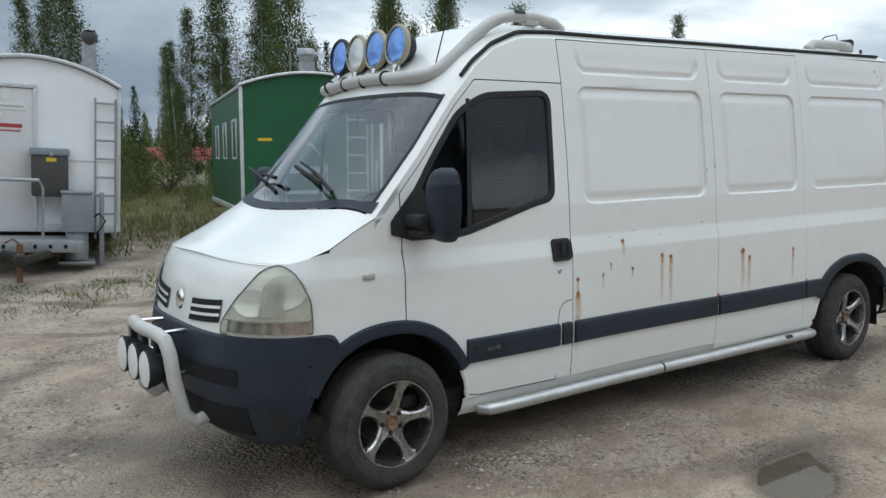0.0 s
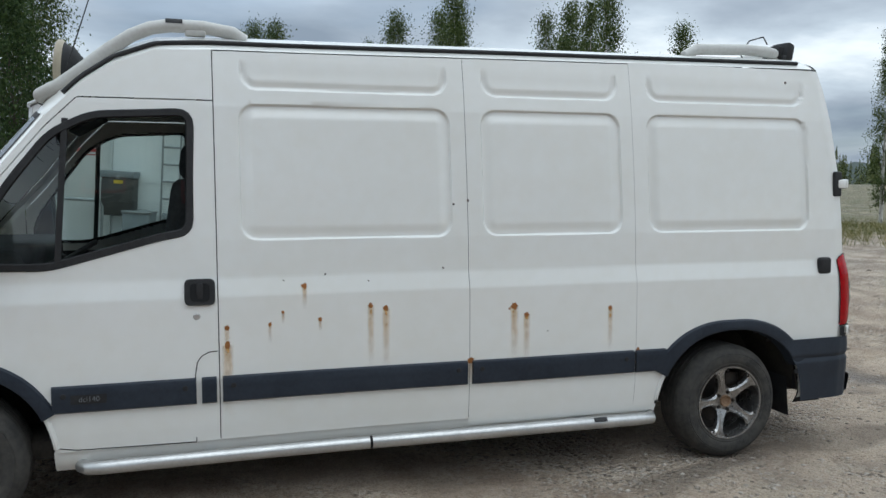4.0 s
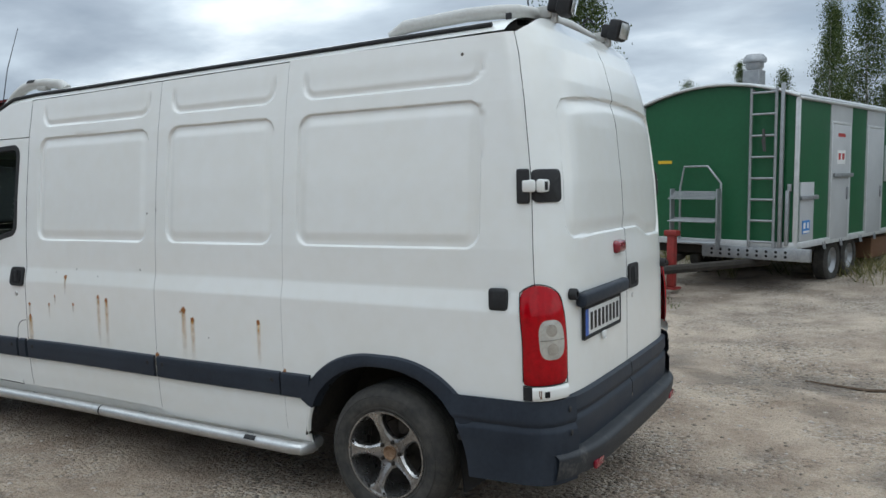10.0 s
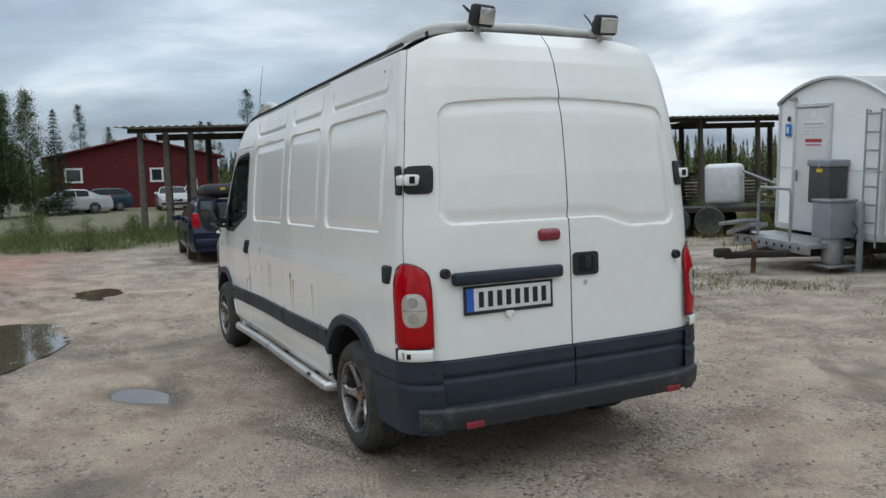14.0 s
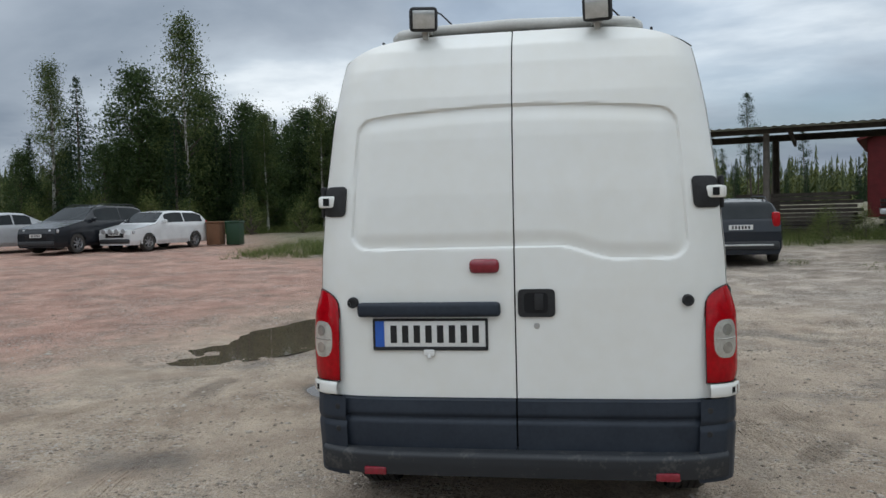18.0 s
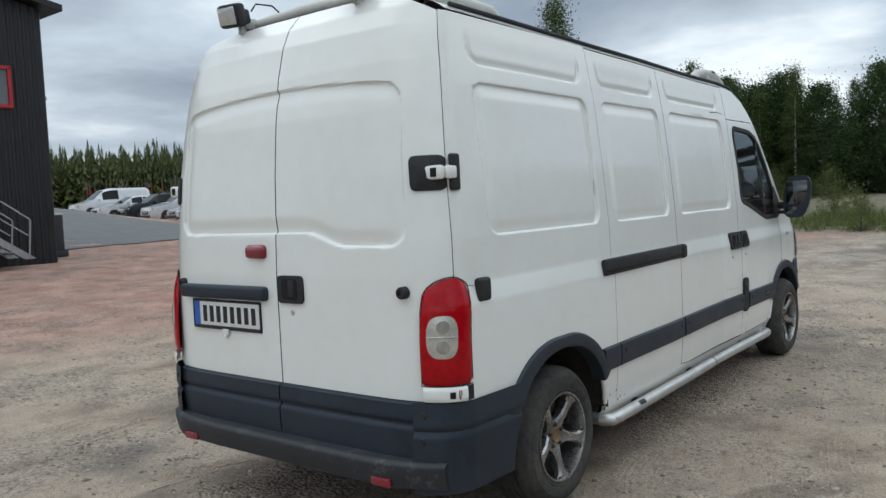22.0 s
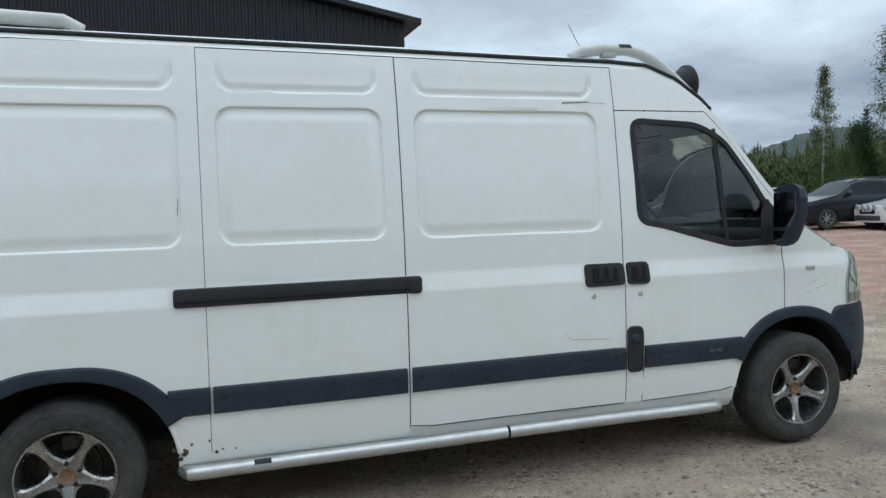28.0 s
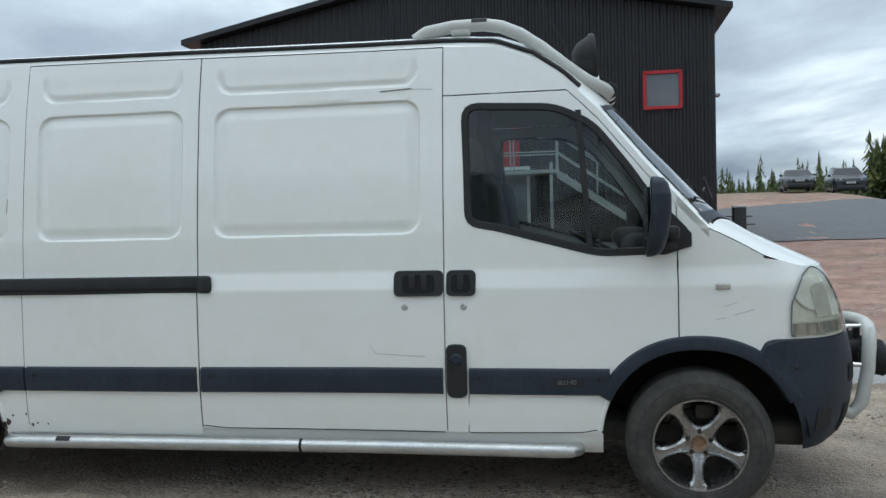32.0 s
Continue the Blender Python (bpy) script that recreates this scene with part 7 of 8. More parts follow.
# ---- barns and the long open shelter ----
def barn(a, b, depth, z0, ez, pz, label, wins):
    """Gable wall from a to b (seen from the yard); depth runs away to the east."""
    ob = tagged(new("red_barn"), label, "barn")
    A, B = Vector((*a, 0)), Vector((*b, 0))
    u = (B - A).normalized()
    w = (B - A).length
    v = Vector((-u.y, u.x, 0))
    if v.x < 0:
        v = -v
    m = Matrix(((u.x, v.x, 0, A.x), (u.y, v.y, 0, A.y), (0, 0, 1, 0), (0, 0, 0, 1)))
    for y0 in (0.0, depth):
        part("gable_wall", Geo().poly([(0, y0, z0), (w, y0, z0), (w, y0, ez), (w / 2, y0, pz), (0, y0, ez)], (0, 0.12, 0)).move(m), BARNRED, ob, smooth=False)
    brd = Geo()
    for k in range(int(w / 0.22)):
        x = 0.1 + k * 0.22
        brd.box((x, -0.012, (z0 + ez + (pz - ez) * (1 - abs(2 * x / w - 1))) / 2), (0.05, 0.024, ez - z0 + (pz - ez) * (1 - abs(2 * x / w - 1)) - 0.04))
    tagged(part("board_cladding", brd.move(m), BARNRED, ob, smooth=False), kind="stuff")
    for x in (0.0, w):
        part("side_wall", Geo().box((x, depth / 2, (z0 + ez) / 2), (0.12, depth - 0.26, ez - z0)).move(m), BARNRED, ob, smooth=False)
    for x0, x1, za, zb in ((-0.5, w / 2, ez - 0.1, pz + 0.08), (w / 2, w + 0.5, pz + 0.08, ez - 0.1)):
        part("roof", Geo().poly([(x0, -0.4, za), (x1, -0.4, zb), (x1, depth + 0.4, zb), (x0, depth + 0.4, za)], (0, 0, 0.12)).move(m), SHEETROOF if wins == () else BARNRED, ob, smooth=False)
    for x, z, ww, hh in wins:
        wn = part("barn_window", Geo().box((x, -0.03, z), (ww, 0.03, hh)).move(m), WINDARK, ob, "dark pane in a white frame")
        fr = Geo()
        for cx, cz, sx_, sz_ in ((x, z + hh / 2, ww + 0.16, 0.12), (x, z - hh / 2, ww + 0.16, 0.12), (x - ww / 2, z, 0.12, hh), (x + ww / 2, z, 0.12, hh)):
            fr.box((cx, -0.06, cz), (sx_, 0.05, sz_))
        part("window_frame", fr.move(m), WHITE, wn, smooth=False)
    return ob, m


barn((51.4, 1.5), (51.2, -9.05), 14, 0.6, 4.45, 5.6, "dark red wooden barn with two white window frames", [(6.5, 3.25, 0.75, 0.85), (1.35, 3.3, 0.95, 0.85)])
barn((35.5, -14.6), (31.5, -25.1), 10, 0.7, 4.6, 6.2, "dark red wooden shed beside the open shelter", [])
sh = tagged(new("open_shelter"), "long open timber shelter with a corrugated roof", "shelter")
S0, S1 = Vector((23.4, -0.45, 0)), Vector((15.4, -28.2, 0))
su = (S1 - S0).normalized()
sv = Vector((-su.y, su.x, 0))
L = (S1 - S0).length
sm = Matrix(((su.x, sv.x, 0, S0.x), (su.y, sv.y, 0, S0.y), (0, 0, 1, 0), (0, 0, 0, 1)))
rg = Geo()
cols = lin(-0.4, L + 0.4, 420)
rg.grid(lambda x, y: (x, y, 4.10 + 0.06 * y + 0.02 * math.sin(x * 2 * math.pi / 0.28)), cols, (-0.8, 7.0))
part("roof_sheet", rg.move(sm), SHEETROOF, sh)
part("roof_beam", Geo().box((L / 2, 0.0, 3.96), (L, 0.12, 0.16)).box((L / 2, 6.4, 4.18), (L, 0.16, 0.26)).move(sm), DARKWOOD, sh, smooth=False)
for k, x in enumerate((0.4, 1.25, 2.1, 6.5, 11.5, 16.5, 19.0, 21.5, 24.0, 26.5, L - 0.2)):
    g0 = sm @ Vector((x, 0, 0))
    zg = ground_z(g0.x, g0.y)
    part("post", Geo().tube([(x, 0.0, zg), (x, 0.0, 3.9)], [0.12, 0.10], 10).move(sm), OLDWOOD if k < 4 else DARKWOOD, sh)
    part("back_post", Geo().tube([(x, 6.4, zg), (x, 6.4, 4.1)], [0.15, 0.13], 8).move(sm), DARKWOOD, sh)
for k in (0.25, 0.5, 0.75):
    part("rafter", Geo().box((L * k, 3.2, 3.92), (0.1, 6.6, 0.2)).move(sm), DARKWOOD, sh, smooth=False)
rt = random.Random(3)
for x, w, h in ((3.6, 2.6, 0.9), (7.4, 3.6, 1.5), (11.8, 3.6, 1.2), (15.4, 3.2, 1.6), (19.3, 3.6, 1.1), (23.4, 3.4, 1.5)):
    st_ = tagged(new("timber_stack"), "dark weathered stack of boards under the shelter", "timber stack", "timber stacks")
    zg = ground_z(22, -8) + 0.08
    for r in range(int(h / 0.14)):
        for c in range(3):
            part("board", Geo().box((x + rt.uniform(-0.1, 0.1), 1.2 + 0.42 * c, zg + 0.07 + 0.14 * r), (w + rt.uniform(-0.4, 0.3), 0.36, 0.11)).move(sm), DARKWOOD, st_, smooth=False)
# boom of an old conveyor before the barn
tagged(part("loading_boom", Geo().tube([(46.4, -5.0, 1.0), (46.1, -6.1, 2.4), (46.1, -6.45, 2.8)], 0.05, 8).tube([(46.1, -6.45, 2.8), (46.1, -6.7, 2.78), (46.1, -6.73, 2.0)], 0.04, 8), HUTTRIM), "pale bent loading boom in front of the barn", "boom")

# ---- cars ----
RIMC = mat("car_alloy", (0.42, 0.42, 0.43), (0.30, 0.30, 0.31), rough=0.3, metal=0.7, scale=12)
CARGLASS = mat("dark_car_glass", (0.018, 0.021, 0.023), (0.028, 0.032, 0.034), rough=0.06, scale=3, spec=0.14)
HEADL = mat("car_headlamp", (0.62, 0.63, 0.64), (0.4, 0.4, 0.4), rough=0.1, metal=0.4, coat=1.0, scale=30)
PAINTS = {}


def paint(c):
    if c not in PAINTS:
        PAINTS[c] = mat("car_paint", c, tuple(k * 0.82 for k in c), rough=0.22, coat=0.3 if max(c) < 0.2 else 0.7, scale=3, spec=0.3, metal=0.0)
    return PAINTS[c]


KINDS = {
    "estate": (4.75, 1.86, [(0, 0.62), (0.08, 0.74), (0.95, 0.92), (1.2, 0.98), (2.0, 1.42), (2.6, 1.48), (4.0, 1.44), (4.35, 1.36), (4.68, 0.98), (4.75, 0.72)], (1.25, 1.95), (4.3, 4.66)),
    "suv": (4.65, 1.88, [(0, 0.70), (0.08, 0.86), (0.95, 1.05), (1.2, 1.10), (1.95, 1.57), (2.5, 1.65), (3.9, 1.61), (4.25, 1.53), (4.58, 1.08), (4.65, 0.8)], (1.25, 1.92), (4.2, 4.56)),
    "wagon": (4.2, 1.62, [(0, 0.56), (0.08, 0.68), (0.9, 0.84), (1.1, 0.89), (1.8, 1.28), (2.3, 1.34), (3.6, 1.31), (3.92, 1.24), (4.13, 0.86), (4.2, 0.62)], (1.12, 1.76), (3.88, 4.12)),
    "sedan": (4.6, 1.8, [(0, 0.60), (0.08, 0.72), (1.0, 0.90), (1.3, 0.95), (2.1, 1.38), (2.6, 1.42), (3.2, 1.38), (3.9, 1.04), (4.5, 1.0), (4.6, 0.7)], (1.35, 2.05), (3.25, 3.85)),
    "hatch": (4.0, 1.67, [(0, 0.58), (0.06, 0.75), (0.9, 0.90), (1.1, 0.94), (1.75, 1.36), (2.2, 1.41), (3.3, 1.38), (3.6, 1.28), (3.92, 0.95), (4.0, 0.7)], (1.15, 1.72), (3.5, 3.9)),
    "van": (4.6, 1.85, [(0, 0.66), (0.1, 0.88), (0.75, 1.05), (1.0, 1.12), (1.75, 1.74), (2.2, 1.84), (4.3, 1.84), (4.5, 1.7), (4.58, 1.0), (4.6, 0.7)], (1.02, 1.7), (4.42, 4.57)),
}


def car(kind, colour, label, at, heading, extras=""):
    """Built nose at x = 0, tail at x = length, then turned so that the nose points along heading (degrees)."""
    length, width, top, ws, rw = KINDS[kind]
    x, y = at
    gz = ground_z(x, y)
    m = Matrix.Translation((x, y, gz)) @ pose(0, 0, 0, 0, 0, heading + 180) @ Matrix.Translation((-length / 2, 0, 0))
    ob = tagged(new("parked_car"), label, "car", "parked cars")
    tx, tz = [p[0] for p in top], [p[1] for p in top]
    hw = width / 2
    belt0 = {"suv": 1.05, "van": 1.06, "wagon": 0.84}.get(kind, 0.93)

    def sec(u, t, off=0.0):
        z1 = ip(u, tx, tz)
        belt = min(z1 - 0.01, belt0)
        tap = 1 - 0.16 * smooth01(0.7, 0.0, u) ** 2 - 0.10 * smooth01(length - 0.5, length, u) ** 2
        w = hw * tap
        rise = max(0.0, z1 - belt)
        wr = w * (1 - 0.26 * min(1.0, rise / 0.5))
        q = ip(t, [0, 0.12, 0.3, 0.45, 0.5, 0.72, 0.80, 0.86, 1.0], [w * 0.93, w, w * 1.0, w * 0.985, w * 0.965, w * 0.965 + (wr - w * 0.965) * 0.8, wr, wr * 0.9, 0.0])
        z = ip(t, [0, 0.12, 0.3, 0.45, 0.5, 0.72, 0.80, 0.86, 1.0], [0.22, 0.36, 0.62, belt - 0.04, belt, belt + rise * 0.72, belt + rise * 0.90, belt + rise * 0.975, z1])
        return (u, q + off * (t < 0.84), z + off * (t >= 0.75))

    us = sorted(set(lin(0, length, 84) + tx))
    ts = [0, 0.03, 0.06, 0.09, 0.12, 0.15, 0.18, 0.21, 0.24, 0.27, 0.3, 0.34, 0.38, 0.45, 0.5, 0.58, 0.66, 0.72, 0.80, 0.83, 0.86, 0.93, 1.0]
    xa, xb = length * 0.19, length * (0.79 if kind != "sedan" else 0.78)
    body = Geo()
    hub = 0.31 if kind not in ("suv", "van") else 0.34
    for e in (-1, 1):
        body.grid(lambda u, t: (lambda p: (p[0], e * p[1], p[2]))(sec(u, t)), us, ts, lambda u, t: not any((u - c) ** 2 + (sec(u, t)[2] - hub) ** 2 < (hub + 0.05) ** 2 for c in (xa, xb)))
    for u in (0, length):
        p = [sec(u, t) for t in ts]
        body.poly([q for q in p] + [(q[0], -q[1], q[2]) for q in p[::-1][1:]])
    part("body", body.move(m), paint(colour), ob)
    part("underside", Geo().box((length / 2, 0, 0.35), (length * 0.93, width * 0.80, 0.22)).move(m), UNDER, ob)
    g0, g1 = ws[1] - 0.1, rw[0] + (0.12 if kind != "sedan" else 0.05)
    if kind == "van":
        g1 = 2.55
    cuts = [(g0, (g0 + g1) / 2 - 0.03), ((g0 + g1) / 2 + 0.03, g1)] if kind != "van" else [(g0, g1)]
    for e in (-1, 1):
        for a, b in cuts:
            part("side_window", Geo().grid(lambda u, t: (lambda p: (p[0], e * p[1], p[2]))(sec(u, t, 0.006)), lin(a, b, 9), lin(0.53, 0.76, 6), lambda u, t: True).move(m), CARGLASS, ob)
        part("door_mirror", Geo().rbox((ws[0] + 0.35, e * (hw + 0.06), belt0 + 0.08), (0.12, 0.2, 0.14), 0.04).move(m), DASH if "black" in extras else paint(colour), ob)
        part("headlamp", Geo().rbox((0.13, e * hw * 0.70, ip(0.12, tx, tz) - 0.10), (0.14, 0.34, 0.13), 0.04, pose(0, 0, 0, 0, 0, -14 * e)).move(m), HEADL, ob)
        tall = 0.36 if kind in ("estate", "suv", "van", "wagon") else 0.17
        part("tail_lamp", Geo().rbox((length - 0.10, e * hw * 0.80, belt0 - 0.02 + tall * 0.15), (0.14, 0.17, tall), 0.04).move(m), REDLENS, ob)
        for c in (xa, xb):
            part("arch_lip", Geo().grid(lambda a, r: (c + r * math.cos(a), e * (sec(c, 0.2)[1] + 0.006), hub + r * math.sin(a)), lin(-0.15, math.pi + 0.15, 25), (hub + 0.012, hub + 0.085)).move(m), DASH if "black" in extras else paint(colour), ob)
            wm = m @ pose(c, e * (hw - 0.11), hub, -90 * e, 0, 0)
            wl = part("wheel", Geo().lathe([(hub * 0.62, 0.09), (hub * 0.8, 0.105), (hub * 0.95, 0.095), (hub, 0.07), (hub, -0.08), (hub * 0.6, -0.09)], 26, wm), TYRE, ob)
            rim = Geo().lathe([(hub * 0.64, 0.085), (hub * 0.6, 0.06), (hub * 0.55, 0.0)], 24, wm).lathe([(0.0, 0.08), (hub * 0.16, 0.075), (hub * 0.2, 0.03)], 12, wm)
            for k in range(7):
                rim.rbox((wm @ pose(0, 0, 0, 0, 0, k * 360 / 7) @ Vector((hub * 0.36, 0, 0.066))), (hub * 0.52, 0.045, 0.02), 0.006, (wm @ pose(0, 0, 0, 0, 0, k * 360 / 7)).to_3x3().to_4x4(), 1)
            part("rim", rim, DASH if "blackrim" in extras else RIMC, wl)
            part("wheel_dark", Geo().lathe([(0.0, 0.0), (hub * 0.62, 0.0)], 20, wm), DARK, wl)
    for nm, (a, b), lift in (("windscreen", ws, 0.006), ("rear_window", rw, 0.006)):
        part(nm, Geo().grid(lambda u, w: (u, w * (sec(u, 0.80)[1] * 0.93), ip(u, tx, tz) - 0.012 * w * w + lift + 0.004), lin(a, b, 6), lin(-1, 1, 9)).move(m), CARGLASS, ob)
    for u, e in ((-0.012, -1), (length + 0.012, 1)):
        pl = part("number_plate", Geo().box((u, 0, 0.62 if e < 0 else (0.82 if kind in ("estate", "suv", "van") else 0.66)), (0.015, 0.50, 0.11)).move(m), WHITE, ob)
        for k in range(6):
            part("plate_mark", Geo().box((u + 0.009 * e, -0.17 + 0.068 * k, 0.62 if e < 0 else (0.82 if kind in ("estate", "suv", "van") else 0.66)), (0.003, 0.04, 0.07)).move(m), BLACK, pl)
    part("front_grille", Geo().rbox((0.02, 0, 0.56), (0.06, width * 0.5, 0.16), 0.02).move(m), DARK, ob)
    part("rear_bumper", Geo().rbox((length - 0.02, 0, 0.42), (0.14, width * 0.86, 0.18), 0.05).move(m), DASH if "black" in extras or kind in ("suv", "estate") else paint(colour), ob)
    part("front_bumper", Geo().rbox((0.02, 0, 0.36), (0.14, width * 0.82, 0.16), 0.05).move(m), DASH, ob)
    if kind in ("estate", "suv", "wagon"):
        for e in (-1, 1):
            part("roof_rail", Geo().tube([(length * 0.40, e * hw * 0.66, ip(length * 0.4, tx, tz) + 0.01), (length * 0.5, e * hw * 0.66, ip(length * 0.5, tx, tz) + 0.05), (length * 0.85, e * hw * 0.66, ip(length * 0.85, tx, tz) + 0.05), (length * 0.90, e * hw * 0.66, ip(length * 0.9, tx, tz) + 0.0)], 0.018, 8).move(m), DASH, ob)
    if "box" in extras:
        bx_ = part("roof_box", Geo().rbox((length * 0.66, 0, 1.54), (1.7, 0.80, 0.27), 0.12, None, 4).move(m), DASH, ob, "black plastic roof box")
        part("box_badge", Geo().box((length * 0.66 + 0.852, 0, 1.56), (0.006, 0.10, 0.05)).move(m), YELLOW, bx_)
        part("roof_bar", Geo().rbox((length * 0.55, 0, 1.39), (0.06, 1.15, 0.04), 0.01).rbox((length * 0.78, 0, 1.38), (0.06, 1.3, 0.05), 0.01).move(m), DASH, ob)
    if "brightline" in extras:
        part("bumper_trim", Geo().rbox((length + 0.05, 0, 0.43), (0.03, width * 0.72, 0.04), 0.01).move(m), ALU, ob)
    if "lamps" in extras:
        for y in (-0.45, -0.15, 0.15, 0.45):
            part("driving_lamp", Geo().lathe([(0.0, 0.02), (0.09, 0.02), (0.1, 0.0)], 18, m @ pose(-0.05, y, 0.70, 0, -90, 0)), HEADL, ob)
    return ob


car("wagon", (0.006, 0.012, 0.036), "dark blue estate car with a black roof box", (13.1, -1.28), -5, "box")
car("estate", (0.016, 0.021, 0.030), "dark grey estate car with a bright bumper strip", (14.2, -4.05), -3, "brightline")
car("estate", (0.50, 0.51, 0.52), "silver estate car parked on the gravel", (14.2, -8.75), -20)
car("suv", (0.055, 0.068, 0.066), "grey-green crossover with black wheels", (17.5, 22.1), -18, "blackrim black")
car("sedan", (0.46, 0.47, 0.48), "silver saloon car parked on red gravel", (19.6, 19.8), -20)
car("suv", (0.018, 0.020, 0.024), "black crossover with bright wheels", (20.0, 16.95), 170)
car("hatch", (0.70, 0.71, 0.71), "old white hatchback with four front lamps", (21.0, 14.85), 166, "lamps")
car("suv", (0.62, 0.63, 0.64), "white crossover parked on red gravel", (17.6, 25.4), -18)
car("van", (0.68, 0.69, 0.70), "white delivery van by the far forest", (21.0, 44.6), 168)
car("sedan", (0.66, 0.67, 0.68), "white saloon car between parked vans", (21.3, 42.5), 168)
car("suv", (0.02, 0.022, 0.025), "black crossover with roof rails", (21.8, 40.3), 168, "lamps")
car("suv", (0.62, 0.63, 0.64), "white high crossover among the far cars", (21.9, 38.0), 168)
car("hatch", (0.45, 0.46, 0.47), "silver hatchback among the far cars", (21.6, 35.5), 168)
car("van", (0.66, 0.67, 0.68), "small white delivery van", (20.4, 32.2), 168, "black")
car("sedan", (0.05, 0.055, 0.06), "dark saloon car by the far road", (14.4, 49.8), 262)
car("suv", (0.03, 0.034, 0.04), "dark crossover by the far road", (17.1, 49.2), 262)
car("sedan", (0.55, 0.56, 0.57), "white saloon car in front of the red barn", (45.0, -5.0), 175)
car("sedan", (0.50, 0.51, 0.52), "silver saloon car beside the red barn", (44.0, 0.9), 100)
car("hatch", (0.03, 0.05, 0.08), "dark blue hatchback by the red barn", (46.5, -0.8), 100)

# bins by the wood's edge
BINGREEN = mat("green_bin", (0.012, 0.05, 0.022), (0.016, 0.042, 0.02), rough=0.5, scale=6)
for x, y, mt_, lb in ((22.9, 12.6, BINGREEN, "green wheeled bin by dark trees"), (22.7, 13.3, RUST, "rusty brown bin by dark trees")):
    bn = tagged(new("bin"), lb, "bin", "bins by the trees")
    gz = ground_z(x, y)
    part("tub", Geo().rbox((x, y, gz + 0.45), (0.55, 0.55, 0.85), 0.05), mt_, bn)
    part("lid", Geo().rbox((x, y, gz + 0.9), (0.6, 0.6, 0.08), 0.03), mt_, bn)

# ---- small trailer, tank, red drum ----
tm = Matrix.Translation((-6.25, -9.65, ground_z(-6.2, -9.6))) @ pose(0, 0, 0, 0, 0, 75)
ut = tagged(new("utility_trailer"), "grey low-sided utility trailer with its drawbar down", "trailer")
for c, sz in (((1.45, 0, 0.66), (0.04, 1.75, 0.30)), ((-1.45, 0, 0.66), (0.04, 1.75, 0.30)), ((0, 0.88, 0.66), (2.94, 0.04, 0.30)), ((0, -0.88, 0.66), (2.94, 0.04, 0.30))):
    part("side_board", Geo().rbox(c, sz, 0.008).move(tm), HUTGREY, ut)
part("floor", Geo().box((0, 0, 0.50), (2.86, 1.7, 0.04)).move(tm), OLDWOOD, ut)
part("drawbar", Geo().tube([(1.3, 0.7, 0.44), (2.6, 0.0, 0.40), (2.9, 0, 0.40)], 0.04, 8).tube([(1.3, -0.7, 0.44), (2.6, 0.0, 0.40)], 0.04, 8).move(tm), GALV, ut)
part("coupling", Geo().rbox((2.95, 0, 0.42), (0.30, 0.12, 0.12), 0.04).tube([(2.75, 0.05, 0.45), (2.7, 0.12, 0.72), (2.6, 0.1, 0.78)], 0.018, 8).cyl((2.6, -0.1, 0.12), (2.6, -0.1, 0.55), 0.03, 8).move(tm), RUST, ut)
for e in (-1, 1):
    part("mudguard", Geo().grid(lambda a, y: (0.40 * math.cos(a), e * y, 0.33 + 0.40 * math.sin(a)), lin(0.1, math.pi - 0.1, 12), (0.92, 1.14)).move(tm), GALV, ut)
    wm = tm @ pose(0, e * 1.02, 0.30, -90 * e, 0, 0)
    wl = part("wheel", Geo().lathe([(0.17, 0.07), (0.24, 0.085), (0.29, 0.07), (0.30, 0.05), (0.30, -0.07), (0.17, -0.07)], 26, wm), TYRE, ut)
    part("rim", Geo().lathe([(0.0, 0.04), (0.12, 0.03), (0.18, 0.07)], 20, wm), GALV, wl)
dm = Matrix.Translation((-8.65, -11.4, ground_z(-9, -11.4) - 0.01)) @ pose(0, 0, 0, 0, 0, 25) @ Matrix.Diagonal((0.66, 0.8, 0.72, 1))
drum = tagged(new("red_tank"), "faded red steel tank on a rusty rack", "tank")
part("shell", Geo().lathe([(0.0, -0.95), (0.24, -0.95), (0.28, -0.93), (0.285, -0.3), (0.295, -0.29), (0.285, -0.28), (0.285, 0.28), (0.295, 0.29), (0.285, 0.30), (0.28, 0.93), (0.24, 0.95), (0.0, 0.95)], 30, dm @ pose(0, 0, 0.80, 0, 90, 0)), mat("faded_red_steel", (0.40, 0.035, 0.04), (0.30, 0.04, 0.04), rough=0.55, scale=4), drum)
for x in (-0.7, 0.7):
    part("rack_leg", Geo().box((x, 0.3, 0.24), (0.06, 0.06, 0.48)).box((x, -0.3, 0.24), (0.06, 0.06, 0.48)).box((x, 0, 0.50), (0.08, 0.8, 0.06)).move(dm), RUST, drum, smooth=False)
part("rack_rail", Geo().box((0, 0.35, 0.47), (2.2, 0.06, 0.05)).box((0, -0.35, 0.47), (2.2, 0.06, 0.05)).move(dm), RUST, drum, smooth=False)
km = Matrix.Translation((8.04, -12.6, ground_z(8.04, -12.6))) @ pose(0, 0, 0, 0, 0, 35)
tk = tagged(new("tank_trailer"), "dirty white tank on a low trailer with scrap pipes", "trailer")
part("tank", Geo().rbox((0, 0, 1.22), (0.85, 0.75, 1.0), 0.12, None, 3).move(km), HUTTRIM, tk)
part("deck", Geo().box((0.3, 0, 0.62), (3.4, 1.8, 0.10)).move(km), UNDER, tk, smooth=False)
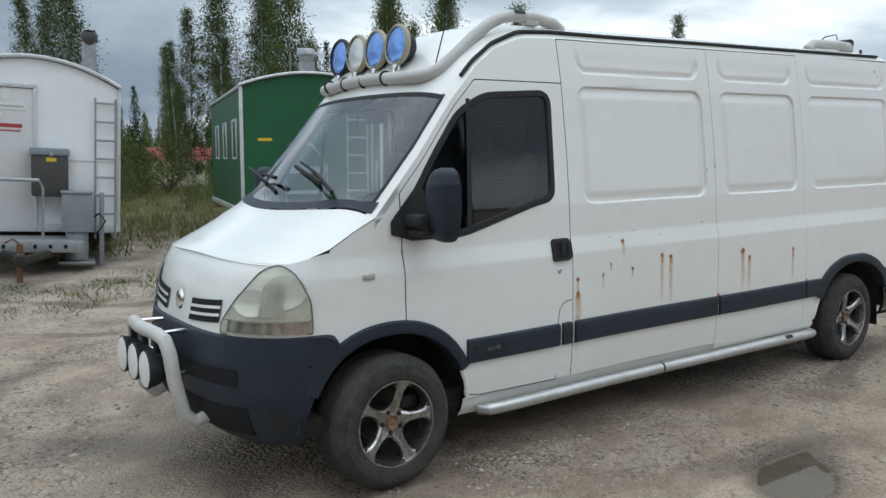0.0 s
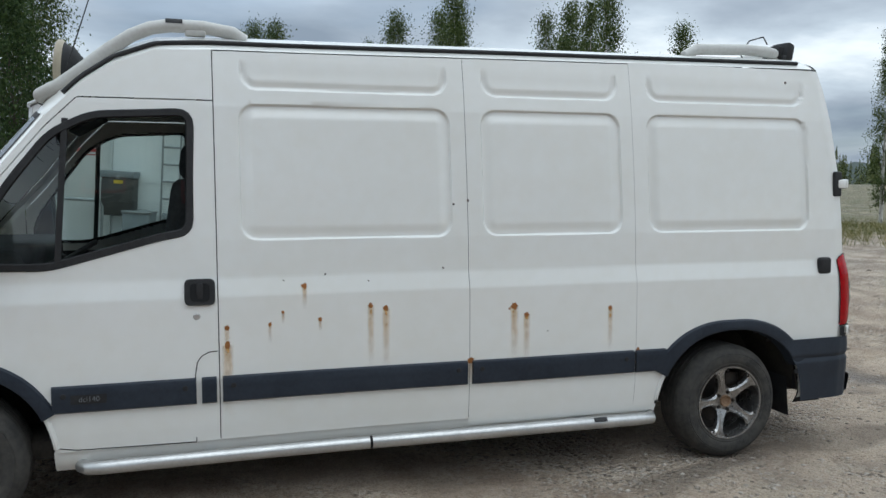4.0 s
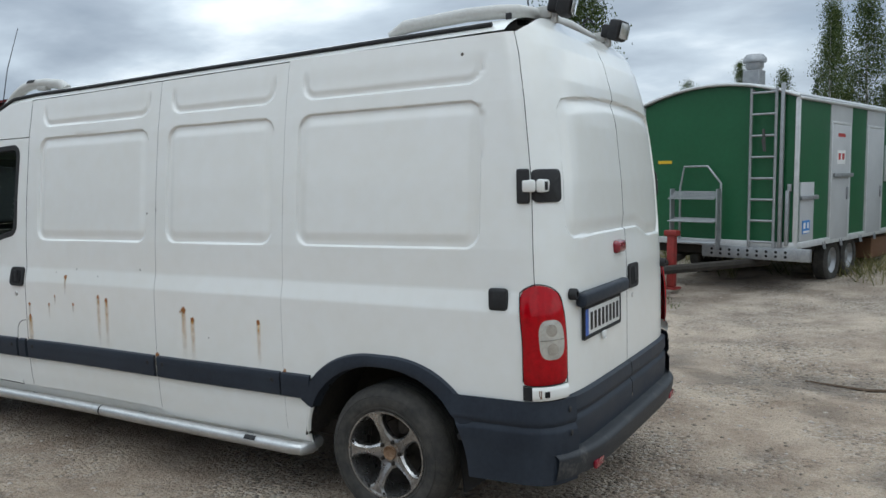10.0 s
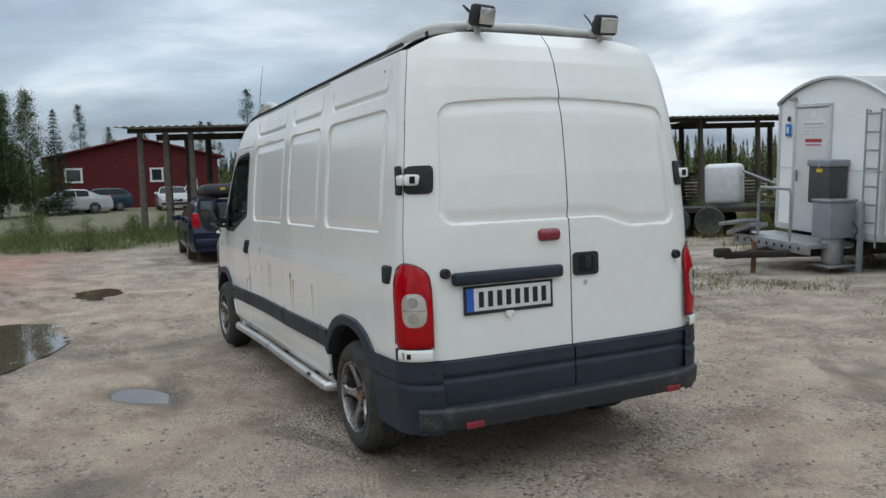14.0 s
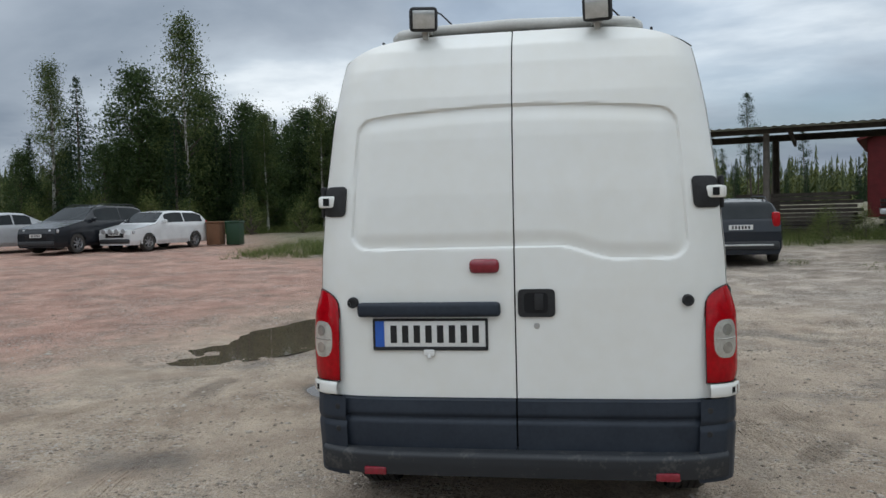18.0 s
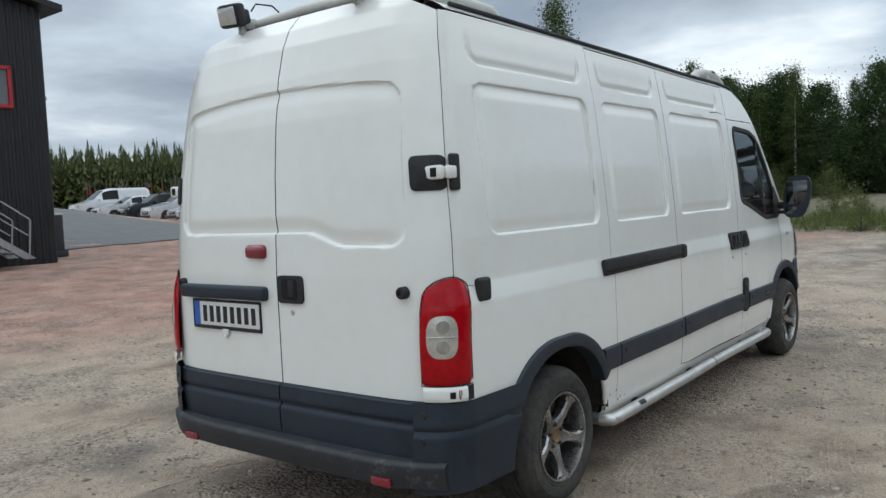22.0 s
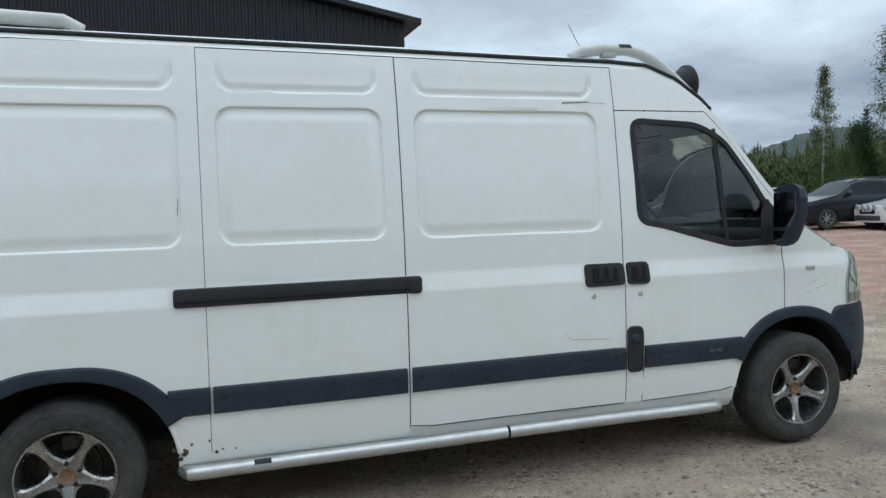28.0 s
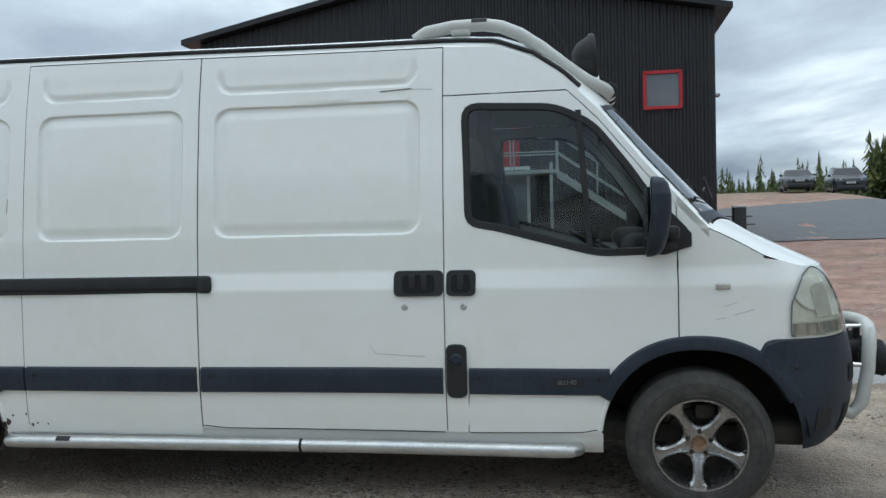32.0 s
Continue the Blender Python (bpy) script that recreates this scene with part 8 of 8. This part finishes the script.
for y in (-0.3, 0.25):
    part("hazard_sign", Geo().box((-0.431, y * 0.6, 1.4), (0.006, 0.17, 0.17), pose(0, 0, 0, 45, 0, 0)).move(km), WHITE, tk, smooth=False)
    part("sign_mark", Geo().box((-0.436, y * 0.6, 1.4), (0.004, 0.10, 0.10), pose(0, 0, 0, 45, 0, 0)).move(km), REDPRINT, tk, smooth=False)
for k in range(9):
    rt2 = random.Random(k)
    part("scrap_pipe", Geo().tube([(-1.9 + rt2.uniform(-0.4, 0.4), rt2.uniform(-1.1, 0.3), 0.5 + rt2.uniform(0, 0.5)), (-0.9 + rt2.uniform(-0.5, 0.5), rt2.uniform(-0.8, 0.8), 0.7 + rt2.uniform(0, 0.9))], 0.035, 6).move(km), GALV if k % 2 else RUST, tk)
for e in (-1, 1):
    for x in (0.2, 1.0):
        part("wheel", Geo().lathe([(0.0, 0.05), (0.16, 0.05), (0.2, 0.08), (0.33, 0.09), (0.35, 0.06), (0.35, -0.08), (0.18, -0.08)], 22, km @ pose(x, e * 0.95, 0.35, -90 * e, 0, 0)), TYRE, tk)

# snow poles beyond the vans
pole = tagged(new("marker_pole"), "thin pale and red marker pole", "pole", "marker poles")
part("shaft", Geo().tube([(0, 0, 0), (0.02, 0, 3.3)], [0.05, 0.035], 6), OLDWOOD, pole)
part("band", Geo().tube([(0.012, 0, 2.0), (0.016, 0, 2.6)], 0.052, 6), REDIRON, pole)
rp = random.Random(8)
pole.matrix_basis = Matrix.Translation((29.5, 63.6, 1.3))
for k in range(25):
    t = (k + rp.uniform(-0.3, 0.3)) / 25
    copy_thing(pole, Matrix.Translation((30.2 + 8.4 * t, 63.2 - 5.0 * t + rp.uniform(-1, 1), 1.3)) @ pose(0, 0, 0, rp.uniform(-4, 4), rp.uniform(-4, 4), rp.uniform(0, 360)))

# ---- trees ----
BIRCHBARK = mat("birch_bark", (0.52, 0.50, 0.46), (0.10, 0.09, 0.08), rough=0.85, scale=5, fine=18, contrast=(0.5, 0.62))
BARK = mat("spruce_bark", (0.07, 0.055, 0.045), (0.11, 0.09, 0.075), rough=0.95, scale=8)


def leafy(name, a, b, rough=0.6):
    m = mat(name, a, b, rough=rough, scale=0.9, fine=6, rand=0.7, island=True, spec=0.3)
    n, l = m.node_tree.nodes, m.node_tree.links
    bs = n["Principled BSDF"]
    tr, mx = n.new("ShaderNodeBsdfTranslucent"), n.new("ShaderNodeMixShader")
    src = bs.inputs["Base Color"].links[0].from_socket
    l.new(src, tr.inputs[0])
    mx.inputs[0].default_value = 0.35
    l.new(bs.outputs[0], mx.inputs[1]); l.new(tr.outputs[0], mx.inputs[2])
    l.new(mx.outputs[0], n["Material Output"].inputs[0])
    return m


LEAF = leafy("birch_leaves", (0.042, 0.070, 0.020), (0.125, 0.155, 0.05))
LEAFDARK = leafy("alder_leaves", (0.030, 0.056, 0.018), (0.075, 0.112, 0.036))
NEEDLE = leafy("spruce_needles", (0.014, 0.032, 0.014), (0.034, 0.062, 0.024))
GRASS = leafy("mixed_grass", (0.10, 0.115, 0.035), (0.30, 0.26, 0.12), 0.8)
WEED = leafy("weeds", (0.065, 0.095, 0.026), (0.18, 0.20, 0.07), 0.8)


def leaf_cloud(centres, spread, per, size, rng, droop=0.0):
    """Small leaf blades round the given centres."""
    c = np.repeat(np.array(centres), per, axis=0)
    sp = np.repeat(np.array(spread).reshape(-1, 1), per, axis=0)
    p = c + rng.normal(size=c.shape) * sp * np.array([1, 1, 0.8])
    n = len(p)
    u = rng.normal(size=(n, 3)); u /= np.linalg.norm(u, axis=1)[:, None]
    w = np.cross(u, rng.normal(size=(n, 3))); w /= np.linalg.norm(w, axis=1)[:, None]
    s = size * rng.uniform(0.6, 1.3, size=(n, 1))
    q = np.stack([p - u * s, p + u * s, p + w * s * 1.1], 1).reshape(-1, 3)
    q[:, 2] -= droop * np.repeat(rng.random(n), 3)
    return q


def broadleaf(seed, height, width, material, bark, label, clumps, per, leaf, low=0.28, airy=0.33):
    rng = np.random.default_rng(seed)
    r = random.Random(seed)
    ob = tagged(new("tree"), label, "tree")
    lean = (r.uniform(-0.03, 0.03), r.uniform(-0.03, 0.03))
    trunk = [(lean[0] * height * t + 0.05 * math.sin(5 * t + seed), lean[1] * height * t + 0.05 * math.cos(4 * t), height * 0.97 * t) for t in lin(0, 1, 9)]
    wood = Geo().tube(trunk, [height * 0.012 * (1 - 0.93 * t) + 0.006 for t in lin(0, 1, 9)], 8)
    limbs = Geo()
    cen, spr = [], []
    for k in range(clumps):
        t = low + (1 - low) * (k + r.random()) / clumps
        prof = math.sin(math.pi * min(1, max(0.06, (t - low) / (1 - low))) ** 0.62) * 0.92 + 0.10
        a, rad = r.uniform(0, 2 * math.pi), width * 0.5 * prof * r.uniform(0.25, 1.0) ** 0.7
        c = (rad * math.cos(a) + lean[0] * height * t, rad * math.sin(a) + lean[1] * height * t, height * t + r.uniform(-0.2, 0.2))
        cen.append(c); spr.append(airy * r.uniform(0.6, 1.25))
        if k % 3 == 0:
            z0 = max(height * t - rad * 0.9, height * low * 0.8)
            limbs.tube([(lean[0] * z0, lean[1] * z0, z0), (c[0] * 0.55, c[1] * 0.55, (z0 + c[2]) / 2 + 0.08), c], [0.045 * (1.1 - t), 0.028 * (1.1 - t), 0.008], 5, False)
    part("trunk", wood, bark, ob)
    tagged(part("branchwork", limbs, BARK, ob), kind="stuff")
    q = leaf_cloud(cen, spr, per, leaf, rng)
    quick_mesh("crown", q, np.arange(len(q)).reshape(-1, 3), material, ob)
    return ob


def conifer(seed, height, width, label, sparse=1.0, low=0.04):
    rng = np.random.default_rng(seed)
    r = random.Random(seed)
    ob = tagged(new("tree"), label, "tree")
    part("trunk", Geo().tube([(0, 0, 0), (0.02, 0, height * 0.5), (0, 0, height)], [height * 0.014, height * 0.009, 0.008], 8), BARK, ob)
    cen, spr = [], []
    rows = int(height * 3.4 * sparse)
    for k in range(rows):
        t = low + (1 - low) * k / rows
        rad = width * 0.5 * (1 - t) ** 0.85 * r.uniform(0.75, 1.15) + 0.06
        m = max(4, int(9 * (1 - t) + 3))
        a0 = r.uniform(0, 6.3)
        for j in range(m):
            a = a0 + 2 * math.pi * j / m + r.uniform(-0.2, 0.2)
            br = rad * r.uniform(0.65, 1.1)
            for f in ((0.35, 0.62, 0.86, 1.0) if br > 0.6 else (0.5, 1.0)):
                cen.append((br * f * math.cos(a), br * f * math.sin(a), height * t - 0.22 * br * f + 0.10 * br * f * f))
                spr.append(0.09 + 0.05 * br * f)
    q = leaf_cloud(cen, spr, 11, 0.072, rng, 0.05)
    quick_mesh("crown", q, np.arange(len(q)).reshape(-1, 3), NEEDLE, ob)
    return ob


BIRCHES = [broadleaf(11, 8.5, 2.1, LEAF, BIRCHBARK, "slender birch with a loose light crown", 150, 105, 0.044, 0.14, 0.24),
           broadleaf(12, 8.0, 2.5, LEAF, BIRCHBARK, "young birch with hanging twigs", 170, 105, 0.046, 0.10, 0.27),
           broadleaf(13, 9.0, 1.7, LEAF, BIRCHBARK, "tall narrow birch with small leaves", 140, 105, 0.042, 0.10, 0.19)]
ALDERS = [broadleaf(21, 8.5, 4.6, LEAFDARK, BARK, "dense dark green broadleaf tree", 240, 75, 0.072, 0.04, 0.40),
          broadleaf(22, 7.5, 4.0, LEAFDARK, BARK, "dark broadleaf tree at the wood's edge", 220, 75, 0.070, 0.04, 0.38)]
SPRUCES = [conifer(31, 9.0, 3.6, "dark green spruce with dense boughs"), conifer(32, 8.0, 2.6, "slim young spruce with short boughs"), conifer(33, 10.0, 4.2, "old wide spruce with hanging boughs", 0.85)]
PINES = [broadleaf(51, 12, 2.6, NEEDLE, BARK, "tall thin pine with a small crown", 50, 90, 0.065, 0.5, 0.30), broadleaf(52, 12, 2.2, NEEDLE, BARK, "tall ragged pine with a bare trunk", 46, 90, 0.065, 0.4, 0.28)]
BUSHES = [broadleaf(41, 1.7, 2.2, WEED, BARK, "low green bush among rough grass", 60, 60, 0.032, 0.05, 0.2), broadleaf(42, 1.1, 1.6, WEED, BARK, "small green shrub on rough ground", 40, 60, 0.028, 0.05, 0.16)]
used = set()
TOPS = {k: max(max(v.co.z for v in c.data.vertices) for c in k.children) for k in BIRCHES + ALDERS + SPRUCES + PINES + BUSHES}
rv = random.Random(17)


def plant(kind, x, y, height, group):
    height *= 1.22 if group == "trees behind the huts" else 1.12
    wide = 1.05 if group.startswith("dark") else 0.87 if group == "trees behind the huts" else 0.9
    if group.startswith("dark"):
        x, y = x + 0.7, y - 1.0
        height *= 1.12
    h0 = TOPS[kind]
    s = height / h0
    m = Matrix.Translation((x, y, ground_z(x, y) - 0.03)) @ pose(0, 0, 0, 0, 0, rv.uniform(0, 360)) @ Matrix.Diagonal((s * wide * rv.uniform(0.9, 1.12), s * wide * rv.uniform(0.9, 1.12), s, 1))
    if kind not in used:
        used.add(kind)
        kind.matrix_basis = m
        tagged(kind, group=group)
        return kind
    c = copy_thing(kind, m)
    return tagged(c, group=group)


# the row of birches and spruces south of the huts
for kind, x, y, h in ((BIRCHES[2], -1.9, -34.0, 6.8), (BIRCHES[1], -3.0, -32.0, 7.0), (SPRUCES[1], -4.2, -26.9, 3.2), (BIRCHES[2], -5.8, -27.4, 5.4), (BIRCHES[2], -7.7, -26.7, 5.6), (BIRCHES[0], -8.4, -24.8, 6.7), (BIRCHES[0], -8.7, -23.1, 4.9), (BIRCHES[1], -13.6, -24.2, 7.1), (BIRCHES[0], -13.1, -21.7, 6.0), (BIRCHES[2], -11.0, -24.1, 4.7), (BIRCHES[0], -12.3, -14.8, 5.6), (BIRCHES[2], -19.4, -14.6, 5.7), (SPRUCES[1], -23.3, -14.4, 5.5), (BIRCHES[0], 2.7, -28.4, 4.5), (BIRCHES[2], 1.3, -29.3, 5.5), (BIRCHES[1], -0.1, -31.2, 4.7), (BIRCHES[1], -3.8, -31.1, 4.1), (BIRCHES[1], 5.1, -22.2, 7.6), (SPRUCES[1], -1.3, -31.1, 8.5), (BIRCHES[1], -7.9, -21.4, 6.8), (BIRCHES[0], -10.0, -24.0, 5.4), (BIRCHES[0], -9.6, -17.9, 6.3), (BIRCHES[2], -8.9, -13.9, 5.8), (BIRCHES[1], -11.3, -17.2, 6.2), (SPRUCES[0], -12.0, -26.6, 4.9), (SPRUCES[0], -15.2, -28.6, 5.4), (BIRCHES[0], -12.8, -23.1, 6.6), (SPRUCES[1], -12.8, -31.6, 4.7), (BIRCHES[1], -10.5, -29.1, 7.2), (BIRCHES[0], -1.9, -29.5, 7.5), (BIRCHES[2], -5.8, -25.4, 6.3), (BIRCHES[1], -6.6, -24.3, 6.4), (SPRUCES[0], -6.2, -21.4, 3.2), (BIRCHES[0], 8.4, -20.6, 5.9), (ALDERS[1], 5.3, -20.0, 6.1), (BIRCHES[1], 5.6, -22.1, 6.5)):
    plant(kind, x, y, h, "trees behind the huts")
for k in range(22):
    x, y = rv.uniform(-42, 22), rv.uniform(-66, -40)
    plant(rv.choice(BIRCHES + SPRUCES), x, y, rv.uniform(4.5, 7.0), "trees behind the huts")
# the dark clump east of the parked cars
for kind, x, y, h in ((BIRCHES[2], 31.1, 31.8, 7.3), (SPRUCES[1], 30.3, 28.1, 8.5), (BIRCHES[0], 31.8, 27.8, 8.7), (SPRUCES[2], 30.9, 25.7, 8.1), (ALDERS[1], 32.1, 23.9, 5.2), (ALDERS[0], 33.4, 23.6, 8.0), (BIRCHES[1], 32.8, 20.8, 9.6), (ALDERS[1], 30.0, 28.5, 4.5), (ALDERS[1], 33.3, 21.9, 6.2), (ALDERS[0], 30.7, 24.2, 4.1), (ALDERS[0], 36.3, 18.9, 6.3), (SPRUCES[1], 39.8, 18.4, 8.2), (ALDERS[0], 37.5, 15.9, 6.0), (SPRUCES[0], 41.0, 15.0, 6.1), (ALDERS[1], 40.6, 12.8, 6.2), (ALDERS[0], 33.9, 23.5, 6.0), (SPRUCES[2], 37.3, 21.4, 7.2), (ALDERS[0], 39.3, 14.6, 4.0), (SPRUCES[1], 40.2, 12.3, 6.4), (ALDERS[1], 38.8, 9.9, 3.6), (ALDERS[0], 40.2, 8.6, 3.3), (BIRCHES[0], 41.5, 7.6, 5.6), (ALDERS[1], 39.8, 5.9, 3.3), (SPRUCES[0], 43.9, 10.5, 4.2), (SPRUCES[0], 44.8, 6.6, 4.0), (ALDERS[0], 36.1, 21.1, 7.0), (SPRUCES[1], 37.8, 20.3, 7.8), (ALDERS[1], 37.5, 18.9, 6.8), (SPRUCES[0], 38.0, 17.8, 7.8), (SPRUCES[1], 39.4, 17.4, 7.1)):
    plant(kind, x, y, h, "dark trees behind the parked cars")
for k in range(26):
    t = rv.random()
    plant(rv.choice(ALDERS + ALDERS + SPRUCES), 36 + 8 * rv.random() - 5 * t, 9 + 20 * t, rv.uniform(4.6, 6), "dark trees behind the parked cars")
for x, y, h in ((28.9, 22.0, 2.2), (29.6, 19.9, 2.4), (29.9, 18.0, 2.0), (28.6, 25.4, 2.1), (27.6, 28.0, 1.9), (27.0, 30.8, 2.0), (31.2, 15.4, 2.2), (32.6, 13.2, 2.0), (34.2, 11.4, 2.0), (35.5, 9.0, 1.8), (36.0, 6.6, 1.8)):
    plant(BUSHES[0], x, y, h, "bushes at the wood's edge")
for k in range(34):
    t = (k + rv.random()) / 34
    plant(rv.choice(ALDERS + SPRUCES + BIRCHES[:2]), 31.5 + 11.5 * t + rv.uniform(-1.5, 2.0), 20.5 - 17.5 * t + rv.uniform(-1.0, 1.0), rv.uniform(4.2, 6.6), "dark trees behind the parked cars")
# pines behind barn and shelter
for k in range(60):
    plant(rv.choice(PINES + SPRUCES[1:2]), rv.uniform(72, 100), rv.uniform(-44, 18), rv.uniform(6.5, 10.0), "trees behind the barn")
for x, y, h in ((19.4, -15.6, 4.6), (27.6, -18.5, 4.2)):
    plant(BIRCHES[1], x, y, h, "small birches by the shelter")
# scrub: along the south edge, round the huts, on the east verge
for k in range(70):
    x = rv.uniform(-16, 12)
    y = rv.uniform(-22, -12.5)
    if -4.9 < x < 3.6 and y > -16.5:
        continue
    plant(rv.choice(BUSHES), x, y, rv.uniform(0.4, 1.5), "scrub south of the yard")
for k in range(44):
    plant(BUSHES[0], rv.uniform(-17, 9), rv.uniform(-30, -22.5), rv.uniform(1.5, 2.7), "scrub south of the yard")
for k in range(46):
    t = rv.random()
    plant(rv.choice(BUSHES), 17.5 + 3.4 * rv.random() + 1.5 * t, -18 + 24 * t, rv.uniform(0.4, 1.2), "scrub on the east verge")
plant(BUSHES[1], 16.4, 1.4, 1.3, "scrub on the east verge")

# far forest as one mass, and hills
rngf = np.random.default_rng(4)


def far_forest(name, label, xy, hmin, hmax, material):
    """Many small conifers of jagged boughs in one mesh."""
    n, lay, k = len(xy), 13, 8
    h = rngf.uniform(hmin, hmax, n) * rngf.choice((0.75, 0.9, 1.0, 1.12), n)
    w = h * rngf.uniform(0.10, 0.20, n)
    pw = rngf.uniform(0.5, 1.0, n)
    z0 = np.array([ground_z(x, y) for x, y in xy])
    zf = np.broadcast_to((np.arange(lay)[None, :, None] + rngf.random((n, lay, k))) / lay * 0.95 + 0.03, (n, lay, k))
    rad = w[:, None, None] * (1 - zf) ** pw[:, None, None] * rngf.uniform(0.35, 1.25, (n, lay, k)) + 0.08
    a = rngf.uniform(0, 2 * np.pi, (n, lay, k))
    half_w = 0.25
    tri = np.empty((n, lay, k, 3, 3))
    zz = z0[:, None, None] + h[:, None, None] * zf
    for j, (da, f, dz) in enumerate(((0.0, 0.0, 0.09), (-half_w, 1.0, -0.02), (half_w, 0.92, 0.0))):
        tri[..., j, 0] = xy[:, 0][:, None, None] + f * rad * np.cos(a + da)
        tri[..., j, 1] = xy[:, 1][:, None, None] + f * rad * np.sin(a + da)
        tri[..., j, 2] = zz + dz * h[:, None, None]
    ob = quick_mesh(name, tri.reshape(-1, 3), np.arange(n * lay * k * 3).reshape(-1, 3), material, None)
    return tagged(ob, label, "forest", kind="stuff")


FARNEEDLE = leafy("far_conifers", (0.052, 0.074, 0.028), (0.135, 0.150, 0.048))


def sector(count, a0, a1, r0, r1, keep=lambda x, y: True):
    """Random places between two headings (degrees) and two distances."""
    out = []
    while len(out) < count:
        a, r = radians(rngf.uniform(a0, a1)), math.sqrt(rngf.uniform(r0 * r0, r1 * r1))
        if keep(r * math.cos(a), r * math.sin(a)):
            out.append((r * math.cos(a), r * math.sin(a)))
    return np.array(out)


far_forest("far_forest", "young conifer forest beyond the parked vans", sector(2800, 53, 70.5, 80, 118), 4.3, 6.8, FARNEEDLE)
far_forest("far_forest", "low young forest beyond the red yard", sector(1500, 36, 54, 80, 118), 3.6, 5.4, FARNEEDLE)
far_forest("far_forest", "distant conifer forest round the yard", sector(4200, -60, 100, 125, 230), 5.5, 8.0, FARNEEDLE)
far_forest("far_forest", "distant mixed forest behind the huts", sector(2400, 100, 300, 90, 190), 3.6, 6.0, FARNEEDLE)
HILL = mat("forested_hill", (0.030, 0.045, 0.040), (0.052, 0.070, 0.060), rough=0.95, scale=0.012, fine=0.12, bump=0.6, bump_scale=0.1)


def hill_h(a):
    return 45 + 25 * noise.noise((a * 1.7, 1.3, 0)) + 110 * math.exp(-((a - 0.80) / 0.13) ** 2) + 55 * math.exp(-((a - 0.24) / 0.16) ** 2) + 30 * math.exp(-((a - 1.2) / 0.16) ** 2) + 30 * math.exp(-((a + 0.62) / 0.2) ** 2) + 4 * noise.noise((a * 60, 0, 0)) + 4 * noise.noise((a * 160, 4, 0)) + 5 * noise.noise((a * 520, 9, 0))


tagged(part("backdrop", Geo().grid(lambda a, t: ((1300 + 500 * t) * math.cos(a), (1300 + 500 * t) * math.sin(a), hill_h(a) * math.sin(t * math.pi / 2 + 0.02) - 3), lin(-math.pi, math.pi, 2600), lin(0, 1, 6)), HILL), "blue-green wooded hills on the horizon", "hills", kind="structure")

# red-roofed houses among the southern trees
for x, y, turn in ((-18.8, -67.3, 20), (-23.0, -54.0, 50)):
    hm = Matrix.Translation((x, y, ground_z(x, y) - 2.6)) @ pose(0, 0, 0, 0, 0, turn)
    ho = tagged(new("house"), "small house with a red roof among trees", "house")
    part("wall", Geo().box((0, 0, 1.1), (7, 5, 2.2)).move(hm), HUTWHITE if x < -20 else OLDWOOD, ho, smooth=False)
    for e in (-1, 1):
        part("roof", Geo().poly([(-3.9, 0, 3.6), (3.9, 0, 3.6), (3.9, 3.1 * e, 2.0), (-3.9, 3.1 * e, 2.0)], (0, 0, 0.15)).move(hm), REDWOOD, ho, smooth=False)
    for k in (-2, 0, 2):
        part("window", Geo().box((k, 2.52, 1.3), (0.9, 0.05, 0.9)).move(hm), WINDARK, ho, smooth=False)

# ---- grass and weeds ----


def tufts(name, label, spots, hmin, hmax, blades, material):
    rng = np.random.default_rng(len(spots))
    p = np.repeat(np.array(spots), blades, axis=0)
    n = len(p)
    base = p + np.c_[rng.normal(size=(n, 2)) * 0.10, np.zeros(n)]
    h = rng.uniform(hmin, hmax, (n, 1))
    lean = rng.normal(size=(n, 2)) * 0.6 * h
    a = rng.uniform(0, 6.28, n)
    w = 0.004 + 0.006 * rng.random((n, 1))
    d = np.c_[np.cos(a), np.sin(a), np.zeros(n)] * w
    tip = base + np.c_[lean, h]
    v = np.stack([base - d, base + d, tip], 1).reshape(-1, 3)
    return tagged(quick_mesh(name, v, np.arange(3 * n).reshape(-1, 3), material, None), label, "grass", kind="stuff")


rs = random.Random(23)
spots = []
while len(spots) < 6500:
    x, y = rs.uniform(-18, 14), rs.uniform(-26, -7.2)
    dens = smooth01(-8.6, -12.5, y + 1.6 * noise.noise((x * 0.35, y * 0.35, 0)))
    if rs.random() < dens:
        spots.append((x, y, ground_z(x, y) - 0.02))
tufts("meadow_grass", "rough yellow-green grass round the huts", spots, 0.10, 0.36, 14, GRASS)
spots = []
while len(spots) < 2300:
    x, y = rs.uniform(14.8, 23), rs.uniform(-24, 10)
    w = smooth01(16.2, 18.2, x + 0.10 * y + 1.5 * noise.noise((x * 0.4, y * 0.4, 5)))
    if rs.random() < w:
        spots.append((x, y, ground_z(x, y) - 0.02))
tufts("verge_grass", "long green grass on the east verge", spots, 0.12, 0.42, 14, WEED)
spots = []
while len(spots) < 2600:
    t = rs.random()
    x, y = 23 + 14 * rs.random(), 4 + 30 * t
    if x + 0.55 * y > 40.5 and x + 0.55 * y < 48:
        spots.append((x, y, ground_z(x, y) - 0.02))
tufts("wood_edge_grass", "tall grass along the wood's edge", spots, 0.15, 0.5, 12, WEED)
spots = []
for cx, cy in ((1.9, -6.2), (2.6, -5.4), (3.0, -6.8), (0.9, -6.9), (-1.2, -6.3), (11.0, -7.0), (10.2, -9.0), (5.2, -7.6), (12.8, -5.2), (8.6, -10.5)):
    for k in range(26):
        x, y = cx + rs.gauss(0, 0.42), cy + rs.gauss(0, 0.30)
        spots.append((x, y, ground_z(x, y) - 0.01))
tufts("yard_weeds", "small weed patches in the gravel", spots, 0.02, 0.09, 12, WEED)
